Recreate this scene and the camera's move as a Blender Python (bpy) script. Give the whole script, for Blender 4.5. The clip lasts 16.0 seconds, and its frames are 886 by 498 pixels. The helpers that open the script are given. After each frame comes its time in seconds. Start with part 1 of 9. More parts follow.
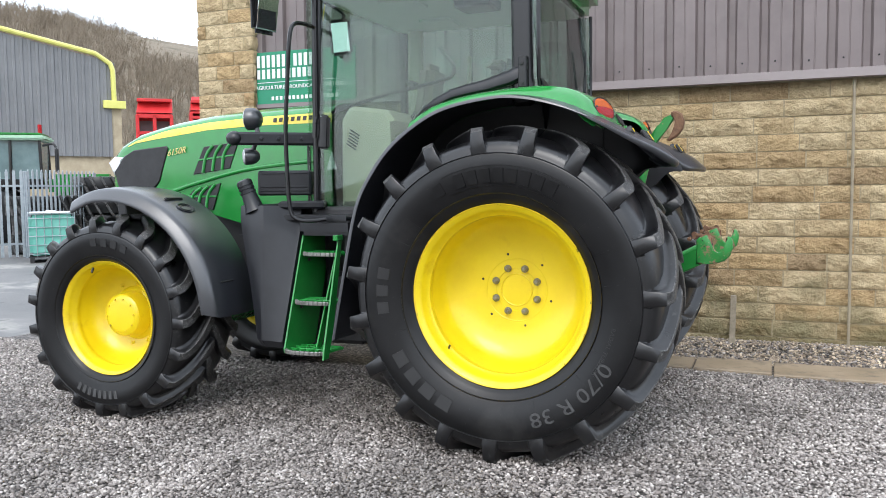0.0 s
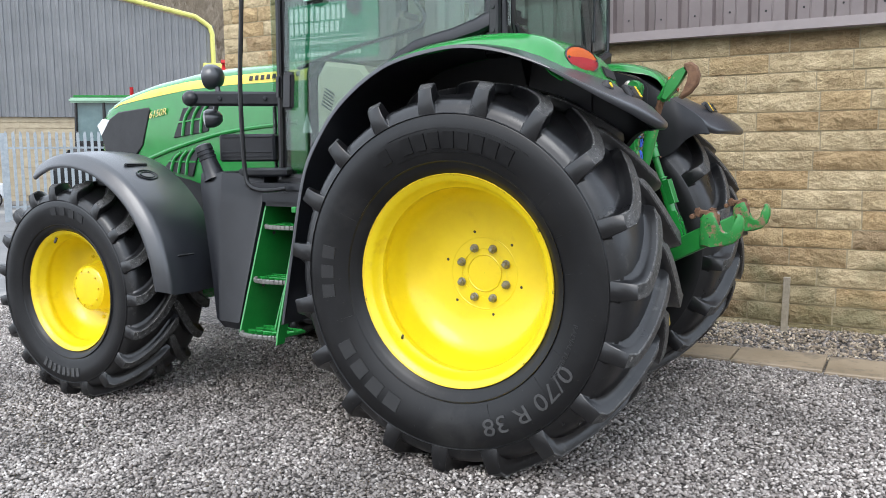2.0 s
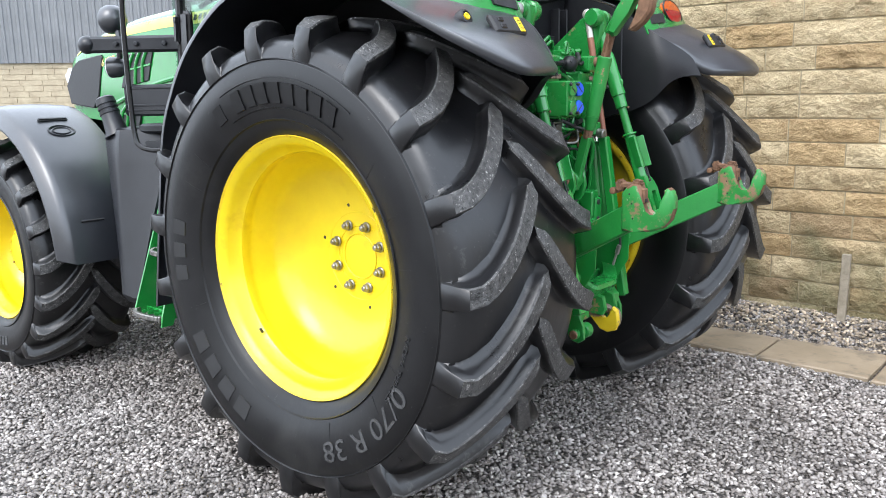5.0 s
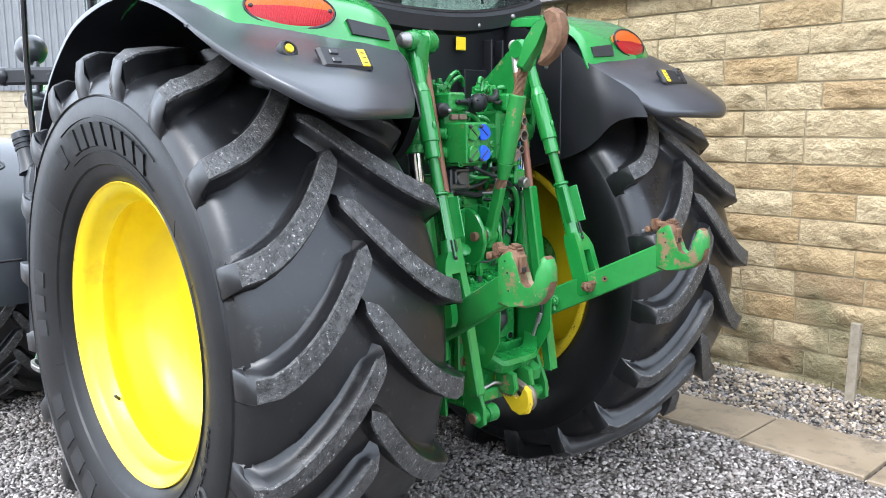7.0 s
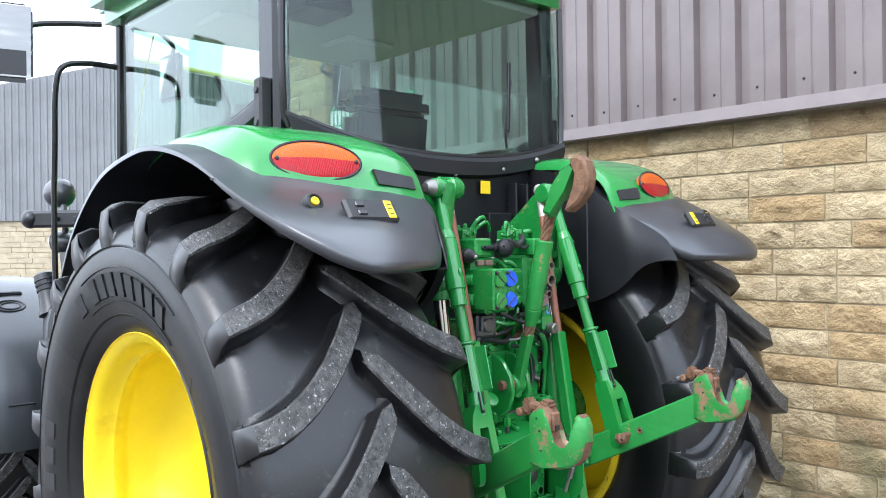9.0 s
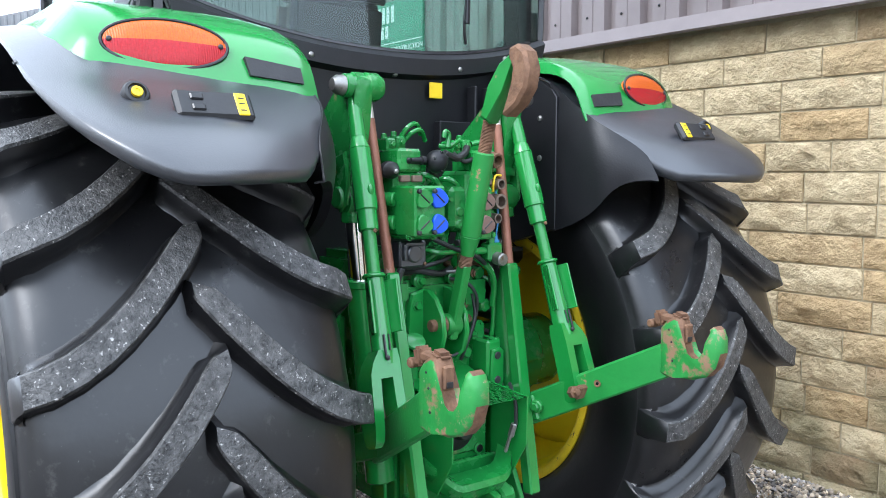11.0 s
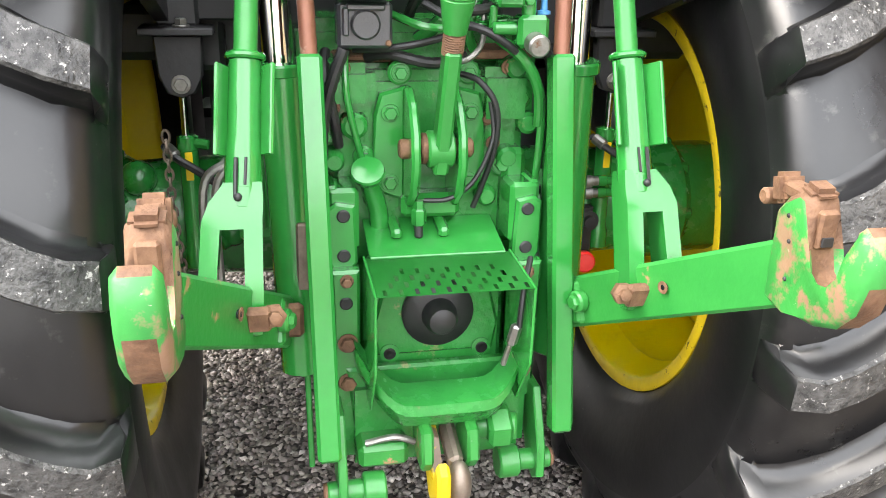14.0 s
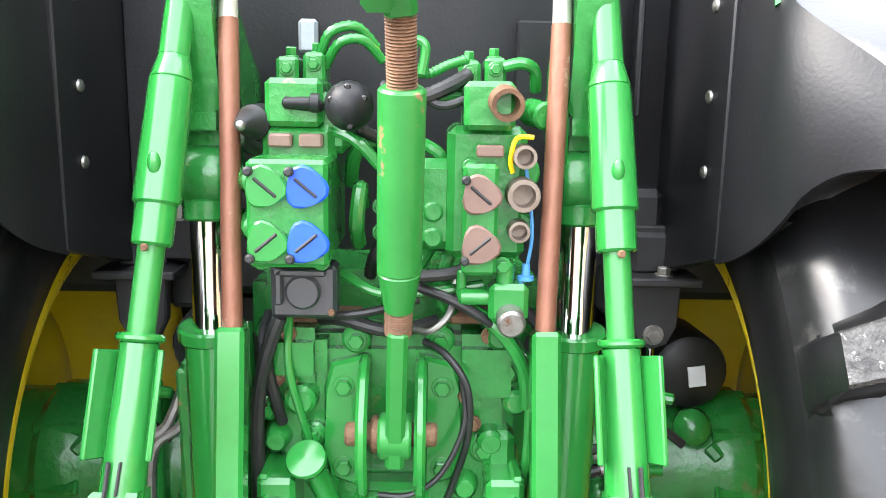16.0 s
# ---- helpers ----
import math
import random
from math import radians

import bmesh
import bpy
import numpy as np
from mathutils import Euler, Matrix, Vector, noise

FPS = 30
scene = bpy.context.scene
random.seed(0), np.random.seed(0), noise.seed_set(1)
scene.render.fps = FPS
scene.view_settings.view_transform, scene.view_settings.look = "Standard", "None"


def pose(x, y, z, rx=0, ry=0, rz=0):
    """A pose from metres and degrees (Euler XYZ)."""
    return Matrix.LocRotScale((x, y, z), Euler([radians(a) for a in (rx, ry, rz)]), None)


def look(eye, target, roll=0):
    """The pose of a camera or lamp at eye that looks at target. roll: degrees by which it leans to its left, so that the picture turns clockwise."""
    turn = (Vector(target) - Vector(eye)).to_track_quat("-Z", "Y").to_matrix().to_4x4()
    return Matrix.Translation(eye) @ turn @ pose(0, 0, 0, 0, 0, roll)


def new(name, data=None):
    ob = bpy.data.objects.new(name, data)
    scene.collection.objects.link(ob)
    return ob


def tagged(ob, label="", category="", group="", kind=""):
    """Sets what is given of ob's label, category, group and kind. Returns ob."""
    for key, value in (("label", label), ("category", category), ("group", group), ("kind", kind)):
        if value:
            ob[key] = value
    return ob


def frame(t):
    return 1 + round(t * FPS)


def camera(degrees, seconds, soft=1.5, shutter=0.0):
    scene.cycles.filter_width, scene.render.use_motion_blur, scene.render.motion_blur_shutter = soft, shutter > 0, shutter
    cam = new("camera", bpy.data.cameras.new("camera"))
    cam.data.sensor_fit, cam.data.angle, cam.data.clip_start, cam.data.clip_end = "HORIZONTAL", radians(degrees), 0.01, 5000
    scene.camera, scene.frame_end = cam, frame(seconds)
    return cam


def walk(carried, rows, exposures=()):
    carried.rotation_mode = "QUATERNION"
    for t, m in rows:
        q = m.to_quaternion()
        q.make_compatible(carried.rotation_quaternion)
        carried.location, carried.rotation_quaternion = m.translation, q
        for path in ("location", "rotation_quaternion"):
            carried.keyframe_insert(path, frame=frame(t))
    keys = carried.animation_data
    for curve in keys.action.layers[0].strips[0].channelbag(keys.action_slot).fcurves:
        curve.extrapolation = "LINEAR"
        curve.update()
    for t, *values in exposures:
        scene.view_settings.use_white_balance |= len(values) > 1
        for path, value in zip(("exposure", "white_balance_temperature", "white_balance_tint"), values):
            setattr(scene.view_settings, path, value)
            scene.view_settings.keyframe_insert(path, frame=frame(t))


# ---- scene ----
cam = camera(56.2, 16.0, soft=0.9)
PATH = [
    (0, (1.401, -5.571, 1.526), (0.663, -3.718, 1.383), -0.6),
    (0.5, (1.624, -5.33, 1.522), (0.827, -3.504, 1.358), -0.5),
    (1, (1.762, -5.11, 1.531), (0.913, -3.309, 1.341), -0.5),
    (1.5, (1.804, -4.839, 1.546), (0.893, -3.072, 1.33), -0.5),
    (2, (1.865, -4.642, 1.547), (0.895, -2.909, 1.314), -0.5),
    (2.5, (2.032, -4.414, 1.553), (0.98, -2.732, 1.303), -0.7),
    (3, (2.172, -4.233, 1.558), (1.064, -2.59, 1.292), -1.0),
    (3.5, (2.246, -3.985, 1.559), (1.078, -2.388, 1.271), -1.3),
    (3.7, (2.263, -3.886, 1.578), (1.072, -2.309, 1.273), -1.4),
    (5.8, (2.568, -2.821, 1.591), (1.24, -1.38, 1.194), -0.9),
    (6, (2.584, -2.728, 1.59), (1.238, -1.303, 1.193), -0.8),
    (6.5, (2.662, -2.47, 1.602), (1.264, -1.087, 1.236), -0.6),
    (7, (2.69, -2.323, 1.627), (1.254, -0.965, 1.326), -0.5),
    (7.5, (2.648, -2.292, 1.657), (1.185, -0.941, 1.458), -0.2),
    (8, (2.618, -2.305, 1.686), (1.153, -0.945, 1.609), -0.2),
    (8.2, (2.611, -2.313, 1.693), (1.149, -0.949, 1.668), -0.3),
    (10.3, (2.601, -1.925, 1.701), (1.097, -0.606, 1.702), -0.5),
    (10.5, (2.607, -1.828, 1.692), (1.082, -0.535, 1.651), -0.3),
    (11, (2.515, -1.585, 1.659), (0.934, -0.373, 1.481), 0.2),
    (11.5, (2.4, -1.376, 1.654), (0.755, -0.294, 1.301), 0.4),
    (12, (2.335, -1.172, 1.612), (0.645, -0.206, 1.155), 0.7),
    (12.5, (2.326, -0.908, 1.589), (0.587, -0.086, 1.041), 0.8),
    (13, (2.23, -0.682, 1.555), (0.456, -0.001, 0.931), 0.8),
    (13.5, (2.081, -0.514, 1.547), (0.279, 0.02, 0.862), 0.9),
    (14, (2.003, -0.323, 1.553), (0.169, 0.088, 0.871), 1.5),
    (14.5, (1.94, -0.123, 1.597), (0.059, 0.142, 0.972), 1.5),
    (15, (1.848, -0.03, 1.626), (-0.071, 0.116, 1.084), 1.6),
    (15.5, (1.725, 0.001, 1.672), (-0.222, 0.079, 1.223), 1.5),
    (16, (1.7, 0.056, 1.722), (-0.264, 0.088, 1.348), 1.0),
]
walk(cam, [(t, look(eye, aim, roll)) for t, eye, aim, roll in PATH],
     [(0, 0.60, 6300, 10), (3.5, 0.80, 6200, 10), (6, 1.34, 6150, 10), (7, 1.44, 6050, 10), (8, 1.38, 5950, 10), (10.5, 1.25, 6150, 10), (11.4, 1.66, 5650, 9), (12, 2.28, 6750, 11), (13, 2.46, 7150, 12), (14.2, 2.40, 7050, 12), (15, 2.42, 6650, 12), (16, 2.58, 6750, 12)])


# ---------------------------------------------------------------- sky and sun
world = bpy.data.worlds.new("overcast_sky")
scene.world = world
world.use_nodes = True
wn, wl = world.node_tree.nodes, world.node_tree.links
wn.clear()
w_out = wn.new("ShaderNodeOutputWorld")
w_bg = wn.new("ShaderNodeBackground")
w_sky = wn.new("ShaderNodeTexSky")
w_sky.sky_type = "NISHITA"
w_sky.sun_disc = False
w_sky.sun_elevation = radians(45)
w_sky.sun_rotation = radians(189)
w_sky.dust_density = 3.0
w_co = wn.new("ShaderNodeTexCoord")
w_map = wn.new("ShaderNodeMapping")
w_map.inputs["Scale"].default_value = (1.0, 1.0, 2.2)
w_noise = wn.new("ShaderNodeTexNoise")
w_noise.inputs["Scale"].default_value = 2.3
w_noise.inputs["Detail"].default_value = 7
w_noise.inputs["Roughness"].default_value = 0.6
w_ramp = wn.new("ShaderNodeValToRGB")
w_ramp.color_ramp.elements[0].position = 0.36
w_ramp.color_ramp.elements[0].color = (0.62, 0.62, 0.62, 1)
w_ramp.color_ramp.elements[1].position = 0.62
w_ramp.color_ramp.elements[1].color = (1, 1, 1, 1)
w_mix = wn.new("ShaderNodeMix")
w_mix.data_type = "RGBA"
w_mix.inputs["B"].default_value = (8.2, 8.8, 9.6, 1)
wl.new(w_co.outputs["Generated"], w_map.inputs["Vector"])
wl.new(w_map.outputs["Vector"], w_noise.inputs["Vector"])
wl.new(w_noise.outputs["Fac"], w_ramp.inputs["Fac"])
wl.new(w_ramp.outputs["Color"], w_mix.inputs["Factor"])
wl.new(w_sky.outputs["Color"], w_mix.inputs["A"])
wl.new(w_mix.outputs["Result"], w_bg.inputs["Color"])
w_bg.inputs["Strength"].default_value = 0.178
wl.new(w_bg.outputs["Background"], w_out.inputs["Surface"])

sun_data = bpy.data.lights.new("sun", "SUN")
sun_data.energy = 1.05
sun_data.angle = radians(30)
sun_data.color = (1.0, 0.98, 0.95)
sun = new("sun", sun_data)
sun.matrix_world = look((1.5, -9.0, 9.5), (0.0, 0.0, 0.0))

# ---------------------------------------------------------------- materials


def mat(name, c1, c2, scale=6.0, rough=0.5, metal=0.0, bump=0.0, bscale=60.0, coat=0.0, spots=(), rvar=0.12, spec=0.5):
    """A surface with two colours mixed by noise, uneven gloss and relief. spots: (colour, scale, from, to)."""
    m = bpy.data.materials.new(name)
    m.use_nodes = True
    n, l = m.node_tree.nodes, m.node_tree.links
    p = n["Principled BSDF"]
    tc = n.new("ShaderNodeNewGeometry")
    a = n.new("ShaderNodeTexNoise")
    a.inputs["Scale"].default_value = scale
    a.inputs["Detail"].default_value = 8
    a.inputs["Roughness"].default_value = 0.65
    l.new(tc.outputs["Position"], a.inputs["Vector"])
    r = n.new("ShaderNodeValToRGB")
    r.color_ramp.elements[0].position, r.color_ramp.elements[1].position = 0.32, 0.68
    r.color_ramp.elements[0].color, r.color_ramp.elements[1].color = (*c1, 1), (*c2, 1)
    l.new(a.outputs["Fac"], r.inputs["Fac"])
    col = r.outputs["Color"]
    for c, s, lo, hi in spots:
        b = n.new("ShaderNodeTexNoise")
        b.inputs["Scale"].default_value = s
        b.inputs["Detail"].default_value = 5
        b.inputs["Roughness"].default_value = 0.7
        l.new(tc.outputs["Position"], b.inputs["Vector"])
        k = n.new("ShaderNodeMapRange")
        k.inputs["From Min"].default_value, k.inputs["From Max"].default_value = lo, hi
        l.new(b.outputs["Fac"], k.inputs["Value"])
        x = n.new("ShaderNodeMix")
        x.data_type = "RGBA"
        l.new(k.outputs["Result"], x.inputs["Factor"])
        l.new(col, x.inputs["A"])
        x.inputs["B"].default_value = (*c, 1)
        col = x.outputs["Result"]
    l.new(col, p.inputs["Base Color"])
    g = n.new("ShaderNodeTexNoise")
    g.inputs["Scale"].default_value = bscale
    g.inputs["Detail"].default_value = 4
    l.new(tc.outputs["Position"], g.inputs["Vector"])
    q = n.new("ShaderNodeMapRange")
    q.inputs["To Min"].default_value, q.inputs["To Max"].default_value = max(rough - rvar, 0.02), min(rough + rvar, 1.0)
    l.new(a.outputs["Fac"], q.inputs["Value"])
    l.new(q.outputs["Result"], p.inputs["Roughness"])
    p.inputs["Metallic"].default_value = metal
    p.inputs["Coat Weight"].default_value = coat
    p.inputs["Coat Roughness"].default_value = 0.12
    p.inputs["Specular IOR Level"].default_value = spec
    if bump:
        h = n.new("ShaderNodeBump")
        h.inputs["Strength"].default_value = min(1.0, bump)
        h.inputs["Distance"].default_value = 0.004
        l.new(g.outputs["Fac"], h.inputs["Height"])
        l.new(h.outputs["Normal"], p.inputs["Normal"])
    return m


M_GREEN = mat("green_paint", (0.014, 0.185, 0.032), (0.02, 0.235, 0.041), 5, 0.2, bump=0.08, bscale=40, coat=0.5)
M_IRON = mat("green_cast_iron", (0.012, 0.165, 0.029), (0.02, 0.225, 0.04), 9, 0.26, bump=0.8, bscale=42, coat=0.25,
             spots=[((0.26, 0.19, 0.11), 11, 0.64, 0.74), ((0.01, 0.06, 0.018), 30, 0.66, 0.8)])
M_WORN = mat("worn_green_steel", (0.016, 0.18, 0.032), (0.024, 0.228, 0.041), 9, 0.36, bump=0.2, bscale=80, coat=0.15,
             spots=[((0.33, 0.17, 0.1), 9, 0.63, 0.67), ((0.45, 0.42, 0.38), 40, 0.72, 0.76)])
M_HOOK = mat("chipped_hook", (0.018, 0.19, 0.036), (0.03, 0.24, 0.045), 9, 0.45, bump=0.4, bscale=50,
             spots=[((0.26, 0.15, 0.095), 13, 0.5, 0.58), ((0.42, 0.34, 0.27), 45, 0.66, 0.7)])
M_RUST = mat("brown_rust", (0.09, 0.043, 0.024), (0.23, 0.125, 0.07), 26, 0.72, metal=0.2, bump=0.6, bscale=120)
M_RUSTROD = mat("rust_rod", (0.2, 0.075, 0.045), (0.27, 0.12, 0.075), 10, 0.5, metal=0.3, bump=0.3, bscale=90,
                spots=[((0.5, 0.36, 0.27), 7, 0.64, 0.7)])
M_YELLOW = mat("yellow_paint", (0.7, 0.53, 0.004), (0.78, 0.61, 0.006), 4, 0.34, bump=0.06, bscale=30, coat=0.3,
               spots=[((0.05, 0.045, 0.02), 16, 0.745, 0.78), ((0.55, 0.36, 0.01), 3, 0.6, 0.8)])
M_RIMLIP = mat("scuffed_yellow_lip", (0.62, 0.45, 0.01), (0.76, 0.55, 0.02), 20, 0.45, bump=0.3, bscale=80,
               spots=[((0.07, 0.05, 0.02), 26, 0.6, 0.66)])
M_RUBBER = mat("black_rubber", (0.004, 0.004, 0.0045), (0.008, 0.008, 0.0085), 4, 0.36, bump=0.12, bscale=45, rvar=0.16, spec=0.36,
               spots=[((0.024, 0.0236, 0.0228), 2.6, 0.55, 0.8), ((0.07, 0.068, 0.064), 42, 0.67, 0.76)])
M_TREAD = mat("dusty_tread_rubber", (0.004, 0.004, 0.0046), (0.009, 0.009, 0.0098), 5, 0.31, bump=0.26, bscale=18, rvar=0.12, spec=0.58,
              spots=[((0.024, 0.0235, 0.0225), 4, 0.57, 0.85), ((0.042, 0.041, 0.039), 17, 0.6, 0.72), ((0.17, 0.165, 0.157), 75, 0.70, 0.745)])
M_LUG = mat("worn_lug_rubber", (0.014, 0.014, 0.0142), (0.095, 0.093, 0.09), 34, 0.55, bump=1.0, bscale=130,
            spots=[((0.009, 0.009, 0.01), 70, 0.54, 0.66), ((0.34, 0.332, 0.316), 90, 0.6, 0.66)])
M_PLASTIC = mat("black_plastic", (0.017, 0.0185, 0.0225), (0.025, 0.027, 0.0325), 7, 0.31, bump=0.15, bscale=260, rvar=0.07, coat=0.15, spec=1.0,
                spots=[((0.04, 0.042, 0.047), 110, 0.72, 0.76), ((0.006, 0.006, 0.007), 130, 0.72, 0.75)])
M_MOULD = mat("moulded_black_plastic", (0.0085, 0.0092, 0.0115), (0.014, 0.015, 0.0185), 7, 0.34, bump=0.15, bscale=260, rvar=0.07, spec=0.48,
              spots=[((0.03, 0.0315, 0.035), 110, 0.72, 0.76)])
M_PANEL = mat("black_moulded_panel", (0.008, 0.008, 0.0095), (0.013, 0.013, 0.015), 7, 0.42, bump=0.12, bscale=160, rvar=0.08, spec=0.35)
M_OLDSTEEL = mat("browned_steel", (0.16, 0.125, 0.1), (0.27, 0.22, 0.18), 30, 0.45, metal=0.6, bump=0.2)
M_DARK = mat("dark_steel", (0.01, 0.01, 0.011), (0.025, 0.025, 0.027), 12, 0.5, bump=0.2)
M_BLACK = mat("gloss_black", (0.008, 0.008, 0.009), (0.012, 0.012, 0.013), 8, 0.22, bump=0.05)
M_HOSE = mat("hose_rubber", (0.01, 0.01, 0.011), (0.02, 0.02, 0.021), 20, 0.45, bump=0.15)
M_STEEL = mat("bare_steel", (0.2, 0.192, 0.18), (0.36, 0.35, 0.33), 30, 0.4, metal=0.85, bump=0.2,
              spots=[((0.2, 0.1, 0.06), 25, 0.64, 0.74)])
M_CHROME = mat("chrome", (0.75, 0.75, 0.74), (0.82, 0.82, 0.81), 8, 0.09, metal=1.0, rvar=0.04)
M_GALV = mat("galvanised_steel", (0.3, 0.34, 0.37), (0.42, 0.46, 0.49), 10, 0.5, metal=0.5, bump=0.15)
M_BLUE = mat("blue_plastic", (0.01, 0.07, 0.55), (0.015, 0.1, 0.66), 20, 0.4)
M_BROWN = mat("brown_plastic", (0.16, 0.095, 0.075), (0.2, 0.125, 0.1), 20, 0.5)
M_YPLAST = mat("yellow_plastic", (0.75, 0.5, 0.005), (0.85, 0.6, 0.01), 20, 0.45)
M_RED = mat("red_plastic", (0.7, 0.01, 0.008), (0.85, 0.02, 0.012), 12, 0.35)
M_LAMPRED = mat("red_lens", (0.3, 0.005, 0.008), (0.43, 0.009, 0.015), 160, 0.22, bump=0.5, bscale=300, coat=0.0, spec=0.35)
M_LAMPAMB = mat("amber_lens", (0.48, 0.08, 0.005), (0.6, 0.115, 0.008), 160, 0.22, bump=0.5, bscale=300, coat=0.0, spec=0.35)
for lens in (M_LAMPRED, M_LAMPAMB):
    # vertical ribs behind the lens
    ln, ll_ = lens.node_tree.nodes, lens.node_tree.links
    geo = ln.new("ShaderNodeNewGeometry")
    wave = ln.new("ShaderNodeTexWave")
    wave.wave_type, wave.bands_direction = "BANDS", "Y"
    wave.inputs["Scale"].default_value = 55
    wave.inputs["Distortion"].default_value = 0.6
    ll_.new(geo.outputs["Position"], wave.inputs["Vector"])
    rib = ln.new("ShaderNodeBump")
    rib.inputs["Strength"].default_value = 0.3
    rib.inputs["Distance"].default_value = 0.003
    ll_.new(wave.outputs["Fac"], rib.inputs["Height"])
    ll_.new(rib.outputs["Normal"], ln["Principled BSDF"].inputs["Normal"])
M_LENS = mat("clear_lens", (0.6, 0.63, 0.65), (0.75, 0.77, 0.78), 60, 0.12, bump=0.2, coat=0.5)
M_CREAM = mat("cream_plastic", (0.42, 0.4, 0.31), (0.5, 0.47, 0.37), 9, 0.5, bump=0.2)
M_SEAT = mat("grey_seat_fabric", (0.11, 0.1, 0.085), (0.17, 0.155, 0.13), 30, 0.85, bump=0.5, bscale=200)
M_LINER = mat("headliner", (0.74, 0.74, 0.7), (0.8, 0.8, 0.76), 20, 0.85, bump=0.2)
M_WHITE = mat("white_paint", (0.72, 0.73, 0.74), (0.8, 0.81, 0.82), 6, 0.3, coat=0.4)
M_SIGN = mat("sign_green", (0.008, 0.2, 0.1), (0.01, 0.23, 0.12), 5, 0.35)
# the wall's black rubber, lightened for the glints on raised marks
M_LETTER_LIT = mat("tyre_lettering", (0.011, 0.011, 0.0115), (0.016, 0.016, 0.0165), 20, 0.5)
M_LETTERW = mat("pale_tyre_lettering", (0.03, 0.03, 0.03), (0.055, 0.055, 0.055), 20, 0.6)
M_GOLD = mat("gold_lettering", (0.62, 0.5, 0.16), (0.72, 0.6, 0.24), 20, 0.4)
M_STRIPE = mat("yellow_stripe", (0.76, 0.6, 0.06), (0.84, 0.68, 0.1), 6, 0.3, coat=0.3)
M_CLAD = mat("brown_cladding", (0.14, 0.115, 0.113), (0.185, 0.153, 0.15), 1.6, 0.42, bump=0.08, bscale=20, rvar=0.08,
             spots=[((0.11, 0.09, 0.087), 0.9, 0.55, 0.8)])
M_GREYCLAD = mat("grey_cladding", (0.15, 0.155, 0.16), (0.2, 0.205, 0.21), 0.6, 0.5, bump=0.05, bscale=8)
M_YTRIM = mat("yellow_trim", (0.62, 0.6, 0.14), (0.7, 0.68, 0.2), 3, 0.4)
M_MORTAR = mat("sandy_mortar", (0.36, 0.3, 0.19), (0.48, 0.41, 0.28), 7, 0.9, bump=0.7, bscale=120)
M_SLAB = mat("sandstone_flag", (0.23, 0.18, 0.12), (0.34, 0.27, 0.19), 3, 0.55, bump=0.4, bscale=50,
             spots=[((0.13, 0.11, 0.085), 5, 0.52, 0.7)])
M_TAR = mat("worn_tarmac", (0.1, 0.1, 0.1), (0.19, 0.185, 0.18), 0.5, 0.6, bump=0.5, bscale=90,
            spots=[((0.28, 0.27, 0.25), 0.3, 0.55, 0.62), ((0.06, 0.06, 0.06), 1.2, 0.6, 0.7)])
M_REDMETAL = mat("red_painted_steel", (0.5, 0.02, 0.025), (0.6, 0.03, 0.03), 3, 0.4)
M_WATERY = mat("green_liquid_in_plastic", (0.12, 0.42, 0.34), (0.2, 0.5, 0.42), 3, 0.4)
M_TWIG = mat("bare_twigs", (0.16, 0.13, 0.095), (0.25, 0.205, 0.15), 0.5, 0.9)
M_HILL = mat("leaf_litter_hillside", (0.12, 0.098, 0.068), (0.23, 0.185, 0.13), 1.3, 0.95, bump=0.6, bscale=2,
             spots=[((0.09, 0.08, 0.05), 0.12, 0.5, 0.65)])


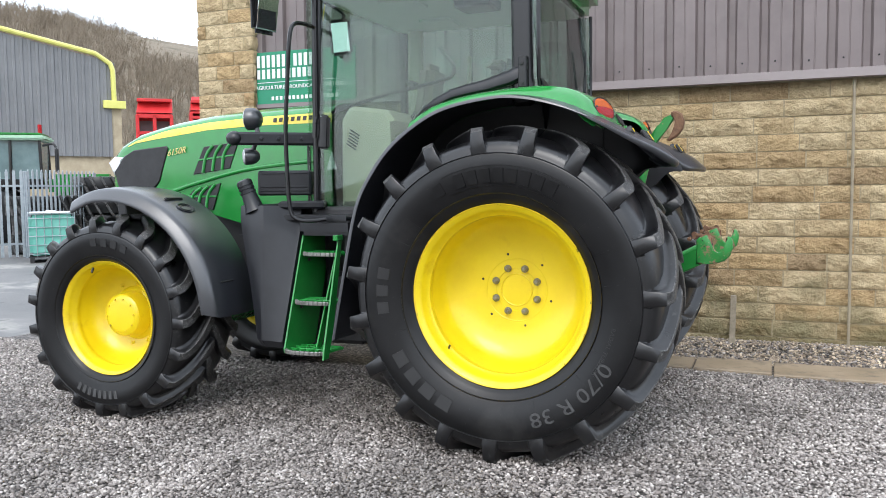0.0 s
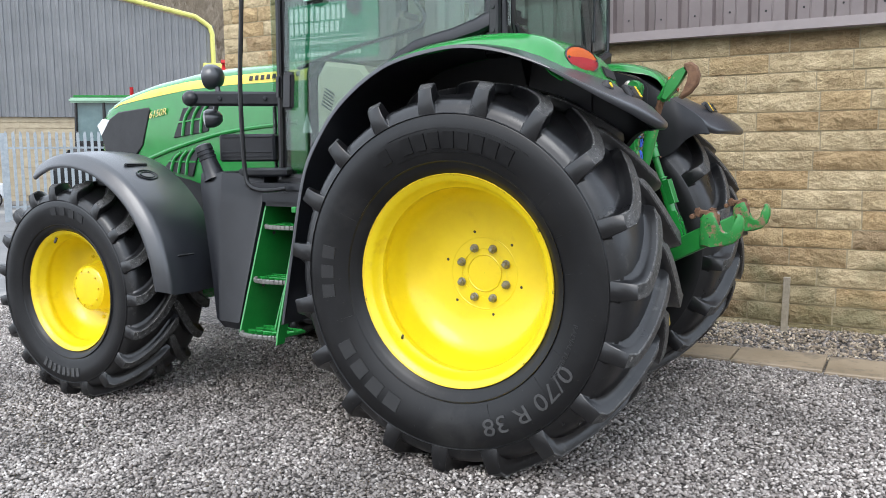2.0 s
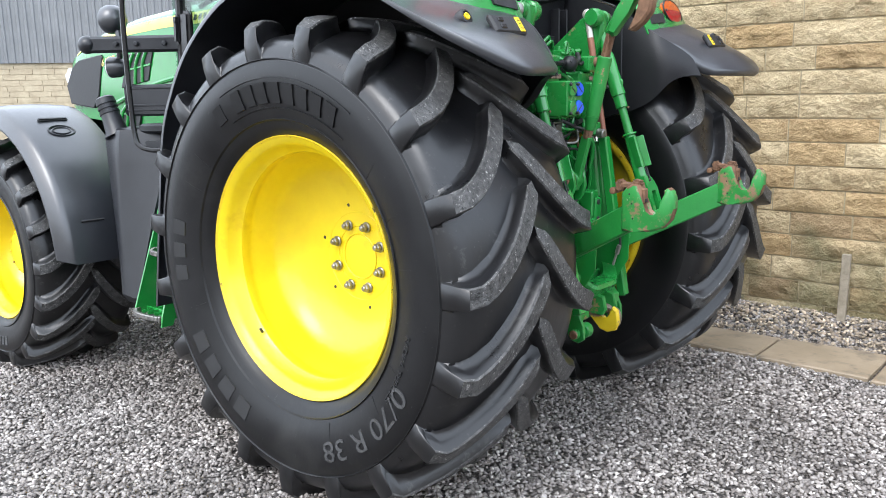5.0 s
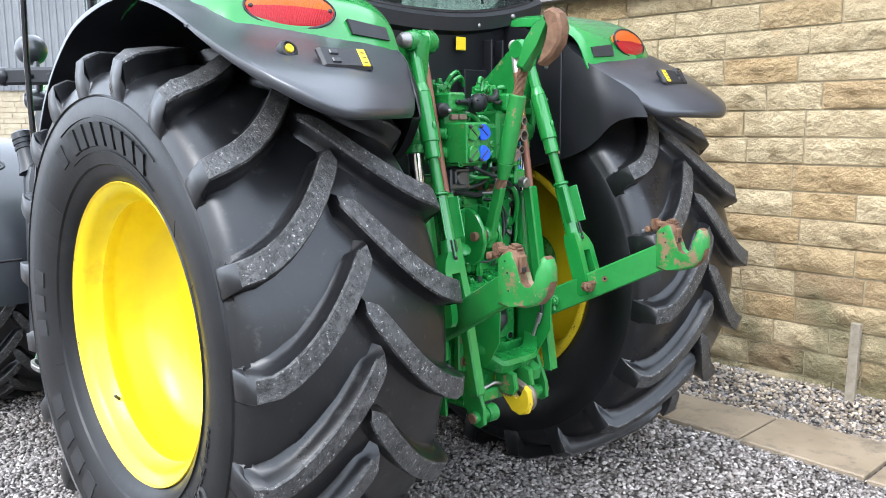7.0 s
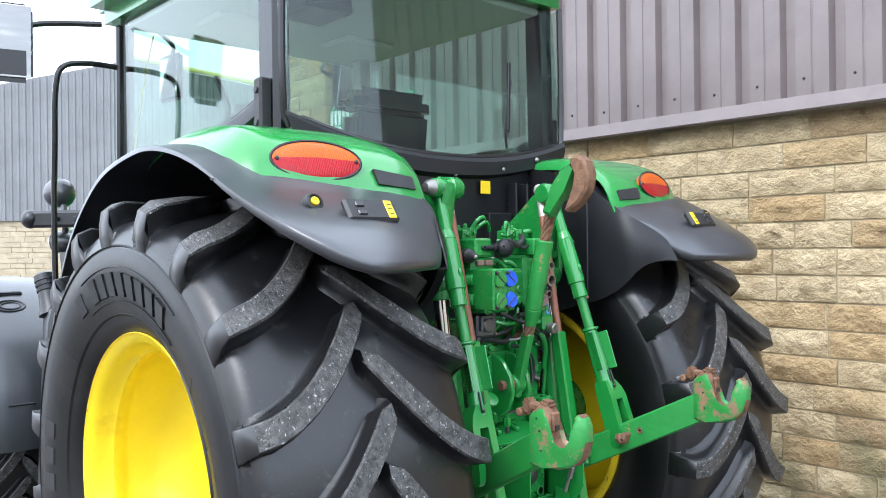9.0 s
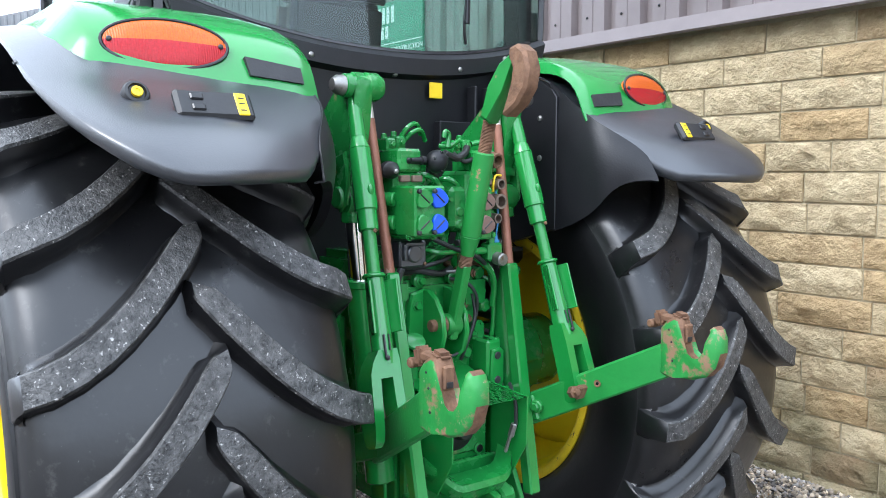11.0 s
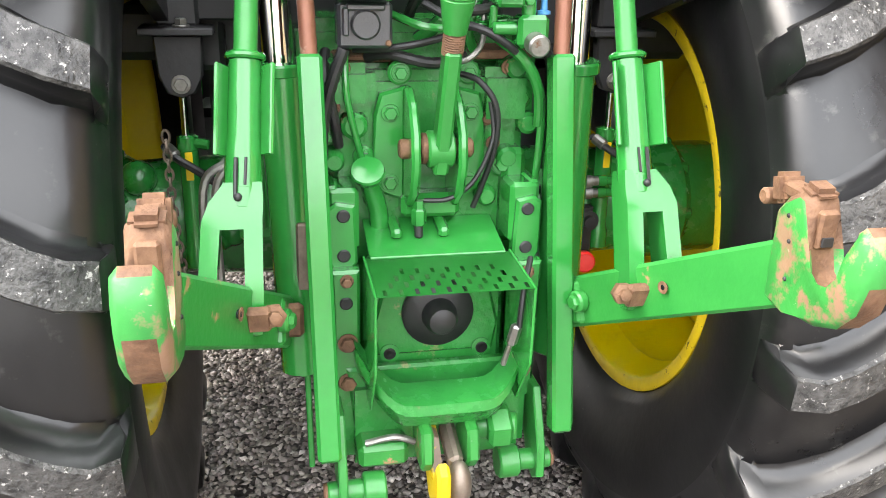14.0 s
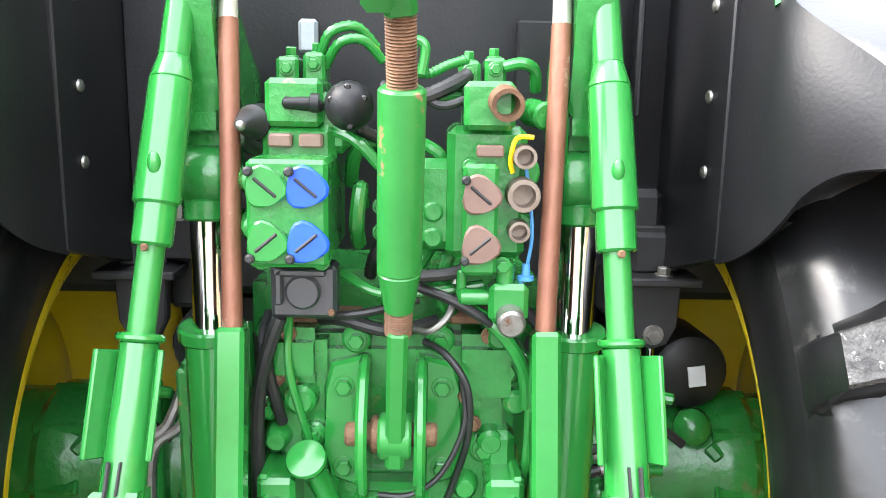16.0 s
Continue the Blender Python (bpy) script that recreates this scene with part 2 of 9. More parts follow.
def stone_mat(name, tint):
    m = mat(name, (0.43 * tint, 0.335 * tint, 0.195 * tint), (0.66 * tint, 0.55 * tint, 0.355 * tint), 9, 0.85, bump=0.9, bscale=55,
            spots=[((0.34, 0.19, 0.09), 4, 0.62, 0.8), ((0.12, 0.1, 0.07), 18, 0.66, 0.8)])
    n, l = m.node_tree.nodes, m.node_tree.links
    p = n["Principled BSDF"]
    src = p.inputs["Base Color"].links[0].from_socket
    info = n.new("ShaderNodeObjectInfo")
    ramp = n.new("ShaderNodeValToRGB")
    ramp.color_ramp.elements[0].color = (0.66, 0.58, 0.52, 1)
    ramp.color_ramp.elements[1].color = (1.15, 1.12, 1.08, 1)
    e = ramp.color_ramp.elements.new(0.18)
    e.color = (0.95, 0.82, 0.66, 1)
    e = ramp.color_ramp.elements.new(0.5)
    e.color = (1.0, 0.97, 0.92, 1)
    l.new(info.outputs["Random"], ramp.inputs["Fac"])
    x = n.new("ShaderNodeMix")
    x.data_type, x.blend_type = "RGBA", "MULTIPLY"
    x.inputs["Factor"].default_value = 1.0
    l.new(src, x.inputs["A"])
    l.new(ramp.outputs["Color"], x.inputs["B"])
    # rock face: coarse hewn relief under the grain
    co = n.new("ShaderNodeTexNoise")
    co.inputs["Scale"].default_value = 15
    co.inputs["Detail"].default_value = 9
    co.inputs["Roughness"].default_value = 0.62
    pos = n.new("ShaderNodeNewGeometry")
    l.new(pos.outputs["Position"], co.inputs["Vector"])
    hb = n.new("ShaderNodeBump")
    hb.inputs["Strength"].default_value = 1.0
    hb.inputs["Distance"].default_value = 0.06
    l.new(co.outputs["Fac"], hb.inputs["Height"])
    fine = p.inputs["Normal"].links[0].from_node
    l.new(hb.outputs["Normal"], fine.inputs["Normal"])
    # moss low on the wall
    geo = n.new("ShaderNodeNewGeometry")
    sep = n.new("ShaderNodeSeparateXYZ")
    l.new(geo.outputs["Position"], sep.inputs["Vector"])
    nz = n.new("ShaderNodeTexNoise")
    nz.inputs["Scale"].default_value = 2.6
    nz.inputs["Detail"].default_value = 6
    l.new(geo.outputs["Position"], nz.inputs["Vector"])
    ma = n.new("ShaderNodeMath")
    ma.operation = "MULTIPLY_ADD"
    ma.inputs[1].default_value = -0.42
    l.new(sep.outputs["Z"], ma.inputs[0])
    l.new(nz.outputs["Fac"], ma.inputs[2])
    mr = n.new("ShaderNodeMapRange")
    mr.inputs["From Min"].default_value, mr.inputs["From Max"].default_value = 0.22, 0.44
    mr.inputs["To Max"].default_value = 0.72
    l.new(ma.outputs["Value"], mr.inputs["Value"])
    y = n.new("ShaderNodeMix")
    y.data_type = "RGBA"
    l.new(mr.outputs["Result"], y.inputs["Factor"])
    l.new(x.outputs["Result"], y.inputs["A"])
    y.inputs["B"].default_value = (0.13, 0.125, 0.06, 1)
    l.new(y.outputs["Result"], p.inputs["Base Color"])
    return m


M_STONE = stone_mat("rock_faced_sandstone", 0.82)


def glass_mat(name, tint, alpha_rough=0.02, base=0.11, gain=0.88):
    m = bpy.data.materials.new(name)
    m.use_nodes = True
    n, l = m.node_tree.nodes, m.node_tree.links
    n.remove(n["Principled BSDF"])
    out = n["Material Output"]
    tr, gl, mx, fr = (n.new("ShaderNodeBsdfTransparent"), n.new("ShaderNodeBsdfGlossy"), n.new("ShaderNodeMixShader"),
                      n.new("ShaderNodeLayerWeight"))
    tr.inputs["Color"].default_value = (*tint, 1)
    gl.inputs["Roughness"].default_value = alpha_rough
    pw, ml = n.new("ShaderNodeMath"), n.new("ShaderNodeMath")
    pw.operation, ml.operation = "POWER", "MULTIPLY_ADD"
    pw.inputs[1].default_value = 4.0
    ml.inputs[1].default_value, ml.inputs[2].default_value = gain, base
    l.new(fr.outputs["Facing"], pw.inputs[0])
    l.new(pw.outputs["Value"], ml.inputs[0])
    l.new(ml.outputs["Value"], mx.inputs["Fac"])
    l.new(tr.outputs["BSDF"], mx.inputs[1])
    l.new(gl.outputs["BSDF"], mx.inputs[2])
    l.new(mx.outputs["Shader"], out.inputs["Surface"])
    return m


M_GLASS = glass_mat("tinted_cab_glass", (0.74, 0.83, 0.78), 0.02, 0.055, 0.7)
M_REARGLASS = glass_mat("tinted_rear_glass", (0.72, 0.8, 0.77), 0.02, 0.035, 0.6)
M_MIRROR = mat("mirror_glass", (0.75, 0.77, 0.78), (0.8, 0.82, 0.83), 3, 0.03, metal=1.0, rvar=0.01)


def gravel_mat(name):
    m = bpy.data.materials.new(name)
    m.use_nodes = True
    n, l = m.node_tree.nodes, m.node_tree.links
    p = n["Principled BSDF"]
    tc = n.new("ShaderNodeTexCoord")
    v = n.new("ShaderNodeTexVoronoi")
    v.inputs["Scale"].default_value = 50
    l.new(tc.outputs["Object"], v.inputs["Vector"])
    hsv = n.new("ShaderNodeSeparateColor")
    l.new(v.outputs["Color"], hsv.inputs["Color"])
    r = n.new("ShaderNodeValToRGB")
    # mostly near black: paints the shade between the stones lying on the sheet
    r.color_ramp.elements[0].color = (0.016, 0.0135, 0.012, 1)
    r.color_ramp.elements[1].color = (0.27, 0.24, 0.215, 1)
    e = r.color_ramp.elements.new(0.55)
    e.color = (0.06, 0.051, 0.045, 1)
    l.new(hsv.outputs["Red"], r.inputs["Fac"])
    big = n.new("ShaderNodeTexNoise")
    big.inputs["Scale"].default_value = 0.9
    big.inputs["Detail"].default_value = 6
    l.new(tc.outputs["Object"], big.inputs["Vector"])
    mr = n.new("ShaderNodeMapRange")
    mr.inputs["From Min"].default_value, mr.inputs["From Max"].default_value = 0.3, 0.7
    mr.inputs["To Min"].default_value, mr.inputs["To Max"].default_value = 0.7, 1.15
    l.new(big.outputs["Fac"], mr.inputs["Value"])
    x = n.new("ShaderNodeMix")
    x.data_type, x.blend_type = "RGBA", "MULTIPLY"
    x.inputs["Factor"].default_value = 1.0
    l.new(r.outputs["Color"], x.inputs["A"])
    l.new(mr.outputs["Result"], x.inputs["B"])
    l.new(x.outputs["Result"], p.inputs["Base Color"])
    p.inputs["Roughness"].default_value = 0.6
    h = n.new("ShaderNodeBump")
    h.inputs["Strength"].default_value = 1.0
    h.inputs["Distance"].default_value = 0.012
    h.invert = True
    l.new(v.outputs["Distance"], h.inputs["Height"])
    l.new(h.outputs["Normal"], p.inputs["Normal"])
    return m


M_GRAVEL = gravel_mat("grey_gravel")


def pebble_mat(name, tint=(1.0, 1.0, 1.0)):
    m = mat(name, (0.1, 0.098, 0.095), (0.17, 0.165, 0.16), 60, 0.6, bump=0.4, bscale=300)
    n, l = m.node_tree.nodes, m.node_tree.links
    p = n["Principled BSDF"]
    geo = n.new("ShaderNodeNewGeometry")
    r = n.new("ShaderNodeValToRGB")
    r.color_ramp.elements[0].color = (0.095 * tint[0], 0.083 * tint[1], 0.075 * tint[2], 1)
    r.color_ramp.elements[1].color = (0.68 * tint[0], 0.63 * tint[1], 0.585 * tint[2], 1)
    e = r.color_ramp.elements.new(0.3)
    e.color = (0.23 * tint[0], 0.203 * tint[1], 0.185 * tint[2], 1)
    e = r.color_ramp.elements.new(0.85)
    e.color = (0.41 * tint[0], 0.372 * tint[1], 0.342 * tint[2], 1)
    l.new(geo.outputs["Random Per Island"], r.inputs["Fac"])
    # damp and dusty patches
    big = n.new("ShaderNodeTexNoise")
    big.inputs["Scale"].default_value = 0.75
    big.inputs["Detail"].default_value = 5
    l.new(geo.outputs["Position"], big.inputs["Vector"])
    mr = n.new("ShaderNodeMapRange")
    mr.inputs["From Min"].default_value, mr.inputs["From Max"].default_value = 0.36, 0.64
    mr.inputs["To Min"].default_value, mr.inputs["To Max"].default_value = 0.62, 1.15
    l.new(big.outputs["Fac"], mr.inputs["Value"])
    x = n.new("ShaderNodeMix")
    x.data_type, x.blend_type = "RGBA", "MULTIPLY"
    x.inputs["Factor"].default_value = 1.0
    l.new(r.outputs["Color"], x.inputs["A"])
    l.new(mr.outputs["Result"], x.inputs["B"])
    l.new(x.outputs["Result"], p.inputs["Base Color"])
    return m


M_PEBBLE = pebble_mat("mixed_grey_stones")
M_SHINGLE = pebble_mat("pale_buff_stones", (1.35, 1.22, 0.98))

# ---------------------------------------------------------------- mesh tools


def finish(name, bm, material, smooth=True, angle=35):
    """A mesh object out of a bmesh; material: one, or a list for its slots."""
    me = bpy.data.meshes.new(name)
    bmesh.ops.recalc_face_normals(bm, faces=bm.faces)
    bm.to_mesh(me)
    bm.free()
    for m in (material if isinstance(material, (list, tuple)) else [material]):
        me.materials.append(m)
    if smooth:
        me.polygons.foreach_set("use_smooth", [True] * len(me.polygons))
        me.set_sharp_from_angle(angle=radians(angle))
    return new(name, me)


SEAT = {"tractor": Matrix()}


def part(name, bm, material, parent=None, label="", smooth=True, angle=35):
    """A mesh under a thing or a part; SEAT holds where the assembly being built sits on the tractor."""
    ob = finish(name, bm, material, smooth, angle)
    ob.parent = parent
    if parent and parent.name in SEAT:
        ob.matrix_local = SEAT[parent.name]
    if label:
        tagged(ob, label)
    return ob


def same_mesh(ob, m, parent):
    """Another part on the mesh of ob, at the pose m."""
    o = new(ob.name.split(".")[0], ob.data)
    o.parent = parent
    o.matrix_local = m
    return o


def axes(d):
    d = Vector(d).normalized()
    a = d.cross(Vector((0, 0, 1)))
    if a.length < 1e-3:
        a = Vector((1, 0, 0))
    a.normalize()
    return d, a, a.cross(d)


def ring(bm, c, a, b, r, seg):
    c = Vector(c)
    return [bm.verts.new(c + a * (r * math.cos(2 * math.pi * i / seg)) + b * (r * math.sin(2 * math.pi * i / seg))) for i in range(seg)]


def skin(bm, r1, r2, mi=0):
    k = len(r1)
    for i in range(k):
        f = bm.faces.new((r1[i], r1[(i + 1) % k], r2[(i + 1) % k], r2[i]))
        f.material_index = mi


def rod(bm, p0, p1, r, r2=None, seg=16, cap=0.004, mi=0):
    """A bar from p0 to p1 with chamfered ends."""
    r2 = r if r2 is None else r2
    p0, p1 = Vector(p0), Vector(p1)
    d, a, b = axes(p1 - p0)
    cap = min(cap, r * 0.4, r2 * 0.4, (p1 - p0).length * 0.3)
    rs = [ring(bm, p0, a, b, r - cap, seg), ring(bm, p0 + d * cap, a, b, r, seg), ring(bm, p1 - d * cap, a, b, r2, seg),
          ring(bm, p1, a, b, r2 - cap, seg)]
    for u, v in zip(rs, rs[1:]):
        skin(bm, u, v, mi)
    bm.faces.new(rs[0][::-1]).material_index = mi
    bm.faces.new(rs[-1]).material_index = mi


def turned(bm, origin, d, prof, seg=24, mi=0, closed=False):
    """A turned body: prof is a list of (distance along d, radius)."""
    d, a, b = axes(d)
    o = Vector(origin)
    rs = [ring(bm, o + d * s, a, b, max(r, 1e-4), seg) for s, r in prof]
    for u, v in zip(rs, rs[1:]):
        skin(bm, u, v, mi)
    if closed:
        skin(bm, rs[-1], rs[0], mi)
    else:
        bm.faces.new(rs[0][::-1]).material_index = mi
        bm.faces.new(rs[-1]).material_index = mi


def smooth_path(pts, n=6):
    pts = [Vector(p) for p in pts]
    if len(pts) < 3:
        return pts
    out = []
    for i in range(len(pts) - 1):
        p0, p1, p2, p3 = pts[max(i - 1, 0)], pts[i], pts[i + 1], pts[min(i + 2, len(pts) - 1)]
        for k in range(n):
            t = k / n
            out.append(0.5 * (2 * p1 + (p2 - p0) * t + (2 * p0 - 5 * p1 + 4 * p2 - p3) * t * t + (3 * p1 - p0 - 3 * p2 + p3) * t ** 3))
    return out + [pts[-1]]


def tube(bm, pts, r, seg=8, n=6, mi=0, ridge=0.0):
    """A bent round bar or hose through pts; ridge: corrugation."""
    q = smooth_path(pts, n)
    prev, ref = None, None
    first = None
    for i, p in enumerate(q):
        d = (q[min(i + 1, len(q) - 1)] - q[max(i - 1, 0)]).normalized()
        if ref is None:
            _, ref, _ = axes(d)
        a = (ref - d * ref.dot(d)).normalized()
        ref = a
        rr = ring(bm, p, a, a.cross(d), r + (ridge if i % 2 else 0.0), seg)
        if prev:
            skin(bm, prev, rr, mi)
        else:
            first = rr
        prev = rr
    bm.faces.new(first[::-1]).material_index = mi
    bm.faces.new(prev).material_index = mi


def block(bm, c, s, bev=0.006, rot=(0, 0, 0), mi=0, seg=1):
    """A box with rounded edges: centre, size, turn in degrees."""
    m = Matrix.LocRotScale(c, Euler([radians(a) for a in rot]), None) @ Matrix.Diagonal((*s, 1))
    g = bmesh.ops.create_cube(bm, size=1.0, matrix=m)
    vs = g["verts"]
    fs = list({f for v in vs for f in v.link_faces})
    for f in fs:
        f.material_index = mi
    bev = min(bev, min(s) * 0.45)
    if bev > 0:
        es = list({e for v in vs for e in v.link_edges})
        bmesh.ops.bevel(bm, geom=es, offset=bev, segments=seg, affect="EDGES", clamp_overlap=True, material=mi)


def plate(bm, pts, y0, y1, bev=0.004, axis="y", mi=0):
    """A flat plate: outline pts in the plane across axis, from y0 to y1 along it."""
    def at(p, w):
        return {"y": (p[0], w, p[1]), "x": (w, p[0], p[1]), "z": (p[0], p[1], w)}[axis]
    v0 = [bm.verts.new(at(p, y0)) for p in pts]
    v1 = [bm.verts.new(at(p, y1)) for p in pts]
    fs = [bm.faces.new(v0), bm.faces.new(v1[::-1])]
    k = len(pts)
    for i in range(k):
        fs.append(bm.faces.new((v0[i], v1[i], v1[(i + 1) % k], v0[(i + 1) % k])))
    for f in fs:
        f.material_index = mi
    if bev > 0:
        es = list({e for f in fs[:2] for e in f.edges})
        bmesh.ops.bevel(bm, geom=es, offset=bev, segments=1, affect="EDGES", clamp_overlap=True, material=mi)


def beam(bm, p0, p1, w, h, bev=0.004, up=(0, 0, 1), mi=0, w2=None, h2=None):
    """A bar of rectangular section from p0 to p1: w across, h along up."""
    p0, p1 = Vector(p0), Vector(p1)
    d = (p1 - p0).normalized()
    a = d.cross(Vector(up)).normalized()
    b = a.cross(d)
    w2, h2 = w2 or w, h2 or h
    vs = []
    for p, ww, hh in ((p0, w, h), (p1, w2, h2)):
        vs.append([bm.verts.new(p + a * (sx * ww / 2) + b * (sy * hh / 2)) for sx, sy in ((-1, -1), (1, -1), (1, 1), (-1, 1))])
    fs = [bm.faces.new(vs[0][::-1]), bm.faces.new(vs[1])]
    for i in range(4):
        fs.append(bm.faces.new((vs[0][i], vs[0][(i + 1) % 4], vs[1][(i + 1) % 4], vs[1][i])))
    for f in fs:
        f.material_index = mi
    if bev > 0:
        bmesh.ops.bevel(bm, geom=list({e for f in fs for e in f.edges}), offset=min(bev, 0.4 * min(w, h, w2, h2)), segments=1,
                        affect="EDGES", clamp_overlap=True, material=mi)


def hexbolt(bm, p, d, r=0.012, h=0.012, washer=True, mi=0):
    d = Vector(d).normalized()
    p = Vector(p)
    if washer:
        rod(bm, p, p + d * 0.004, r * 1.35, seg=14, cap=0.001, mi=mi)
    rod(bm, p + d * 0.003, p + d * (0.003 + h), r, seg=6, cap=0.002, mi=mi)


def ball(bm, c, r, sz=(1, 1, 1), u=14, v=9, mi=0):
    g = bmesh.ops.create_uvsphere(bm, u_segments=u, v_segments=v, radius=1.0,
                                  matrix=Matrix.Translation(c) @ Matrix.Diagonal((r * sz[0], r * sz[1], r * sz[2], 1)))
    for f in {f for w in g["verts"] for f in w.link_faces}:
        f.material_index = mi


def sheet(bm, rows, thick=0.0, mi=0):
    """A surface over rows of points, with a thickness along its normals."""
    g = [[bm.verts.new(p) for p in r] for r in rows]
    fs = []
    for i in range(len(g) - 1):
        for j in range(len(g[0]) - 1):
            f = bm.faces.new((g[i][j], g[i][j + 1], g[i + 1][j + 1], g[i + 1][j]))
            f.material_index = mi
            fs.append(f)
    if thick:
        bmesh.ops.recalc_face_normals(bm, faces=fs)
        bmesh.ops.solidify(bm, geom=fs, thickness=thick)
        for f in bm.faces:
            if f.material_index != mi and f in fs:
                f.material_index = mi
    return g


def text_mesh(body, size, depth=0.0):
    """Built-in lettering as a bmesh in the xy plane, centred."""
    cu = bpy.data.curves.new("lettering", "FONT")
    cu.body, cu.size, cu.extrude, cu.resolution_u = body, size, depth, 3
    cu.align_x, cu.align_y = "CENTER", "CENTER"
    tmp = new("lettering", cu)
    me = bpy.data.meshes.new_from_object(tmp.evaluated_get(bpy.context.evaluated_depsgraph_get()))
    bm = bmesh.new()
    bm.from_mesh(me)
    bpy.data.objects.remove(tmp)
    bpy.data.meshes.remove(me)
    bpy.data.curves.remove(cu)
    return bm


def thing(name, label, category, at=(0, 0, 0), kind="", group=""):
    ob = new(name)
    ob.location = at
    return tagged(ob, label, category, group, kind)

# ---------------------------------------------------------------- the yard
WALL_Y = 2.26


def ground_z(x, y):
    """The yard is level as far as the fence and falls towards the warehouse behind it."""
    d = math.hypot(x - 1.4, y + 5.5)
    return -0.03 - 0.55 * max(0.0, min(1.0, (d - 25) / 9))


def gravel_z(x, y):
    bank = max(0.0, min(1.0, (y - 1.93) / 0.32))
    wave = 0.012 * noise.noise(Vector((x * 1.3, y * 1.3, 0.0))) + 0.005 * noise.noise(Vector((x * 5, y * 5, 3.0)))
    return 0.15 * bank * bank * (3 - 2 * bank) + wave


bm = bmesh.new()
xs = [-900, -400, -200, -120, -80] + [-60 + 2.0 * i for i in range(40)] + [24, 40, 80, 200, 400, 900]
ys = [-900, -400, -200, -80, -40] + [-24 + 2.0 * i for i in range(40)] + [60, 90, 140, 250, 500, 900]
sheet(bm, [[(x, y, ground_z(x, y)) for x in xs] for y in ys])
ground = part("ground", bm, M_TAR)
tagged(ground, "worn grey tarmac yard with pale patches and joints", "ground", kind="structure")

bm = bmesh.new()
gx = [-7.0 + 0.14 * i for i in range(115)]
gy = [-9.0 + 0.1 * i for i in range(114)]
rows = []
for y in gy:
    edge = -6.6 + 0.35 * math.sin(y * 1.7) + 0.25 * noise.noise(Vector((0.0, y * 2.0, 7.0)))
    row = []
    for x in gx:
        xx = max(x, edge)
        row.append((xx, y, gravel_z(xx, y) + (0.0 if x > edge + 0.05 else -0.025)))
    rows.append(row)
sheet(bm, rows)
gravel = part("gravel_yard", bm, M_GRAVEL)
tagged(gravel, "loose grey crushed-stone gravel spread over the yard", "gravel", kind="structure")

# flagstones let into the gravel along the wall
path = thing("flagstone_path", "weathered buff sandstone flags half covered by gravel", "path", kind="structure")
rnd = random.Random(5)
x = -2.6
for k in range(8):
    w = rnd.uniform(0.62, 0.95)
    n0, n1 = 1.56 - 0.05 * (x - 0.3), 1.56 - 0.05 * (x + w - 0.3)
    f0, f1 = 1.95 + 0.02 * x, 1.95 + 0.02 * (x + w)
    bm = bmesh.new()
    e = 0.008
    plate(bm, [(x + e, n0 + rnd.uniform(-.03, .03)), (x + w - e, n1 + rnd.uniform(-.03, .03)), (x + w - e, f1), (x + e, f0)],
          -0.03, 0.026 + rnd.uniform(-0.004, 0.006), 0.007, "z")
    part("flagstone", bm, M_SLAB, path)
    x += w

# ---------------------------------------------------------------- the stone and sheet-clad building
wall = part("wall_1", (lambda b: (block(b, (-0.2, WALL_Y + 0.1695, 1.4), (7.6, 0.3, 2.9), 0.0), b)[1])(bmesh.new()), M_MORTAR, smooth=False)
tagged(wall, "rock-faced coursed sandstone lower wall of the building", "wall", kind="structure")

bm = bmesh.new()
PITCH = 0.265
px = -3.95
outline = []
while px < 3.6:
    outline += [(px, 2.185), (px + 0.082, 2.185), (px + 0.086, 2.19), (px + 0.092, 2.19), (px + 0.096, 2.185), (px + 0.178, 2.185), (px + 0.196, 2.228), (px + 0.247, 2.228)]
    px += PITCH
for i in range(len(outline) - 1):
    (xa, ya), (xb, yb) = outline[i], outline[i + 1]
    q = [bm.verts.new(p) for p in ((xa, ya, 2.44), (xb, yb, 2.44), (xb, yb, 4.6), (xa, ya, 4.6))]
    bm.faces.new(q)
bmesh.ops.remove_doubles(bm, verts=bm.verts, dist=1e-5)
bmesh.ops.solidify(bm, geom=bm.faces[:], thickness=0.004)
cladding = part("cladding_wall", bm, M_CLAD, None, smooth=False)
tagged(cladding, "brown box-profile steel cladding above the stone wall", "cladding", kind="structure")
bm = bmesh.new()
plate(bm, [(2.235, 2.512), (2.165, 2.502), (2.148, 2.427), (2.16, 2.417), (2.25, 2.442)], -3.95, 3.6, 0.002, "x")
part("drip_flashing", bm, M_CLAD, cladding)
bm = bmesh.new()
px = -3.95 + 0.21
k = 0
while px < 3.5:
    ball(bm, (px - 0.165, 2.183, 2.585 + 0.006 * (k % 3)), 0.008, u=8, v=5)
    px += PITCH
    k += 1
tagged(part("fixing_screw", bm, M_DARK, cladding), kind="stuff")
bm = bmesh.new()
plate(bm, [(-4.56, 2.44), (3.6, 2.44), (3.6, 14.0), (-4.56, 14.0)], 4.6, 4.75, 0.0, "z")
roof_main = part("building_roof", bm, M_CLAD, None, smooth=False)
tagged(roof_main, "flat dark roof of the stone building", "roof", kind="structure")
bm = bmesh.new()
plate(bm, [(-4.5, 0), (-4.5, 4.6), (-4.25, 4.6), (-4.25, 0)], 2.75, 13.8, 0.0)
side_wall = part("wall_2", bm, M_MORTAR, None, smooth=False)
tagged(side_wall, "end wall of the stone building", "wall", kind="structure")

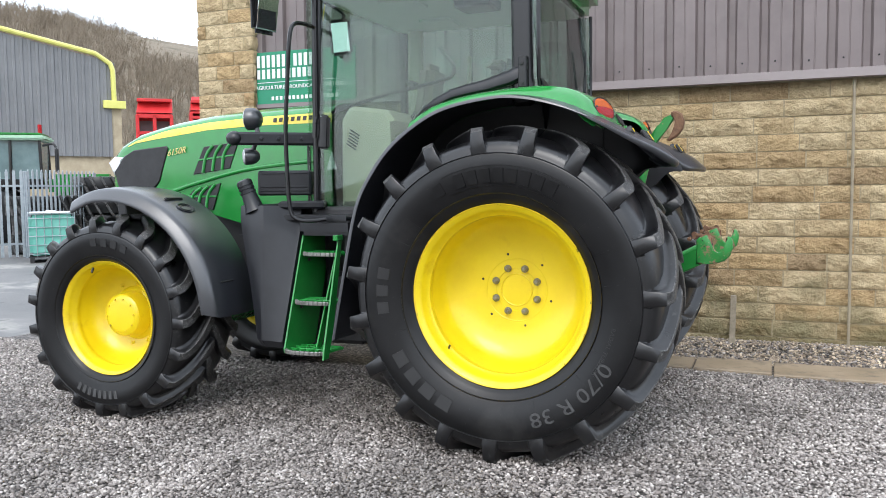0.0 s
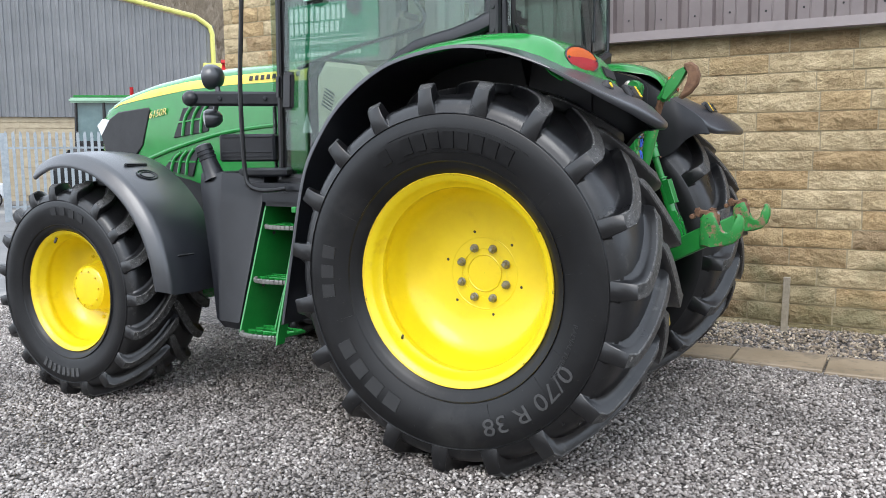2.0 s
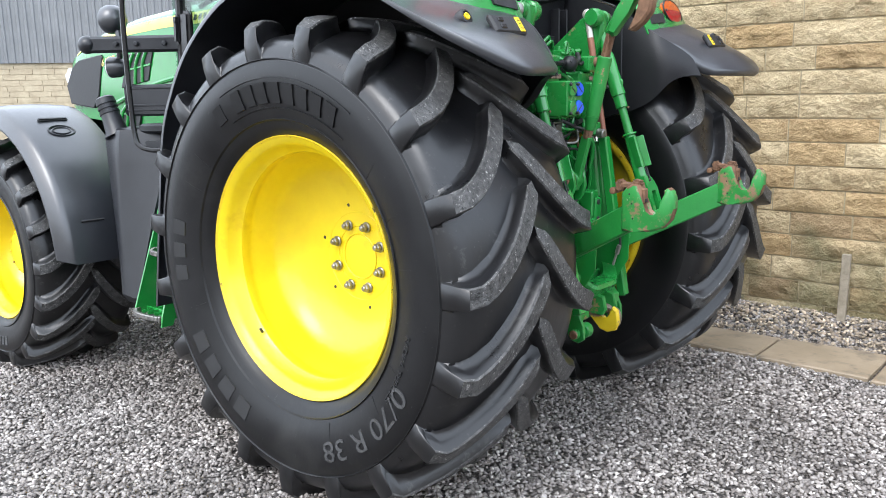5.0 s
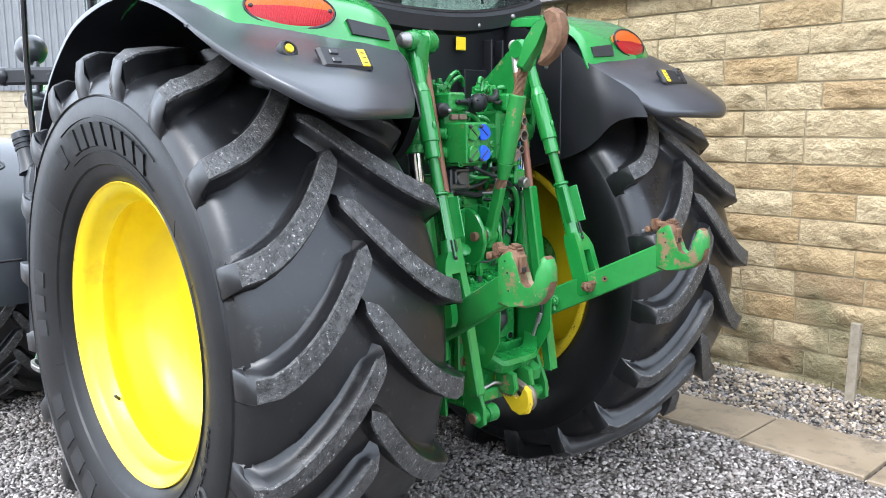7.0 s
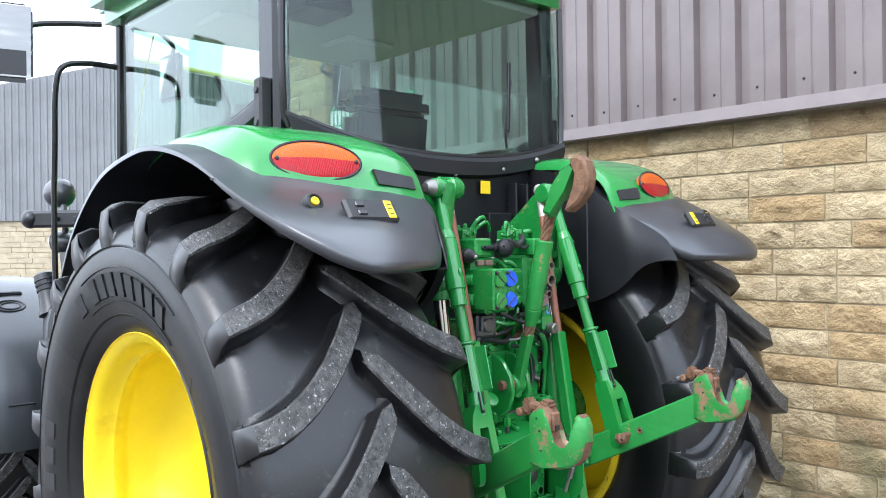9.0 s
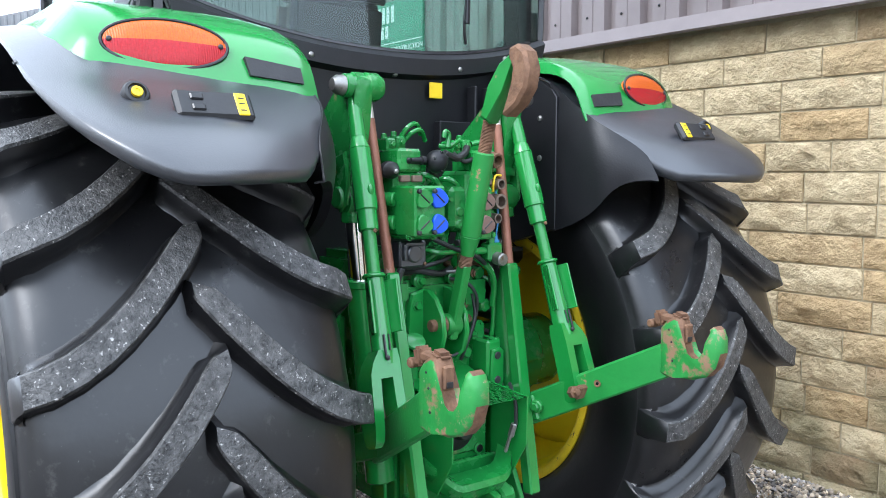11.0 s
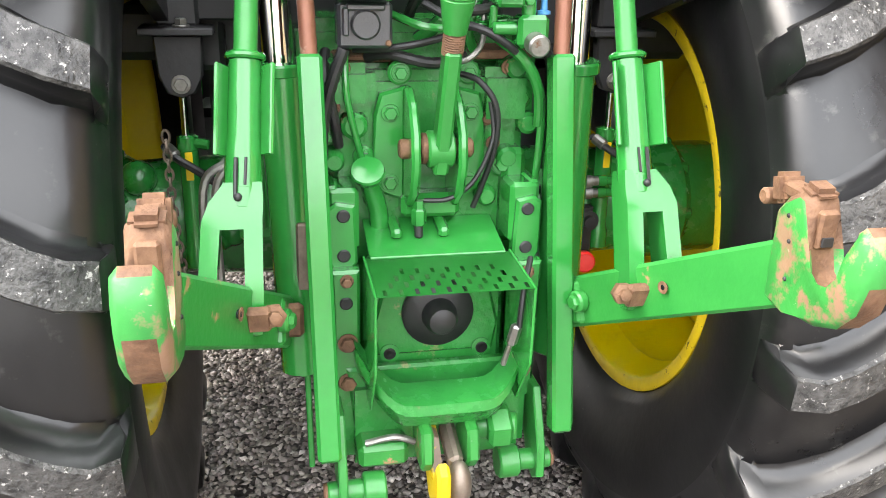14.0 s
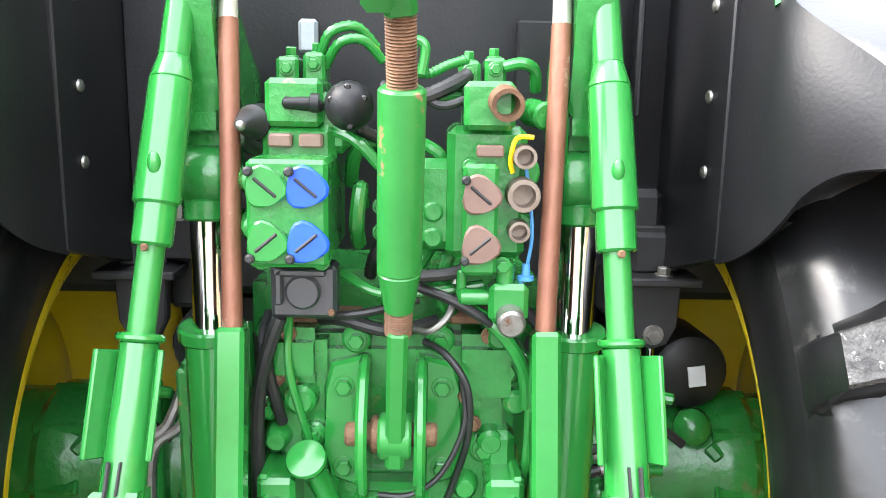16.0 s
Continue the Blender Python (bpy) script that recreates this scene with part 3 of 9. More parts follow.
# corner pier
bm = bmesh.new()
block(bm, (-4.2, 2.437, 2.3), (0.7, 0.64, 4.6), 0.0)
pier = part("wall_3", bm, M_MORTAR, None, smooth=False)
tagged(pier, "tall rock-faced sandstone pier at the building's corner", "pier", kind="structure")

# trade sign
sign = thing("trade_sign", "green trade sign with white lettering bars on the cladding", "sign", (-3.232, 2.17, 2.74))
bm = bmesh.new()
block(bm, (0, 0, 0), (1.2, 0.025, 0.56), 0.003)
board = part("board", bm, M_SIGN, sign)
for x0, x1, z, h in ((-0.6, -0.2, 0.18, 0.13), (-0.14, 0.22, 0.18, 0.13), (-0.6, 0.14, 0.045, 0.1)):
    w, xx = 0.055, x0
    while xx < x1:
        bm = bmesh.new()
        block(bm, (xx + w / 2, -0.016, z), (w * 0.72, 0.006, h), 0.004)
        part("name_bar", bm, M_WHITE, sign)
        xx += w * 1.15
bm = bmesh.new()
block(bm, (0, -0.0145, -0.045), (1.18, 0.004, 0.006), 0.0)
part("rule", bm, M_WHITE, sign)
bm = text_mesh("AGRICULTURE GROUNDCARE CONSTRUCTION", 0.056, 0.002)
bmesh.ops.transform(bm, matrix=pose(0, -0.0165, -0.1, 90), verts=bm.verts)
part("lettering", bm, M_WHITE, sign, smooth=False)
for i in range(16):
    bm = bmesh.new()
    block(bm, (-0.4 + 0.052 * i, -0.015, -0.215), (0.032, 0.005, 0.04), 0.004)
    part("address_bar", bm, M_WHITE, sign)

# old timber stake by the wall
stake = thing("marker_stake", "weathered grey timber stake standing against the wall", "stake", (1.075, 2.195, 0.11))
bm = bmesh.new()
beam(bm, (0, 0, -0.12), (0.012, 0.0, 0.45), 0.05, 0.035, 0.004, up=(0, 1, 0))
part("post", bm, mat("weathered_timber", (0.2, 0.17, 0.12), (0.32, 0.28, 0.22), 20, 0.9, bump=0.6), stake)

# small conduit up the wall
conduit = thing("wall_conduit", "thin grey conduit clipped up the stone wall", "conduit", (2.015, 2.212, 0.1))
bm = bmesh.new()
rod(bm, (0, 0, 0), (0.0, 0, 2.32), 0.012, seg=10)
part("pipe", bm, mat("grey_conduit", (0.25, 0.21, 0.15), (0.32, 0.28, 0.2), 10, 0.6), conduit)
# ---------------------------------------------------------------- the tractor
tractor = thing("tractor", "green and yellow farm tractor standing on gravel beside a stone wall", "tractor")


def wheel(name, label, cx, cy, cz, s, R, half, flange, rim_half, lugs, disc, hub, turn=0.0):
    """A wheel: rim, tyre with lugs, nuts. s: -1 for the side that faces -y, 1 for the other."""
    c = Vector((cx, cy, cz))
    out = Vector((0, s, 0))
    f = flange
    bm = bmesh.new()
    k = rim_half
    front = [(disc, 0.0), (disc, f * 0.24), (disc + 0.004, f * 0.245), (disc + 0.004, f * 0.40), (disc + 0.012, f * 0.52), (disc + 0.03, f * 0.68),
             (disc + 0.075, f * 0.80), (disc + 0.12, f * 0.852), (k * 0.50, f * 0.868), (k * 0.54, f * 0.878), (k * 0.60, f * 0.878), (k * 0.64, f * 0.868),
             (k * 0.72, f * 0.875), (k * 0.78, f * 0.91), (k * 0.88, f * 0.925), (k * 0.94, f * 0.945), (k * 0.975, f * 0.985)]
    lip = [(k * 0.985, f * 0.992), (k, f), (k * 0.985, f * 1.006), (k * 0.95, f * 1.0), (k * 0.93, f * 0.97)]
    d, a, b = axes(out)
    seg = 72

    def rr(p):
        return ring(bm, c + d * p[0], a, b, max(p[1], 0.001), seg)
    rs = [rr(p) for p in front]
    for u, v in zip(rs, rs[1:]):
        skin(bm, u, v, 0)
    ls = [rs[-1]] + [rr(p) for p in lip]
    for u, v in zip(ls, ls[1:]):
        skin(bm, u, v, 1)
    back = [(disc - 0.03, 0.0), (disc - 0.03, f * 0.55), (disc - 0.01, f * 0.72), (disc + 0.03, f * 0.80), (-k * 0.2, f * 0.85), (-k * 0.55, f * 0.86),
            (-k * 0.62, f * 0.875), (-k * 0.72, f * 0.865), (-k * 0.8, f * 0.9), (-k * 0.95, f * 0.925), (-k * 0.985, f * 0.94)]
    bs = [rr(p) for p in back]
    for u, v in zip(bs, bs[1:]):
        skin(bm, u, v, 0)
    ls = [bs[-1]] + [rr(p) for p in [(-k * 1.0, f * 0.955), (-k * 1.004, f * 0.99), (-k * 0.995, f * 1.006), (-k * 0.97, f * 1.006), (-k * 0.93, f * 0.98)]]
    for u, v in zip(ls, ls[1:]):
        skin(bm, u, v, 1)
    skin(bm, ls[-1], rr((k * 0.93, f * 0.97)), 0)
    rim = part(name, bm, [M_YELLOW, M_RIMLIP], tractor, label)

    # tyre carcass
    bm = bmesh.new()
    prof = [(k * 0.93, f * 0.95), (k * 0.975, f * 1.008), (k + 0.006, f * 1.03), (k + 0.022, f * 1.075), (half * 0.95, f + (R - f) * 0.25), (half * 0.982, f + (R - f) * 0.34),
            (half, f + (R - f) * 0.46), (half * 0.998, f + (R - f) * 0.6), (half * 0.988, f + (R - f) * 0.615), (half * 0.976, R * 0.848),
            (half * 0.953, R * 0.872), (half * 0.915, R * 0.891), (half * 0.86, R * 0.905), (half * 0.75, R * 0.918), (half * 0.6, R * 0.928), (half * 0.3, R * 0.938), (0, R * 0.942)]
    prof = prof + [(-u, r) for u, r in prof[-2::-1]]
    rs = [ring(bm, c + d * u, a, b, r, 112) for u, r in prof]
    for (u, v), (pu, pv) in zip(zip(rs, rs[1:]), zip(prof, prof[1:])):
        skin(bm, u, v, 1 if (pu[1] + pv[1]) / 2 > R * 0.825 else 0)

    # raised rings on the outer wall
    for rr_ in (f + (R - f) * 0.14, f + (R - f) * 0.63):
        uu = next(u0 + (u1 - u0) * (rr_ - r0) / (r1 - r0) for (u0, r0), (u1, r1) in zip(prof, prof[1:]) if r0 <= rr_ <= r1)
        v0, v1, v2 = (ring(bm, c + d * (uu + o), a, b, rr_ + w, 96) for o, w in ((-0.004, -0.006), (0.006, 0.0), (-0.004, 0.006)))
        skin(bm, v0, v1), skin(bm, v1, v2)
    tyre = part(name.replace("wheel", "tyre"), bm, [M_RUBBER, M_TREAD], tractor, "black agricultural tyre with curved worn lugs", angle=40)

    # curved lugs, noses leading upwards at the rear; one mesh for each half of the tread
    def base_r(u):
        u = abs(u)
        for (u0, r0), (u1, r1) in zip(prof[4:16], prof[5:17]):
            if r0 > f * 1.2 and u1 <= u <= u0:
                return r0 + (r1 - r0) * (u0 - u) / max(u0 - u1, 1e-6)
        return R * 0.86
    sweep = radians(19.5) * (0.955 / R) ** 0.7
    wid = 0.034 * (R / 0.955) ** 0.6
    for hs in (1, -1):
        bm = bmesh.new()

        def point(u, r, th):
            return bm.verts.new((r * math.cos(th), s * u, r * math.sin(th)))
        prev = None
        qs = (0.0, 0.025, 0.07, 0.15, 0.26, 0.38, 0.5, 0.62, 0.75, 0.88, 1.0)
        steps = len(qs) - 1
        for j, q in enumerate(qs):
            wf = (0.6, 0.86, 0.97)[j] if j < 3 else 1.0 + 0.12 * q
            u = hs * (-0.012 + (half * 0.985 + 0.012) * q)
            th = -sweep * (1 - (1 - q) ** 1.75)
            dth = -sweep * 1.75 * (1 - q) ** 0.75
            du = half * 0.985
            ln = math.hypot(du, R * dth)
            nu, nt = -R * dth / ln * hs, du / ln
            top = R * (1.0 - 0.02 * q ** 2) - (0.012, 0.004, 0.001)[j] if j < 3 else R * (1.0 - 0.02 * q ** 2)
            if j == steps:
                top = R * 0.955
            low = base_r(u) - 0.004
            h = top - low
            sec = [(-1.75, low - 0.002), (-1.32, low + 0.1 * h), (-1.1, low + 0.45 * h), (-0.98, top - 0.007), (-0.85, top),
                   (0.85, top), (0.98, top - 0.007), (1.1, low + 0.45 * h), (1.32, low + 0.1 * h), (1.75, low - 0.002)]
            sec = [(k * wf, r) for k, r in sec]
            v = [point(u + nu * wid * k * 0.9, r, th + nt * wid * k / R) for k, r in sec]
            if prev:
                for m in range(9):
                    bm.faces.new((prev[m], prev[m + 1], v[m + 1], v[m])).material_index = 1 if m in (3, 4, 5) else 0
            else:
                n0 = [point(u - hs * 0.03, low - 0.002, th + 0.105 / R), point(u - hs * 0.018, low + 0.42 * h, th + 0.042 / R), point(u - hs * 0.012, top - 0.003, th + 0.02 / R)]
                bm.faces.new((v[0], n0[0], n0[1], v[2], v[1])), bm.faces.new((v[2], n0[1], n0[2], v[4], v[3]))
                bm.faces.new((n0[0], v[9], v[8], v[7], n0[1])), bm.faces.new((n0[1], v[7], v[6], v[5], n0[2]))
                bm.faces.new((v[4], n0[2], v[5])).material_index = 1
            prev = v
        # wedge-shaped foot that widens down to the tyre wall
        for rf, uo, wide in ((0.905, 1.008, 1.12), (0.862, 1.006, 1.32), (0.826, 0.985, 1.5)):
            e = [point(hs * half * (uo - (0.10 if abs(k) > 1.6 else 0.05 if abs(k) > 1.2 else 0.012 if abs(k) > 1.0 else 0.0)), R * (min(rf, 0.88) if abs(k) > 1.6 else min(rf, 0.874) if abs(k) > 1.2 else rf),
                       th + nt * wid * k * wide / R) for k, r in sec]
            for m in range(9):
                bm.faces.new((prev[m], prev[m + 1], e[m + 1], e[m]))
            prev = e
        bm.faces.new(prev)
        first = None
        for i in range(lugs):
            th0 = 2 * math.pi * (i + (0.5 if hs < 0 else 0.0)) / lugs + radians(turn)
            m = Matrix.Translation(c) @ Matrix.Rotation(-th0, 4, "Y")
            if first is None:
                first = part("lug", bm, [M_TREAD, M_LUG], tyre, angle=44)
                first.matrix_local = m
            else:
                same_mesh(first, m, tyre)
    return rim, tyre


def nut_ring(rim, cx, cy, cz, s, r, y, count, size, phase, long, material=M_STEEL, label="dull steel wheel nut"):
    first = None
    for i in range(count):
        t = 2 * math.pi * (i + phase) / count
        m = Matrix.Translation((cx + r * math.cos(t), y, cz + r * math.sin(t)))
        if first is None:
            bm = bmesh.new()
            rod(bm, (0, 0, 0), (0, s * 0.012, 0), size * 1.25, seg=18)
            rod(bm, (0, s * 0.01, 0), (0, s * long, 0), size, seg=6)
            rod(bm, (0, s * long * 0.9, 0), (0, s * long * 1.35, 0), size * 0.62, seg=10)
            first = part("wheel_nut", bm, material, rim, label)
            first.matrix_local = m
        else:
            same_mesh(first, m, rim)


class TyreWall:
    """The outer wall of a tyre on the near side, on which marks stand proud."""

    def __init__(self, x, y, z, half, inner, outer, tyre):
        self.x, self.y, self.z, self.half, self.inner, self.outer, self.tyre = x, y, z, half, inner, outer, tyre

    def at(self, r, t, proud):
        q = (r - self.inner) / (self.outer - self.inner)
        u = float(np.interp(q, (0.08, 0.25, 0.34, 0.46, 0.6), (0.89, 0.95, 0.982, 1.0, 0.998)))
        return Vector((self.x + r * math.cos(t), -(self.y + self.half * u + proud), self.z + r * math.sin(t)))

    def bar(self, t0, t1, r0, r1, material, high=0.004, steps=1, name="raised_bar"):
        """A plain raised block between two angles and two radii."""
        bm = bmesh.new()
        rows = []
        for k in range(steps + 1):
            t = t0 + (t1 - t0) * k / steps
            c = 0.0015 / r1 * (1 if t1 > t0 else -1)
            c = c if k == 0 else (-c if k == steps else 0.0)
            rows.append([bm.verts.new(self.at(r, a, o)) for r, a, o in ((r0, t, -0.004), (r0 + 0.0015, t + c, high), (r1 - 0.0015, t + c, high), (r1, t, -0.004))])
        for a, b in zip(rows, rows[1:]):
            for k in range(3):
                bm.faces.new((a[k], a[k + 1], b[k + 1], b[k]))
        bm.faces.new(rows[0])
        bm.faces.new(rows[-1][::-1])
        bmesh.ops.recalc_face_normals(bm, faces=bm.faces[:])
        return part(name, bm, material, self.tyre, smooth=False)

    def bars(self, count, r, a0, a1, h, material, fill=0.62, high=0.004):
        """Raised plain bars in place of a maker's name."""
        for k in range(count):
            w = (a1 - a0) / count
            m = radians(a0 + w * (k + 0.5))
            self.bar(m - radians(w) * fill / 2, m + radians(w) * fill / 2, r - h / 2, r + h / 2, material, high)

    def text(self, body, r, mid, size, stretch, material, label=""):
        """Raised characters bent round the wall."""
        bm = text_mesh(body, size, 0.004)
        for v in bm.verts:
            v.co = self.at(r + v.co.y, radians(mid) - v.co.x * stretch / r, v.co.z)
        return part("lettering", bm, material, self.tyre, label, smooth=False)


RW_Y, RW_Z, RW_R = 0.918, 0.93, 0.955
FW_X, FW_Y, FW_Z, FW_R = -2.785, 0.977, 0.68, 0.70
rear_rims, front_rims = [], []
for s in (-1, 1):
    r, t_ = wheel("rear_wheel", "large yellow steel rear wheel rim", 0.0, s * RW_Y, RW_Z, s, RW_R, 0.376, 0.514, 0.309, 19, -0.04, True, 2.4 if s < 0 else 4.6)
    rear_rims.append(t_)
    nut_ring(r, 0.0, s * RW_Y, RW_Z, s, 0.136, s * (RW_Y - 0.036), 8, 0.018, 0.5, 0.03)
    bm = bmesh.new()
    for rr_ in (0.094, 0.185):
        tube(bm, [(rr_ * math.cos(2 * math.pi * k / 40), s * (RW_Y - 0.0385), RW_Z + rr_ * math.sin(2 * math.pi * k / 40)) for k in range(41)], 0.004, 6, n=1)
    part("disc_ring", bm, M_YELLOW, r)
    # solid dark peg whose end carries the shade of a drilled hole
    bm = bmesh.new()
    rod(bm, (0, -s * 0.02, 0), (0, s * 0.002, 0), 0.008, seg=10)
    hole_ob = part("disc_hole", bm, M_DARK, r, "dark disc in place of a shaded drilled hole")
    for i in range(6):
        t = radians(44 + 60 * i)
        m = Matrix.Translation((0.217 * math.cos(t), s * (RW_Y - 0.0335), RW_Z + 0.217 * math.sin(t)))
        if i == 0:
            hole_ob.matrix_local = m
        else:
            same_mesh(hole_ob, m, r)
    bm = bmesh.new()
    rod(bm, (-0.345, s * 1.125, 0.595), (-0.33, s * 1.15, 0.612), 0.009, seg=10)
    rod(bm, (-0.332, s * 1.148, 0.609), (-0.315, s * 1.17, 0.632), 0.006, seg=8)
    part("valve", bm, M_DARK, r, "black tyre valve")
    r, t_ = wheel("front_wheel", "yellow steel front wheel rim", FW_X, s * FW_Y, FW_Z, s, FW_R, 0.305, 0.388, 0.262, 19, -0.03, True, 5.0)
    front_rims.append(t_)
    bm = bmesh.new()
    turned(bm, (FW_X, s * (FW_Y - 0.05), FW_Z), (0, s, 0), [(0, 0.19), (0.03, 0.19), (0.05, 0.16), (0.13, 0.152), (0.16, 0.146), (0.175, 0.13), (0.18, 0.10), (0.182, 0.0)], 40)
    part("hub", bm, M_YELLOW, r, "yellow planetary hub")
    nut_ring(r, FW_X, s * FW_Y, FW_Z, s, 0.215, s * (FW_Y - 0.03), 10, 0.0135, 0.3, 0.024, M_YELLOW, "yellow-painted wheel nut")
    nut_ring(r, FW_X, s * FW_Y, FW_Z, s, 0.115, s * (FW_Y + 0.127), 10, 0.005, 0.1, 0.006, M_RIMLIP, "small scuffed hub bolt")
    bm = bmesh.new()
    rod(bm, (FW_X - 0.12, s * 1.215, FW_Z + 0.338), (FW_X - 0.115, s * 1.235, FW_Z + 0.305), 0.008, seg=10)
    part("valve", bm, M_DARK, r, "black tyre valve")

big = TyreWall(0.0, RW_Y, RW_Z, 0.376, 0.514, RW_R, rear_rims[0])
big.bars(8, 0.672, 111, 59, 0.078, M_RUBBER, 0.74, 0.007)
big.bars(1, 0.672, 122, 116, 0.07, M_RUBBER, 0.8)
for r in (0.618, 0.727):
    big.bar(radians(115), radians(55), r - 0.003, r + 0.003, M_RUBBER, 0.004, 24, "raised_line")
big.bars(4, 0.682, 248, 208, 0.075, M_LETTER_LIT, 0.72)
big.bars(3, 0.684, 191, 166, 0.07, M_LETTER_LIT, 0.66)
for t in (140, 152, 200, 256, 272, 290, 318, 334, 352, 8, 24, 40):
    big.bar(radians(t - 0.12), radians(t + 0.12), 0.59 if t % 16 else 0.64, 0.675 if t % 16 else 0.735, M_LETTER_LIT, 0.002, 1, "raised_line")
big.text("0/70 R 38", 0.69, -51, 0.112, 1.25, M_LETTERW, "raised pale tyre size lettering")
big.text("RADIAL TUBELESS", 0.655, -24, 0.032, 1.1, M_LETTER_LIT, "small raised tyre lettering")
small = TyreWall(FW_X, FW_Y, FW_Z, 0.305, 0.388, FW_R, front_rims[0])
small.bars(8, 0.518, 283, 243, 0.055, M_LETTERW)
small.bars(4, 0.518, 100, 62, 0.055, M_LETTER_LIT)

# ---------------------------------------------------------------- rear mudguards


def curve_at(pts, n):
    """Points at even steps along a smooth line."""
    q = smooth_path([(p[0], 0, p[1]) for p in pts], 8)
    ds = [0.0]
    for a, b in zip(q, q[1:]):
        ds.append(ds[-1] + (b - a).length)
    out = []
    for i in range(n):
        t = ds[-1] * i / (n - 1)
        k = max(j for j in range(len(ds)) if ds[j] <= t + 1e-9)
        k = min(k, len(q) - 2)
        w = (t - ds[k]) / max(ds[k + 1] - ds[k], 1e-9)
        p = q[k].lerp(q[k + 1], w)
        out.append((p.x, p.z))
    return out


OUTER = [(-1.07, 0.62), (-0.985, 1.05), (-0.9, 1.425), (-0.80, 1.62), (-0.665, 1.785), (-0.48, 1.92), (-0.30, 1.995), (-0.03, 2.035), (0.165, 2.018),
         (0.35, 1.965), (0.53, 1.885), (0.68, 1.803), (0.79, 1.733), (0.89, 1.665)]
MID = [(-1.06, 0.62), (-0.97, 1.05), (-0.88, 1.44), (-0.78, 1.66), (-0.65, 1.86), (-0.48, 1.98), (-0.30, 2.03), (-0.03, 2.065), (0.165, 2.06),
       (0.36, 2.02), (0.48, 1.95), (0.565, 1.885), (0.66, 1.84), (0.74, 1.80), (0.84, 1.745), (0.92, 1.668)]
INNER = [(-1.05, 0.62), (-0.96, 1.05), (-0.87, 1.44), (-0.77, 1.66), (-0.65, 1.86), (-0.48, 1.98), (-0.30, 2.03), (-0.03, 2.06), (0.165, 2.055),
         (0.36, 2.0), (0.47, 1.93), (0.56, 1.87), (0.66, 1.80), (0.735, 1.74), (0.79, 1.675)]
N_ARC = 161
lo, lm, li = curve_at(OUTER, N_ARC), curve_at(MID, N_ARC), curve_at(INNER, N_ARC)


def at_arc(pts, f):
    k = min(int(f * (N_ARC - 1)), N_ARC - 2)
    w = f * (N_ARC - 1) - k
    return Vector((pts[k][0] + (pts[k + 1][0] - pts[k][0]) * w, pts[k][1] + (pts[k + 1][1] - pts[k][1]) * w))


def guard_point(f, v, s):
    """A point of the mudguard: f along the arc, v from the outer edge (0) to the inner (1); the hind corner is rounded."""
    end = 1.0
    if v < 0.42:
        end = 1 - 0.16 * (1 - math.sqrt(max(0.0, 1 - (1 - v / 0.42) ** 2)))
    if v > 0.9:
        end = 1 - 0.02 * ((v - 0.9) / 0.1) ** 2
    g = f * end
    o, m, n = at_arc(lo, g), at_arc(lm, g), at_arc(li, g)
    a, b, c = (1 - v) * (1 - 2 * v), 4 * v * (1 - v), v * (2 * v - 1)
    p = o * a + m * b + n * c
    w = max(0.0, min(1.0, (p.x - 0.58) / 0.22))
    return Vector((p.x, s * (1.205 - (0.685 - 0.10 * w * w * (3 - 2 * w)) * v), p.y))


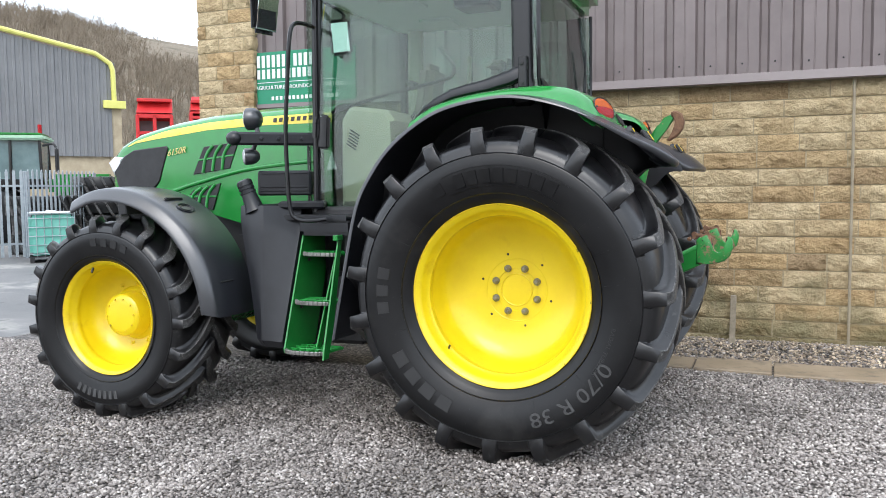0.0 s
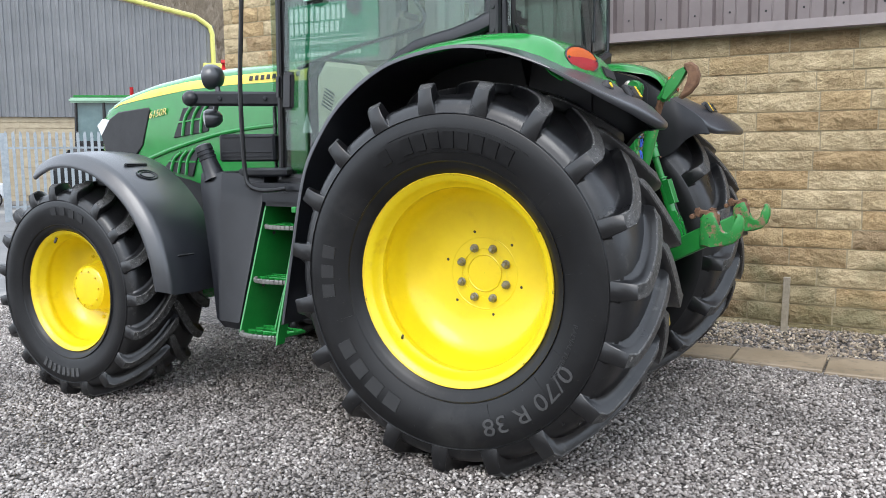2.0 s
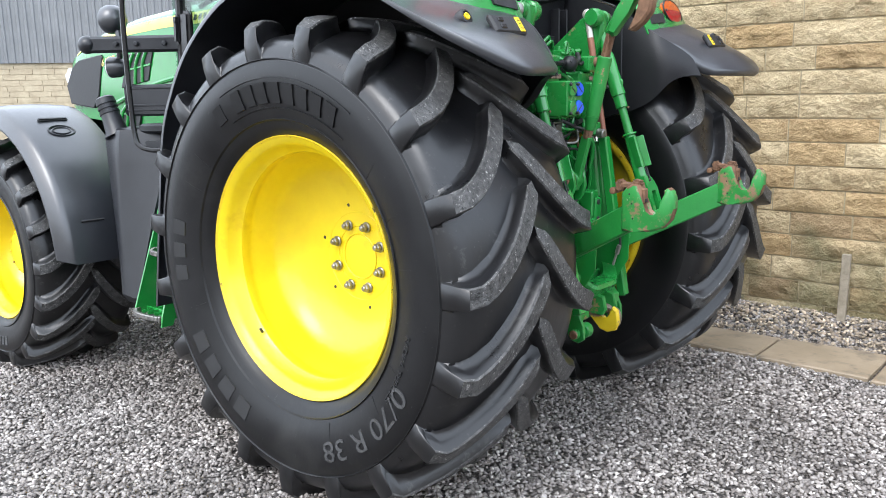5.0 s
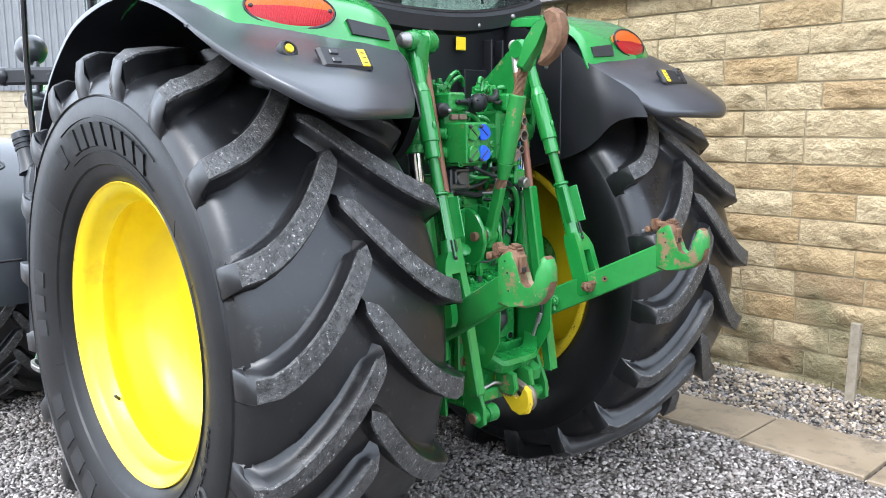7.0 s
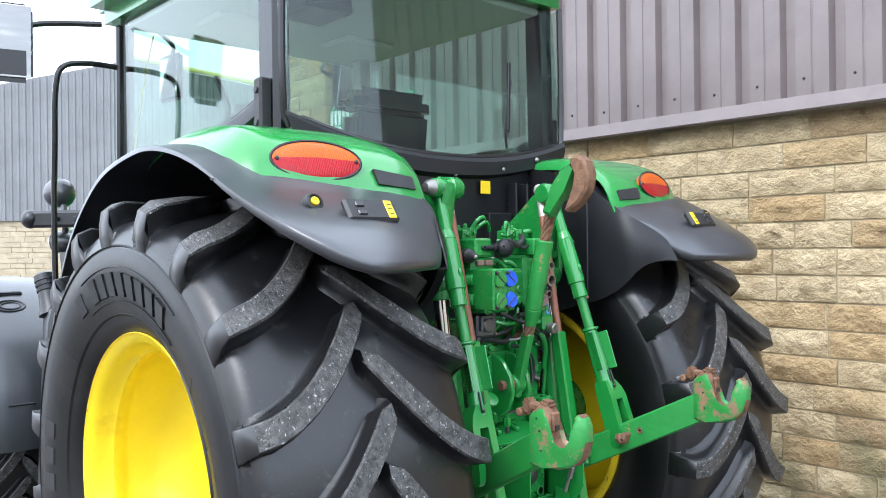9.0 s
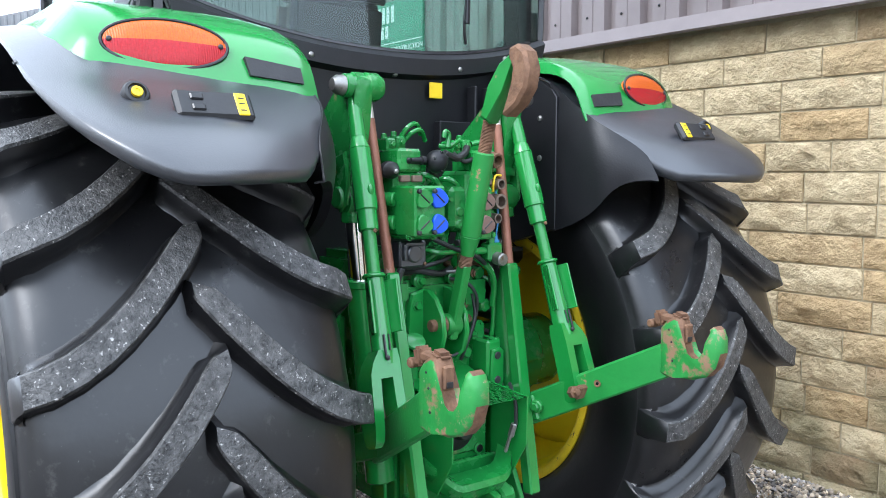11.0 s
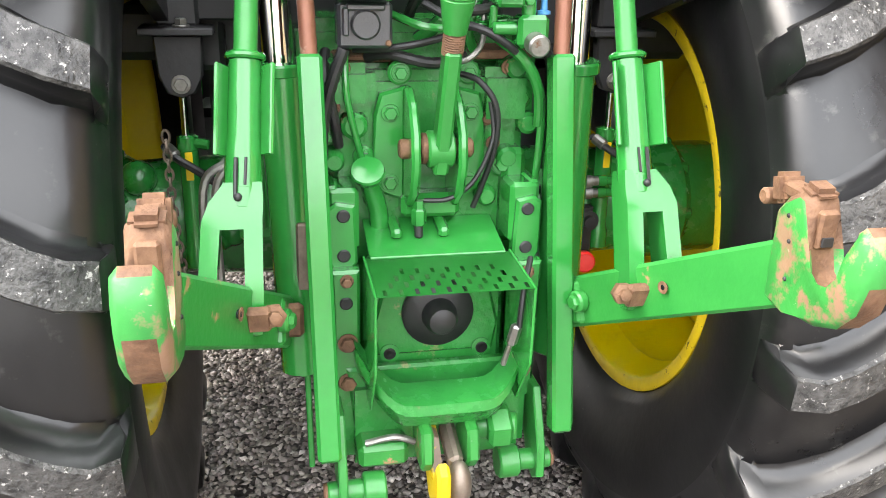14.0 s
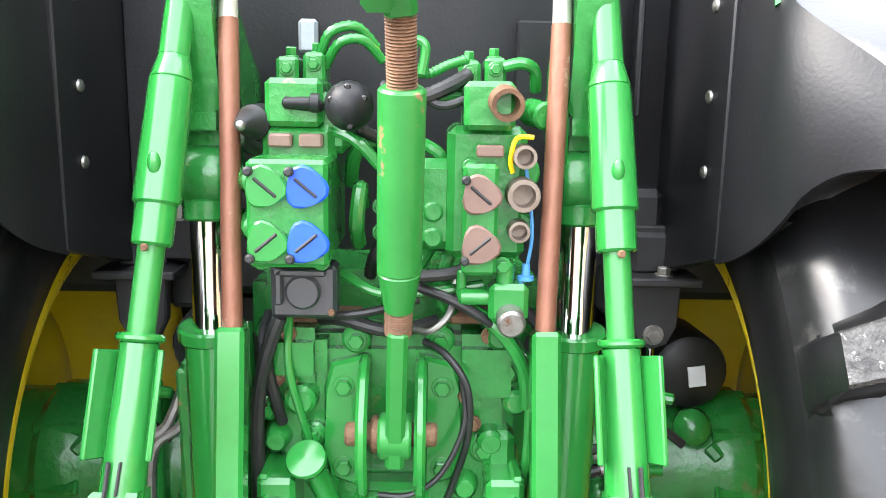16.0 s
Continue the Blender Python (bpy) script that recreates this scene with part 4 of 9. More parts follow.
WING = [(-0.64, 1.95), (-0.5, 2.025), (-0.3, 2.07), (-0.13, 2.088), (0.146, 2.102), (0.3, 2.09), (0.408, 2.058), (0.48, 2.018), (0.525, 1.975), (0.552, 1.93), (0.568, 1.893), (0.58, 1.872), (0.588, 1.852)]
for s in (-1, 1):
    rows = []
    for i in range(61):
        r = [guard_point(i / 60, v, s) for v in [0.42 * (1 - math.cos(math.pi * k / 20)) for k in range(11)] + [0.55, 0.67, 0.8, 0.9, 0.96, 1.0]]
        inward = Vector((-r[0].x, 0, 0.95 - r[0].z)).normalized()
        fold = []
        for dy, dr in ((0.0005, 0.0012), (0.0005, 0.0024), (0.0005, 0.0036)):
            wv = Vector((-r[-1].x, 0, 0.95 - r[-1].z)).normalized()
            fold.append(r[-1] + wv * dr + Vector((0, -s * dy, 0)))
        fl = 1 - (i / 60) ** 4
        rows.append([r[0] + inward * (0.006 + 0.016 * fl) + Vector((0, s * 0.004, 0)), r[0] + inward * (0.003 + 0.007 * fl) + Vector((0, s * 0.005 * fl, 0))] + r + fold)
    tail = rows[-1]
    for dx, dz in ((0.004, -0.008), (0.002, -0.022), (-0.01, -0.032), (-0.03, -0.03)):
        rows.append([p + Vector((dx, 0, dz)) * min(1.0, 0.2 + 0.1 * max(0, j - 1)) for j, p in enumerate(tail)])
    bm = bmesh.new()
    sheet(bm, rows, 0.007)
    guard = part("rear_mudguard", bm, M_PLASTIC, tractor, "black plastic rear mudguard with rain spots", angle=50)
    # green upper panel
    bm = bmesh.new()
    rows = []
    wing = curve_at(WING, 34)
    rim_line = [guard_point(i / 200, 0.124, s) for i in range(201)]
    for k, (x, z) in enumerate(wing):
        back = max(0.0, min(1.0, (x - 0.35) / 0.2))
        front = max(0.0, min(1.0, (0.0 - x) / 0.6))
        r = []
        for y, dz in ((1.124, -0.062), (1.107, -0.03), (1.06, -0.01), (0.97, 0.0), (0.85, 0.002), (0.72, 0.002), (0.62, -0.002), (0.55, -0.012), (0.515, -0.03), (0.505, -0.06)):
            yy = y - 0.12 * front * max(0.0, (y - 0.6) / 0.48)
            hx = -0.05 * back * (max(0.0, yy - 0.6) / 0.45) ** 2
            zz = z + dz * (1 - 0.8 * back)
            if y > 1.1 and x > -0.1:
                rim_z = min(rim_line, key=lambda p: abs(p.x - x)).z
                w = min(1.0, (x + 0.1) / 0.2)
                zz += ((rim_z - 0.006 if y > 1.12 else max(rim_z + 0.004, min(zz, rim_z + 0.012))) - zz) * w
            r.append((x + hx - (0.012 if dz < -0.02 else 0) * back, s * yy, zz))
        rows.append(r)
    sheet(bm, rows, 0.006)
    part("wing_panel", bm, M_GREEN, guard, "glossy green wing panel", angle=50)
    # tail lamp: amber above red in a lying oval
    c = Vector((0.512, s * 0.885, 1.967))
    nrm = Vector((0.9, s * 0.15, 0.33)).normalized()
    ax = Vector((0.177, -s * 0.984, 0)).normalized()
    ax = (ax - nrm * ax.dot(nrm)).normalized()
    upv = nrm.cross(ax)
    if upv.z < 0:
        upv = -upv
    for nm, mt, top in (("amber_lens", M_LAMPAMB, True), ("red_lens", M_LAMPRED, False)):
        bm = bmesh.new()
        rows = []
        for k in range(6):
            g = 1 - k / 5
            row = []
            for j in range(19):
                t = math.pi * j / 18 if top else math.pi + math.pi * j / 18
                ex, ey = 0.142 * math.cos(t), 0.060 * math.sin(t)
                row.append(c + ax * (ex * g) + upv * (ey * g + 0.006 * (1 - g)) + nrm * (0.004 + 0.008 * math.sqrt(max(0.0, 1 - g ** 4))))
            rows.append(row)
        skirt = [p - nrm * 0.03 for p in rows[0]]
        sheet(bm, [skirt] + rows)
        part(nm, bm, mt, guard, "ribbed " + ("amber" if top else "red") + " lamp lens", angle=60)
    bm = bmesh.new()
    tube(bm, [c + ax * (0.146 * math.cos(k * math.pi / 18)) + upv * (0.064 * math.sin(k * math.pi / 18)) + nrm * 0.002 for k in range(37)], 0.0045, 8, n=1)
    part("lamp_seal", bm, M_BLACK, guard, "black seal round the lamp")
    for sx in (-1, 1):
        bm = bmesh.new()
        rod(bm, c + ax * (0.128 * sx) + nrm * 0.0, c + ax * (0.128 * sx) + nrm * 0.013, 0.0065, seg=10)
        part("lamp_screw", bm, M_DARK, guard)
    # dark cover plate
    bm = bmesh.new()
    q = [Vector(p) for p in ((0.556, s * 0.703, 1.952), (0.562, s * 0.552, 1.934), (0.578, s * 0.55, 1.893), (0.574, s * 0.695, 1.905))]
    n2 = Vector((0.93, 0, 0.36))
    v0 = [bm.verts.new(p - n2 * 0.04) for p in q]
    v1 = [bm.verts.new(p - n2 * 0.004) for p in q]
    bm.faces.new(v1)
    for k in range(4):
        bm.faces.new((v0[k], v0[(k + 1) % 4], v1[(k + 1) % 4], v1[k]))
    part("cover_plate", bm, M_DARK, guard, "dark textured cover plate")
    # plug and switch panel
    bm = bmesh.new()
    turned(bm, (0.678, s * 1.013, 1.8265), (0.72, 0, 0.35), [(-0.01, 0.03), (0.012, 0.03), (0.018, 0.026), (0.02, 0.02), (0.014, 0.018)], 20)
    part("plug_ring", bm, M_DARK, guard)
    bm = bmesh.new()
    turned(bm, (0.690, s * 1.013, 1.832), (0.72, 0, 0.35), [(0, 0.0125), (0.008, 0.0125), (0.009, 0.011), (0.0085, 0.006), (0.006, 0.005)], 18)
    part("plug", bm, M_YPLAST, guard, "yellow plug")
    bm = bmesh.new()
    block(bm, (0.7475, s * 0.864, 1.8075), (0.024, 0.178, 0.074), 0.008, (0, -34, 0))
    panel = part("switch_panel", bm, M_DARK, guard, "black switch panel")
    bm = bmesh.new()
    for dz in (-0.014, 0.014):
        block(bm, (0.756 - dz * 0.55, s * 0.905, 1.8135 + dz * 0.83), (0.012, 0.03, 0.018), 0.003, (0, -34, 0))
    part("push_switches", bm, M_BLACK, panel)
    bm = bmesh.new()
    block(bm, (0.7557, s * 0.804, 1.8125), (0.01, 0.027, 0.06), 0.002, (0, -34, 0))
    part("warning_label", bm, M_YPLAST, panel, "yellow warning label")
    bm = bmesh.new()
    for dz in (-0.018, 0.0, 0.015):
        block(bm, (0.7594 - dz * 0.55, s * 0.804, 1.815 + dz * 0.83), (0.003, 0.014, 0.003), 0.0, (0, -34, 0))
    part("label_bars", bm, M_DARK, panel)
    # inner wheel arch panel
    bm = bmesh.new()
    arch = [(x, z - 0.01) for x, z in li[30:160:4] if x < 0.44]
    plate(bm, arch + [(0.44, 1.93), (0.44, 1.47), (0.34, 1.445), (0.1, 1.38), (-0.5, 1.38)], s * 0.50, s * 0.53, 0.003)
    arch_ob = part("inner_arch_panel", bm, M_PANEL, guard, "dark inner wheel arch panel")
    # skirt that sweeps from the inner arch out to the tail
    hem = curve_at([(0.43, 1.468), (0.50, 1.49), (0.565, 1.52), (0.62, 1.56), (0.665, 1.607), (0.71, 1.638), (0.76, 1.648), (0.792, 1.645)], 21)
    hem_y = curve_at([(0.0, 0.507), (0.2, 0.508), (0.4, 0.512), (0.55, 0.518), (0.7, 0.53), (0.85, 0.565), (1.0, 0.62)], 21)
    bm = bmesh.new()
    rows = []
    f0 = next(k for k in range(N_ARC) if li[k][0] > 0.43) / (N_ARC - 1)
    for k in range(21):
        u = k / 20
        tp = guard_point(f0 + (1.0 - f0) * u, 1.0, s)
        bt = Vector((hem[k][0], s * hem_y[k][1], hem[k][1]))
        row = []
        for j in range(9):
            t = j / 8
            p = tp.lerp(bt, t)
            bulge = math.sin(math.pi * t) * 0.022 * math.sin(math.pi * u)
            row.append(p + Vector((0.8 * bulge, -s * 0.7 * bulge, 0)))
        row.append(row[-1] + Vector((-0.02, s * 0.012, -0.004)))
        rows.append(row)
    sheet(bm, rows, 0.005)
    part("mudguard_skirt", bm, M_PANEL, guard, "smooth black skirt inside the mudguard", angle=60)
    for z in (1.86, 1.72, 1.60):
        bm = bmesh.new()
        turned(bm, (0.36, s * 0.50, z), (0, -s, 0), [(0, 0.011), (0.004, 0.010), (0.007, 0.005), (0.007, 0.0)], 12)
        part("rivet", bm, M_STEEL, arch_ob)
    bm = bmesh.new()
    turned(bm, (0.375, s * 1.02, 2.03), (0.25, s * 0.75, 0.6), [(-0.02, 0.022), (0.012, 0.022), (0.018, 0.018), (0.018, 0.0)], 18)
    part("round_plug", bm, M_DARK, guard)
# ---------------------------------------------------------------- bonnet
def bonnet_section(x):
    """Half width, shoulder height, crown height and lower edge of the bonnet at x."""
    ks = [(-3.60, 0.33, 1.80, 1.85, 1.55), (-3.56, 0.40, 1.85, 1.91, 1.52), (-3.46, 0.445, 1.91, 1.985, 1.50), (-3.3, 0.465, 1.965, 2.05, 1.50),
          (-3.0, 0.48, 2.02, 2.115, 1.48), (-2.6, 0.49, 2.065, 2.165, 1.40), (-2.2, 0.50, 2.085, 2.19, 1.3), (-1.52, 0.51, 2.10, 2.205, 1.25)]
    for a, b in zip(ks, ks[1:]):
        if x <= b[0] + 1e-6:
            t = (x - a[0]) / (b[0] - a[0])
            return [a[i] + (b[i] - a[i]) * t for i in range(1, 5)]
    return ks[-1][1:]


def bonnet_point(x, v):
    """v from -1 (lower left edge) over the crown to 1."""
    w, sh, cr, low = bonnet_section(x)
    side = -1 if v < 0 else 1
    q = abs(v)
    if q > 0.62:
        t = (q - 0.62) / 0.38
        return Vector((x, side * (w + 0.012 * math.sin(t * math.pi)), sh - 0.05 + (low - sh + 0.05) * t))
    t = q / 0.62
    ang = t * math.pi / 2
    return Vector((x, side * w * math.sin(ang) ** 0.8, sh - 0.05 + (cr - sh + 0.05) * math.cos(ang) ** 0.72))


SEAT["tractor"] = Matrix.Translation((0.02, 0, -0.035)) @ Matrix.Diagonal((1, 0.745, 1, 1))
bm = bmesh.new()
bx = [-3.6, -3.58, -3.56, -3.51, -3.46, -3.38, -3.3] + [-3.2 + 0.12 * i for i in range(15)]
sheet(bm, [[bonnet_point(x, -1 + 2 * k / 40) for k in range(41)] for x in bx], 0.006)
bonnet = part("bonnet", bm, M_GREEN, tractor, "glossy green bonnet with a yellow stripe", angle=45)
bm = bmesh.new()
plate(bm, [(-0.34, 1.3), (0.34, 1.3), (0.36, 1.6), (0.33, 1.79), (-0.33, 1.79), (-0.36, 1.6)], -3.585, -3.5, 0.01, "x")
part("front_grille", bm, M_DARK, bonnet, "dark front grille")
bm = bmesh.new()
plate(bm, [(-0.49, 1.3), (0.49, 1.3), (0.5, 2.04), (0.3, 2.17), (-0.3, 2.17), (-0.5, 2.04)], -1.52, -1.505, 0.004, "x")
part("bulkhead", bm, M_DARK, bonnet, "dark bulkhead behind the bonnet")
for s in (-1, 1):
    # side mesh, lamp, louvres, stripe
    bm = bmesh.new()
    plate(bm, [(-3.5, 1.725), (-3.46, 1.60), (-3.14, 1.567), (-3.055, 1.65), (-2.965, 1.90), (-2.985, 1.918), (-3.30, 1.893), (-3.40, 1.845)], s * 0.462, s * 0.501, 0.006)
    part("side_screen", bm, M_DARK, bonnet, "black mesh side screen")
    bm = bmesh.new()
    plate(bm, [(-3.585, 1.80), (-3.53, 1.70), (-3.47, 1.79), (-3.43, 1.84), (-3.52, 1.85)], s * 0.40, s * 0.462, 0.012)
    part("headlamp", bm, M_LENS, bonnet, "clear swept-back headlamp")
    for vents in ([(-2.725, 1.695), (-2.62, 1.90), (-2.31, 1.93), (-2.39, 1.735)], [(-2.84, 1.475), (-2.72, 1.58), (-2.475, 1.627), (-2.555, 1.425)]):
        # no opening is cut: a dark plate on the bonnet gives its shade
        bm = bmesh.new()
        plate(bm, vents, s * 0.47, s * 0.516, 0.003)
        v = part("vent_recess", bm, M_DARK, bonnet, "dark plate for the shaded vent behind green louvres")
        a, b, c, d = [Vector((p[0], 0, p[1])) for p in vents]
        bm = bmesh.new()
        for t in (0.28, 0.54, 0.8):
            p0, p1 = a.lerp(d, t), b.lerp(c, t)
            mid = p0.lerp(p1, 0.55) + Vector((-0.022, 0, 0.012))
            q = smooth_path([(p.x, s * 0.5195, p.z) for p in (p0, mid, p1)], 5)
            bm = bmesh.new()
            tube(bm, q, 0.0135, 10, n=1)
            part("louvre", bm, M_GREEN, v)
        bm = bmesh.new()
        p0, p1 = a.lerp(b, 0.52), d.lerp(c, 0.5)
        p0.y = p1.y = s * 0.5175
        beam(bm, p0, p1, 0.010, 0.014, 0.003)
        part("louvre_bar", bm, M_GREEN, v)
    bm = bmesh.new()
    rows = []
    for x in bx[5:]:
        t = (x + 3.38) / 1.9
        mid, hw = -0.545 - 0.02 * t, 0.01 + 0.05 * min(1, t * 5)
        if s > 0:
            mid = -mid
        r = []
        for k in range(5):
            p = bonnet_point(x, mid + hw * (k - 2) / 2)
            out = Vector((0, p.y, (p.z - 1.7) * 0.9)).normalized()
            r.append(p + out * 0.004)
        rows.append(r)
    sheet(bm, rows, 0.002)
    part("stripe", bm, M_STRIPE, bonnet, "yellow stripe", angle=60)
    for i in range(9):
        p = bonnet_point(-1.99 + 0.05 * i, s * 0.575)
        bm = bmesh.new()
        block(bm, (p.x, p.y + s * 0.004, p.z + 0.004), (0.03, 0.006, 0.034), 0.002, (s * 24, 0, 0))
        part("name_bar", bm, M_DARK, bonnet)
    bm = text_mesh("6150R", 0.068, 0.003)
    for v in bm.verts:
        u = v.co.x + 0.3 * v.co.y
        v.co = Vector(((-2.875 if s < 0 else -2.69) - s * u, s * (0.507 + v.co.z), 1.872 + v.co.y + 0.14 * (u if s < 0 else 0.2 - u)))
    part("model_number", bm, M_GOLD, bonnet, "gold model number", smooth=False)
    # crease below the louvres
    bm = bmesh.new()
    tube(bm, [(-3.0, s * 0.49, 1.55), (-2.7, s * 0.505, 1.63), (-2.2, s * 0.515, 1.73), (-1.6, s * 0.52, 1.78)], 0.016, 8)
    part("crease", bm, M_GREEN, bonnet)
bm = bmesh.new()
block(bm, (-2.7, 0, 0.95), (1.7, 0.5, 0.55), 0.04)
block(bm, (-2.8, 0, 0.62), (0.4, 1.5, 0.2), 0.05)
block(bm, (-1.2, 0, 0.9), (1.8, 0.62, 0.5), 0.05)
part("chassis", bm, M_IRON, tractor, "green cast engine and front axle")
bm = bmesh.new()
block(bm, (-2.3, 0, 1.25), (1.5, 0.66, 0.5), 0.05)
part("engine_bay", bm, M_DARK, tractor, "dark engine bay")
bm = bmesh.new()
block(bm, (-3.75, 0, 0.95), (0.3, 0.6, 0.5), 0.04)
part("front_weight", bm, M_DARK, tractor, "dark front carrier")

# ---------------------------------------------------------------- front mudguards
SEAT["tractor"] = Matrix()
for s in (-1, 1):
    rows = []
    for i in range(29):
        f_ = i / 28
        th = radians(111 - 109 * f_)
        rad = 0.872 + 0.012 * math.sin(math.pi * f_) - 0.02 * max(0.0, 0.12 - f_) / 0.12
        row = []
        for y, drop in ((1.222, 0.092), (1.236, 0.09), (1.24, 0.078), (1.236, 0.066), (1.205, 0.022), (1.19, 0.006), (1.165, 0.0), (1.08, -0.008), (0.97, -0.012), (0.84, -0.008), (0.76, 0.0), (0.735, 0.03)):
            r = rad - drop
            back = 0.03 * max(0.0, f_ - 0.93) / 0.07 * max(0.0, (y - 1.16) / 0.08)
            row.append((FW_X - 0.005 + r * math.cos(th), s * (y - 0.2 * back), FW_Z + r * math.sin(th) + back))
        rows.append(row)
    bm = bmesh.new()
    sheet(bm, rows, 0.006)
    g = part("front_mudguard", bm, M_PLASTIC, tractor, "black plastic front mudguard", angle=42)
    bm = bmesh.new()
    th, rad = radians(63.5), 0.896
    block(bm, (FW_X + rad * math.cos(th), s * 1.0, FW_Z + rad * math.sin(th)), (0.026, 0.17, 0.02), 0.007, (0, 26.5, 0), seg=2)
    part("moulded_slot", bm, M_DARK, g)
    bm = bmesh.new()
    th, rad = radians(56), 0.893
    for rx, ry, tt in ((0.048, 0.072, 0.006), (0.03, 0.05, 0.005)):
        tube(bm, [(FW_X + rad * math.cos(th) + rx * math.cos(k * math.pi / 12) * math.sin(th), s * (1.0 + ry * math.sin(k * math.pi / 12)), FW_Z + rad * math.sin(th) - rx * math.cos(k * math.pi / 12) * math.cos(th)) for k in range(25)], tt, 6, n=1)
    part("moulded_badge", bm, M_MOULD, g, "oval moulded badge")
    bm = bmesh.new()
    th, rad = radians(17), 0.884
    block(bm, (FW_X + rad * math.cos(th), s * 1.04, FW_Z + rad * math.sin(th)), (0.012, 0.13, 0.012), 0.004, (0, 73, 0))
    part("moulded_slot", bm, M_DARK, g)
    bm = bmesh.new()
    beam(bm, (FW_X, s * 0.9, FW_Z + 0.875), (FW_X + 0.1, s * 0.5, FW_Z + 0.3), 0.05, 0.03)
    part("bracket", bm, M_DARK, g)

# ---------------------------------------------------------------- cab
cab = part("cab", (lambda b: (block(b, (-0.72, 0, 1.36), (1.5, 1.5, 0.12), 0.02), b)[1])(bmesh.new()), M_DARK, tractor, "tractor cab with black posts and tinted glass")
# dark blocks added to close off the sky in the shaded space below the cab
bm = bmesh.new()
block(bm, (-0.8, 0, 1.08), (1.3, 0.9, 0.44), 0.05, seg=2)
block(bm, (-1.9, 0, 1.0), (1.0, 0.6, 0.5), 0.05, seg=2)
part("chassis", bm, M_DARK, tractor, "dark backing block filling the shaded space below the cab")
bm = bmesh.new()
block(bm, (-0.72, 0, 2.93), (1.75, 1.66, 0.22), 0.07, seg=2)
part("roof", bm, M_GREEN, cab, "green cab roof")
bm = bmesh.new()
block(bm, (-0.7, 0, 2.805), (1.45, 1.4, 0.03), 0.01)
for y in (-0.35, 0.35):
    block(bm, (-0.95, y, 2.78), (0.25, 0.3, 0.03), 0.01)
part("headliner", bm, M_LINER, cab, "pale grey headliner")
for s in (-1, 1):
    bm = bmesh.new()
    beam(bm, (-1.425, s * 0.70, 1.36), (-1.415, s * 0.69, 2.84), 0.05, 0.06, 0.012, up=(1, 0, 0))
    part("front_post", bm, M_BLACK, cab)
    bm = bmesh.new()
    beam(bm, (0.0, s * 0.72, 2.02), (-0.01, s * 0.715, 2.84), 0.07, 0.13, 0.02, up=(1, 0, 0))
    part("rear_post", bm, M_BLACK, cab)
    # door glass and its thin frame
    outline = [(-1.43, 1.39), (-1.12, 1.39), (-0.93, 1.56), (-0.78, 1.80), (-0.62, 1.98), (-0.40, 2.09), (-0.07, 2.16), (-0.065, 2.82), (-1.36, 2.82)]
    bm = bmesh.new()
    plate(bm, outline, s * 0.717, s * 0.723, 0.0)
    d = part("door", bm, M_GLASS, cab, "tinted glass cab door reflecting bright sky", smooth=False)
    d.visible_shadow = False
    bm = bmesh.new()
    path_ = [(x, s * 0.725, z) for x, z in outline[:7]]
    for a, b in zip(path_, path_[1:]):
        beam(bm, a, b, 0.03, 0.035, 0.006, up=(0, 1, 0))
    beam(bm, (-1.43, s * 0.728, 1.375), (-1.42, s * 0.722, 2.8), 0.035, 0.045, 0.01, up=(0, 1, 0))
    part("door_frame", bm, M_BLACK, d)
    bm = bmesh.new()
    block(bm, (-1.355, s * 0.74, 1.91), (0.085, 0.04, 0.225), 0.024, (0, 3, 0), seg=3)
    block(bm, (-1.41, s * 0.76, 1.935), (0.045, 0.03, 0.15), 0.014, (0, 3, 0), seg=2)
    rod(bm, (-1.405, s * 0.772, 1.975), (-1.405, s * 0.78, 1.975), 0.011, seg=12)
    part("door_handle", bm, M_BLACK, d, "black door handle")
    # quarter glass behind the post
    bm = bmesh.new()
    plate(bm, [(0.05, 2.17), (0.10, 2.18), (0.10, 2.80), (0.05, 2.80)], s * 0.728, s * 0.734, 0.0)
    q = part("quarter_glass", bm, M_GLASS, cab, smooth=False)
    q.visible_shadow = False
    # swept plastic trim along the wing
    bm = bmesh.new()
    arm_ = [((0.0, 0.76, 2.225), 0.03), ((-0.03, 0.765, 2.207), 0.045), ((-0.08, 0.77, 2.185), 0.043), ((-0.215, 0.78, 2.148), 0.037), ((-0.33, 0.79, 2.128), 0.034),
            ((-0.43, 0.8, 2.105), 0.031), ((-0.53, 0.805, 2.06), 0.026), ((-0.6, 0.81, 2.015), 0.02), ((-0.66, 0.815, 1.955), 0.014)]
    rows = []
    for k, ((x, y, z), hh) in enumerate(arm_):
        x0, x1 = arm_[max(k - 1, 0)][0], arm_[min(k + 1, len(arm_) - 1)][0]
        tn = Vector((x1[0] - x0[0], 0, x1[2] - x0[2])).normalized()
        up = Vector((-tn.z, 0, tn.x)) * (-1 if tn.x < 0 else 1)
        rows.append([Vector((x, s * (y + dy), z)) + up * (hh * du) for dy, du in ((0.012, -1), (0.03, -0.75), (0.034, 0.2), (0.02, 0.82), (0.0, 1.0), (-0.03, 0.95), (-0.035, -0.8), (-0.02, -1), (0.012, -1))])
    g_ = sheet(bm, rows)
    bm.faces.new(g_[0][:-1])
    bm.faces.new(g_[-1][:-1][::-1])
    part("wing_trim", bm, M_MOULD, cab, "swept black plastic trim along the wing", angle=50)
    bm = bmesh.new()
    block(bm, (0.012, s * 0.775, 2.215), (0.05, 0.05, 0.19), 0.008)
    for z in (2.15, 2.265):
        rod(bm, (0.012, s * 0.80, z), (0.012, s * 0.808, z), 0.012, seg=10)
    part("window_hinge", bm, M_DARK, cab)
    # lower sill beside the steps
    bm = bmesh.new()
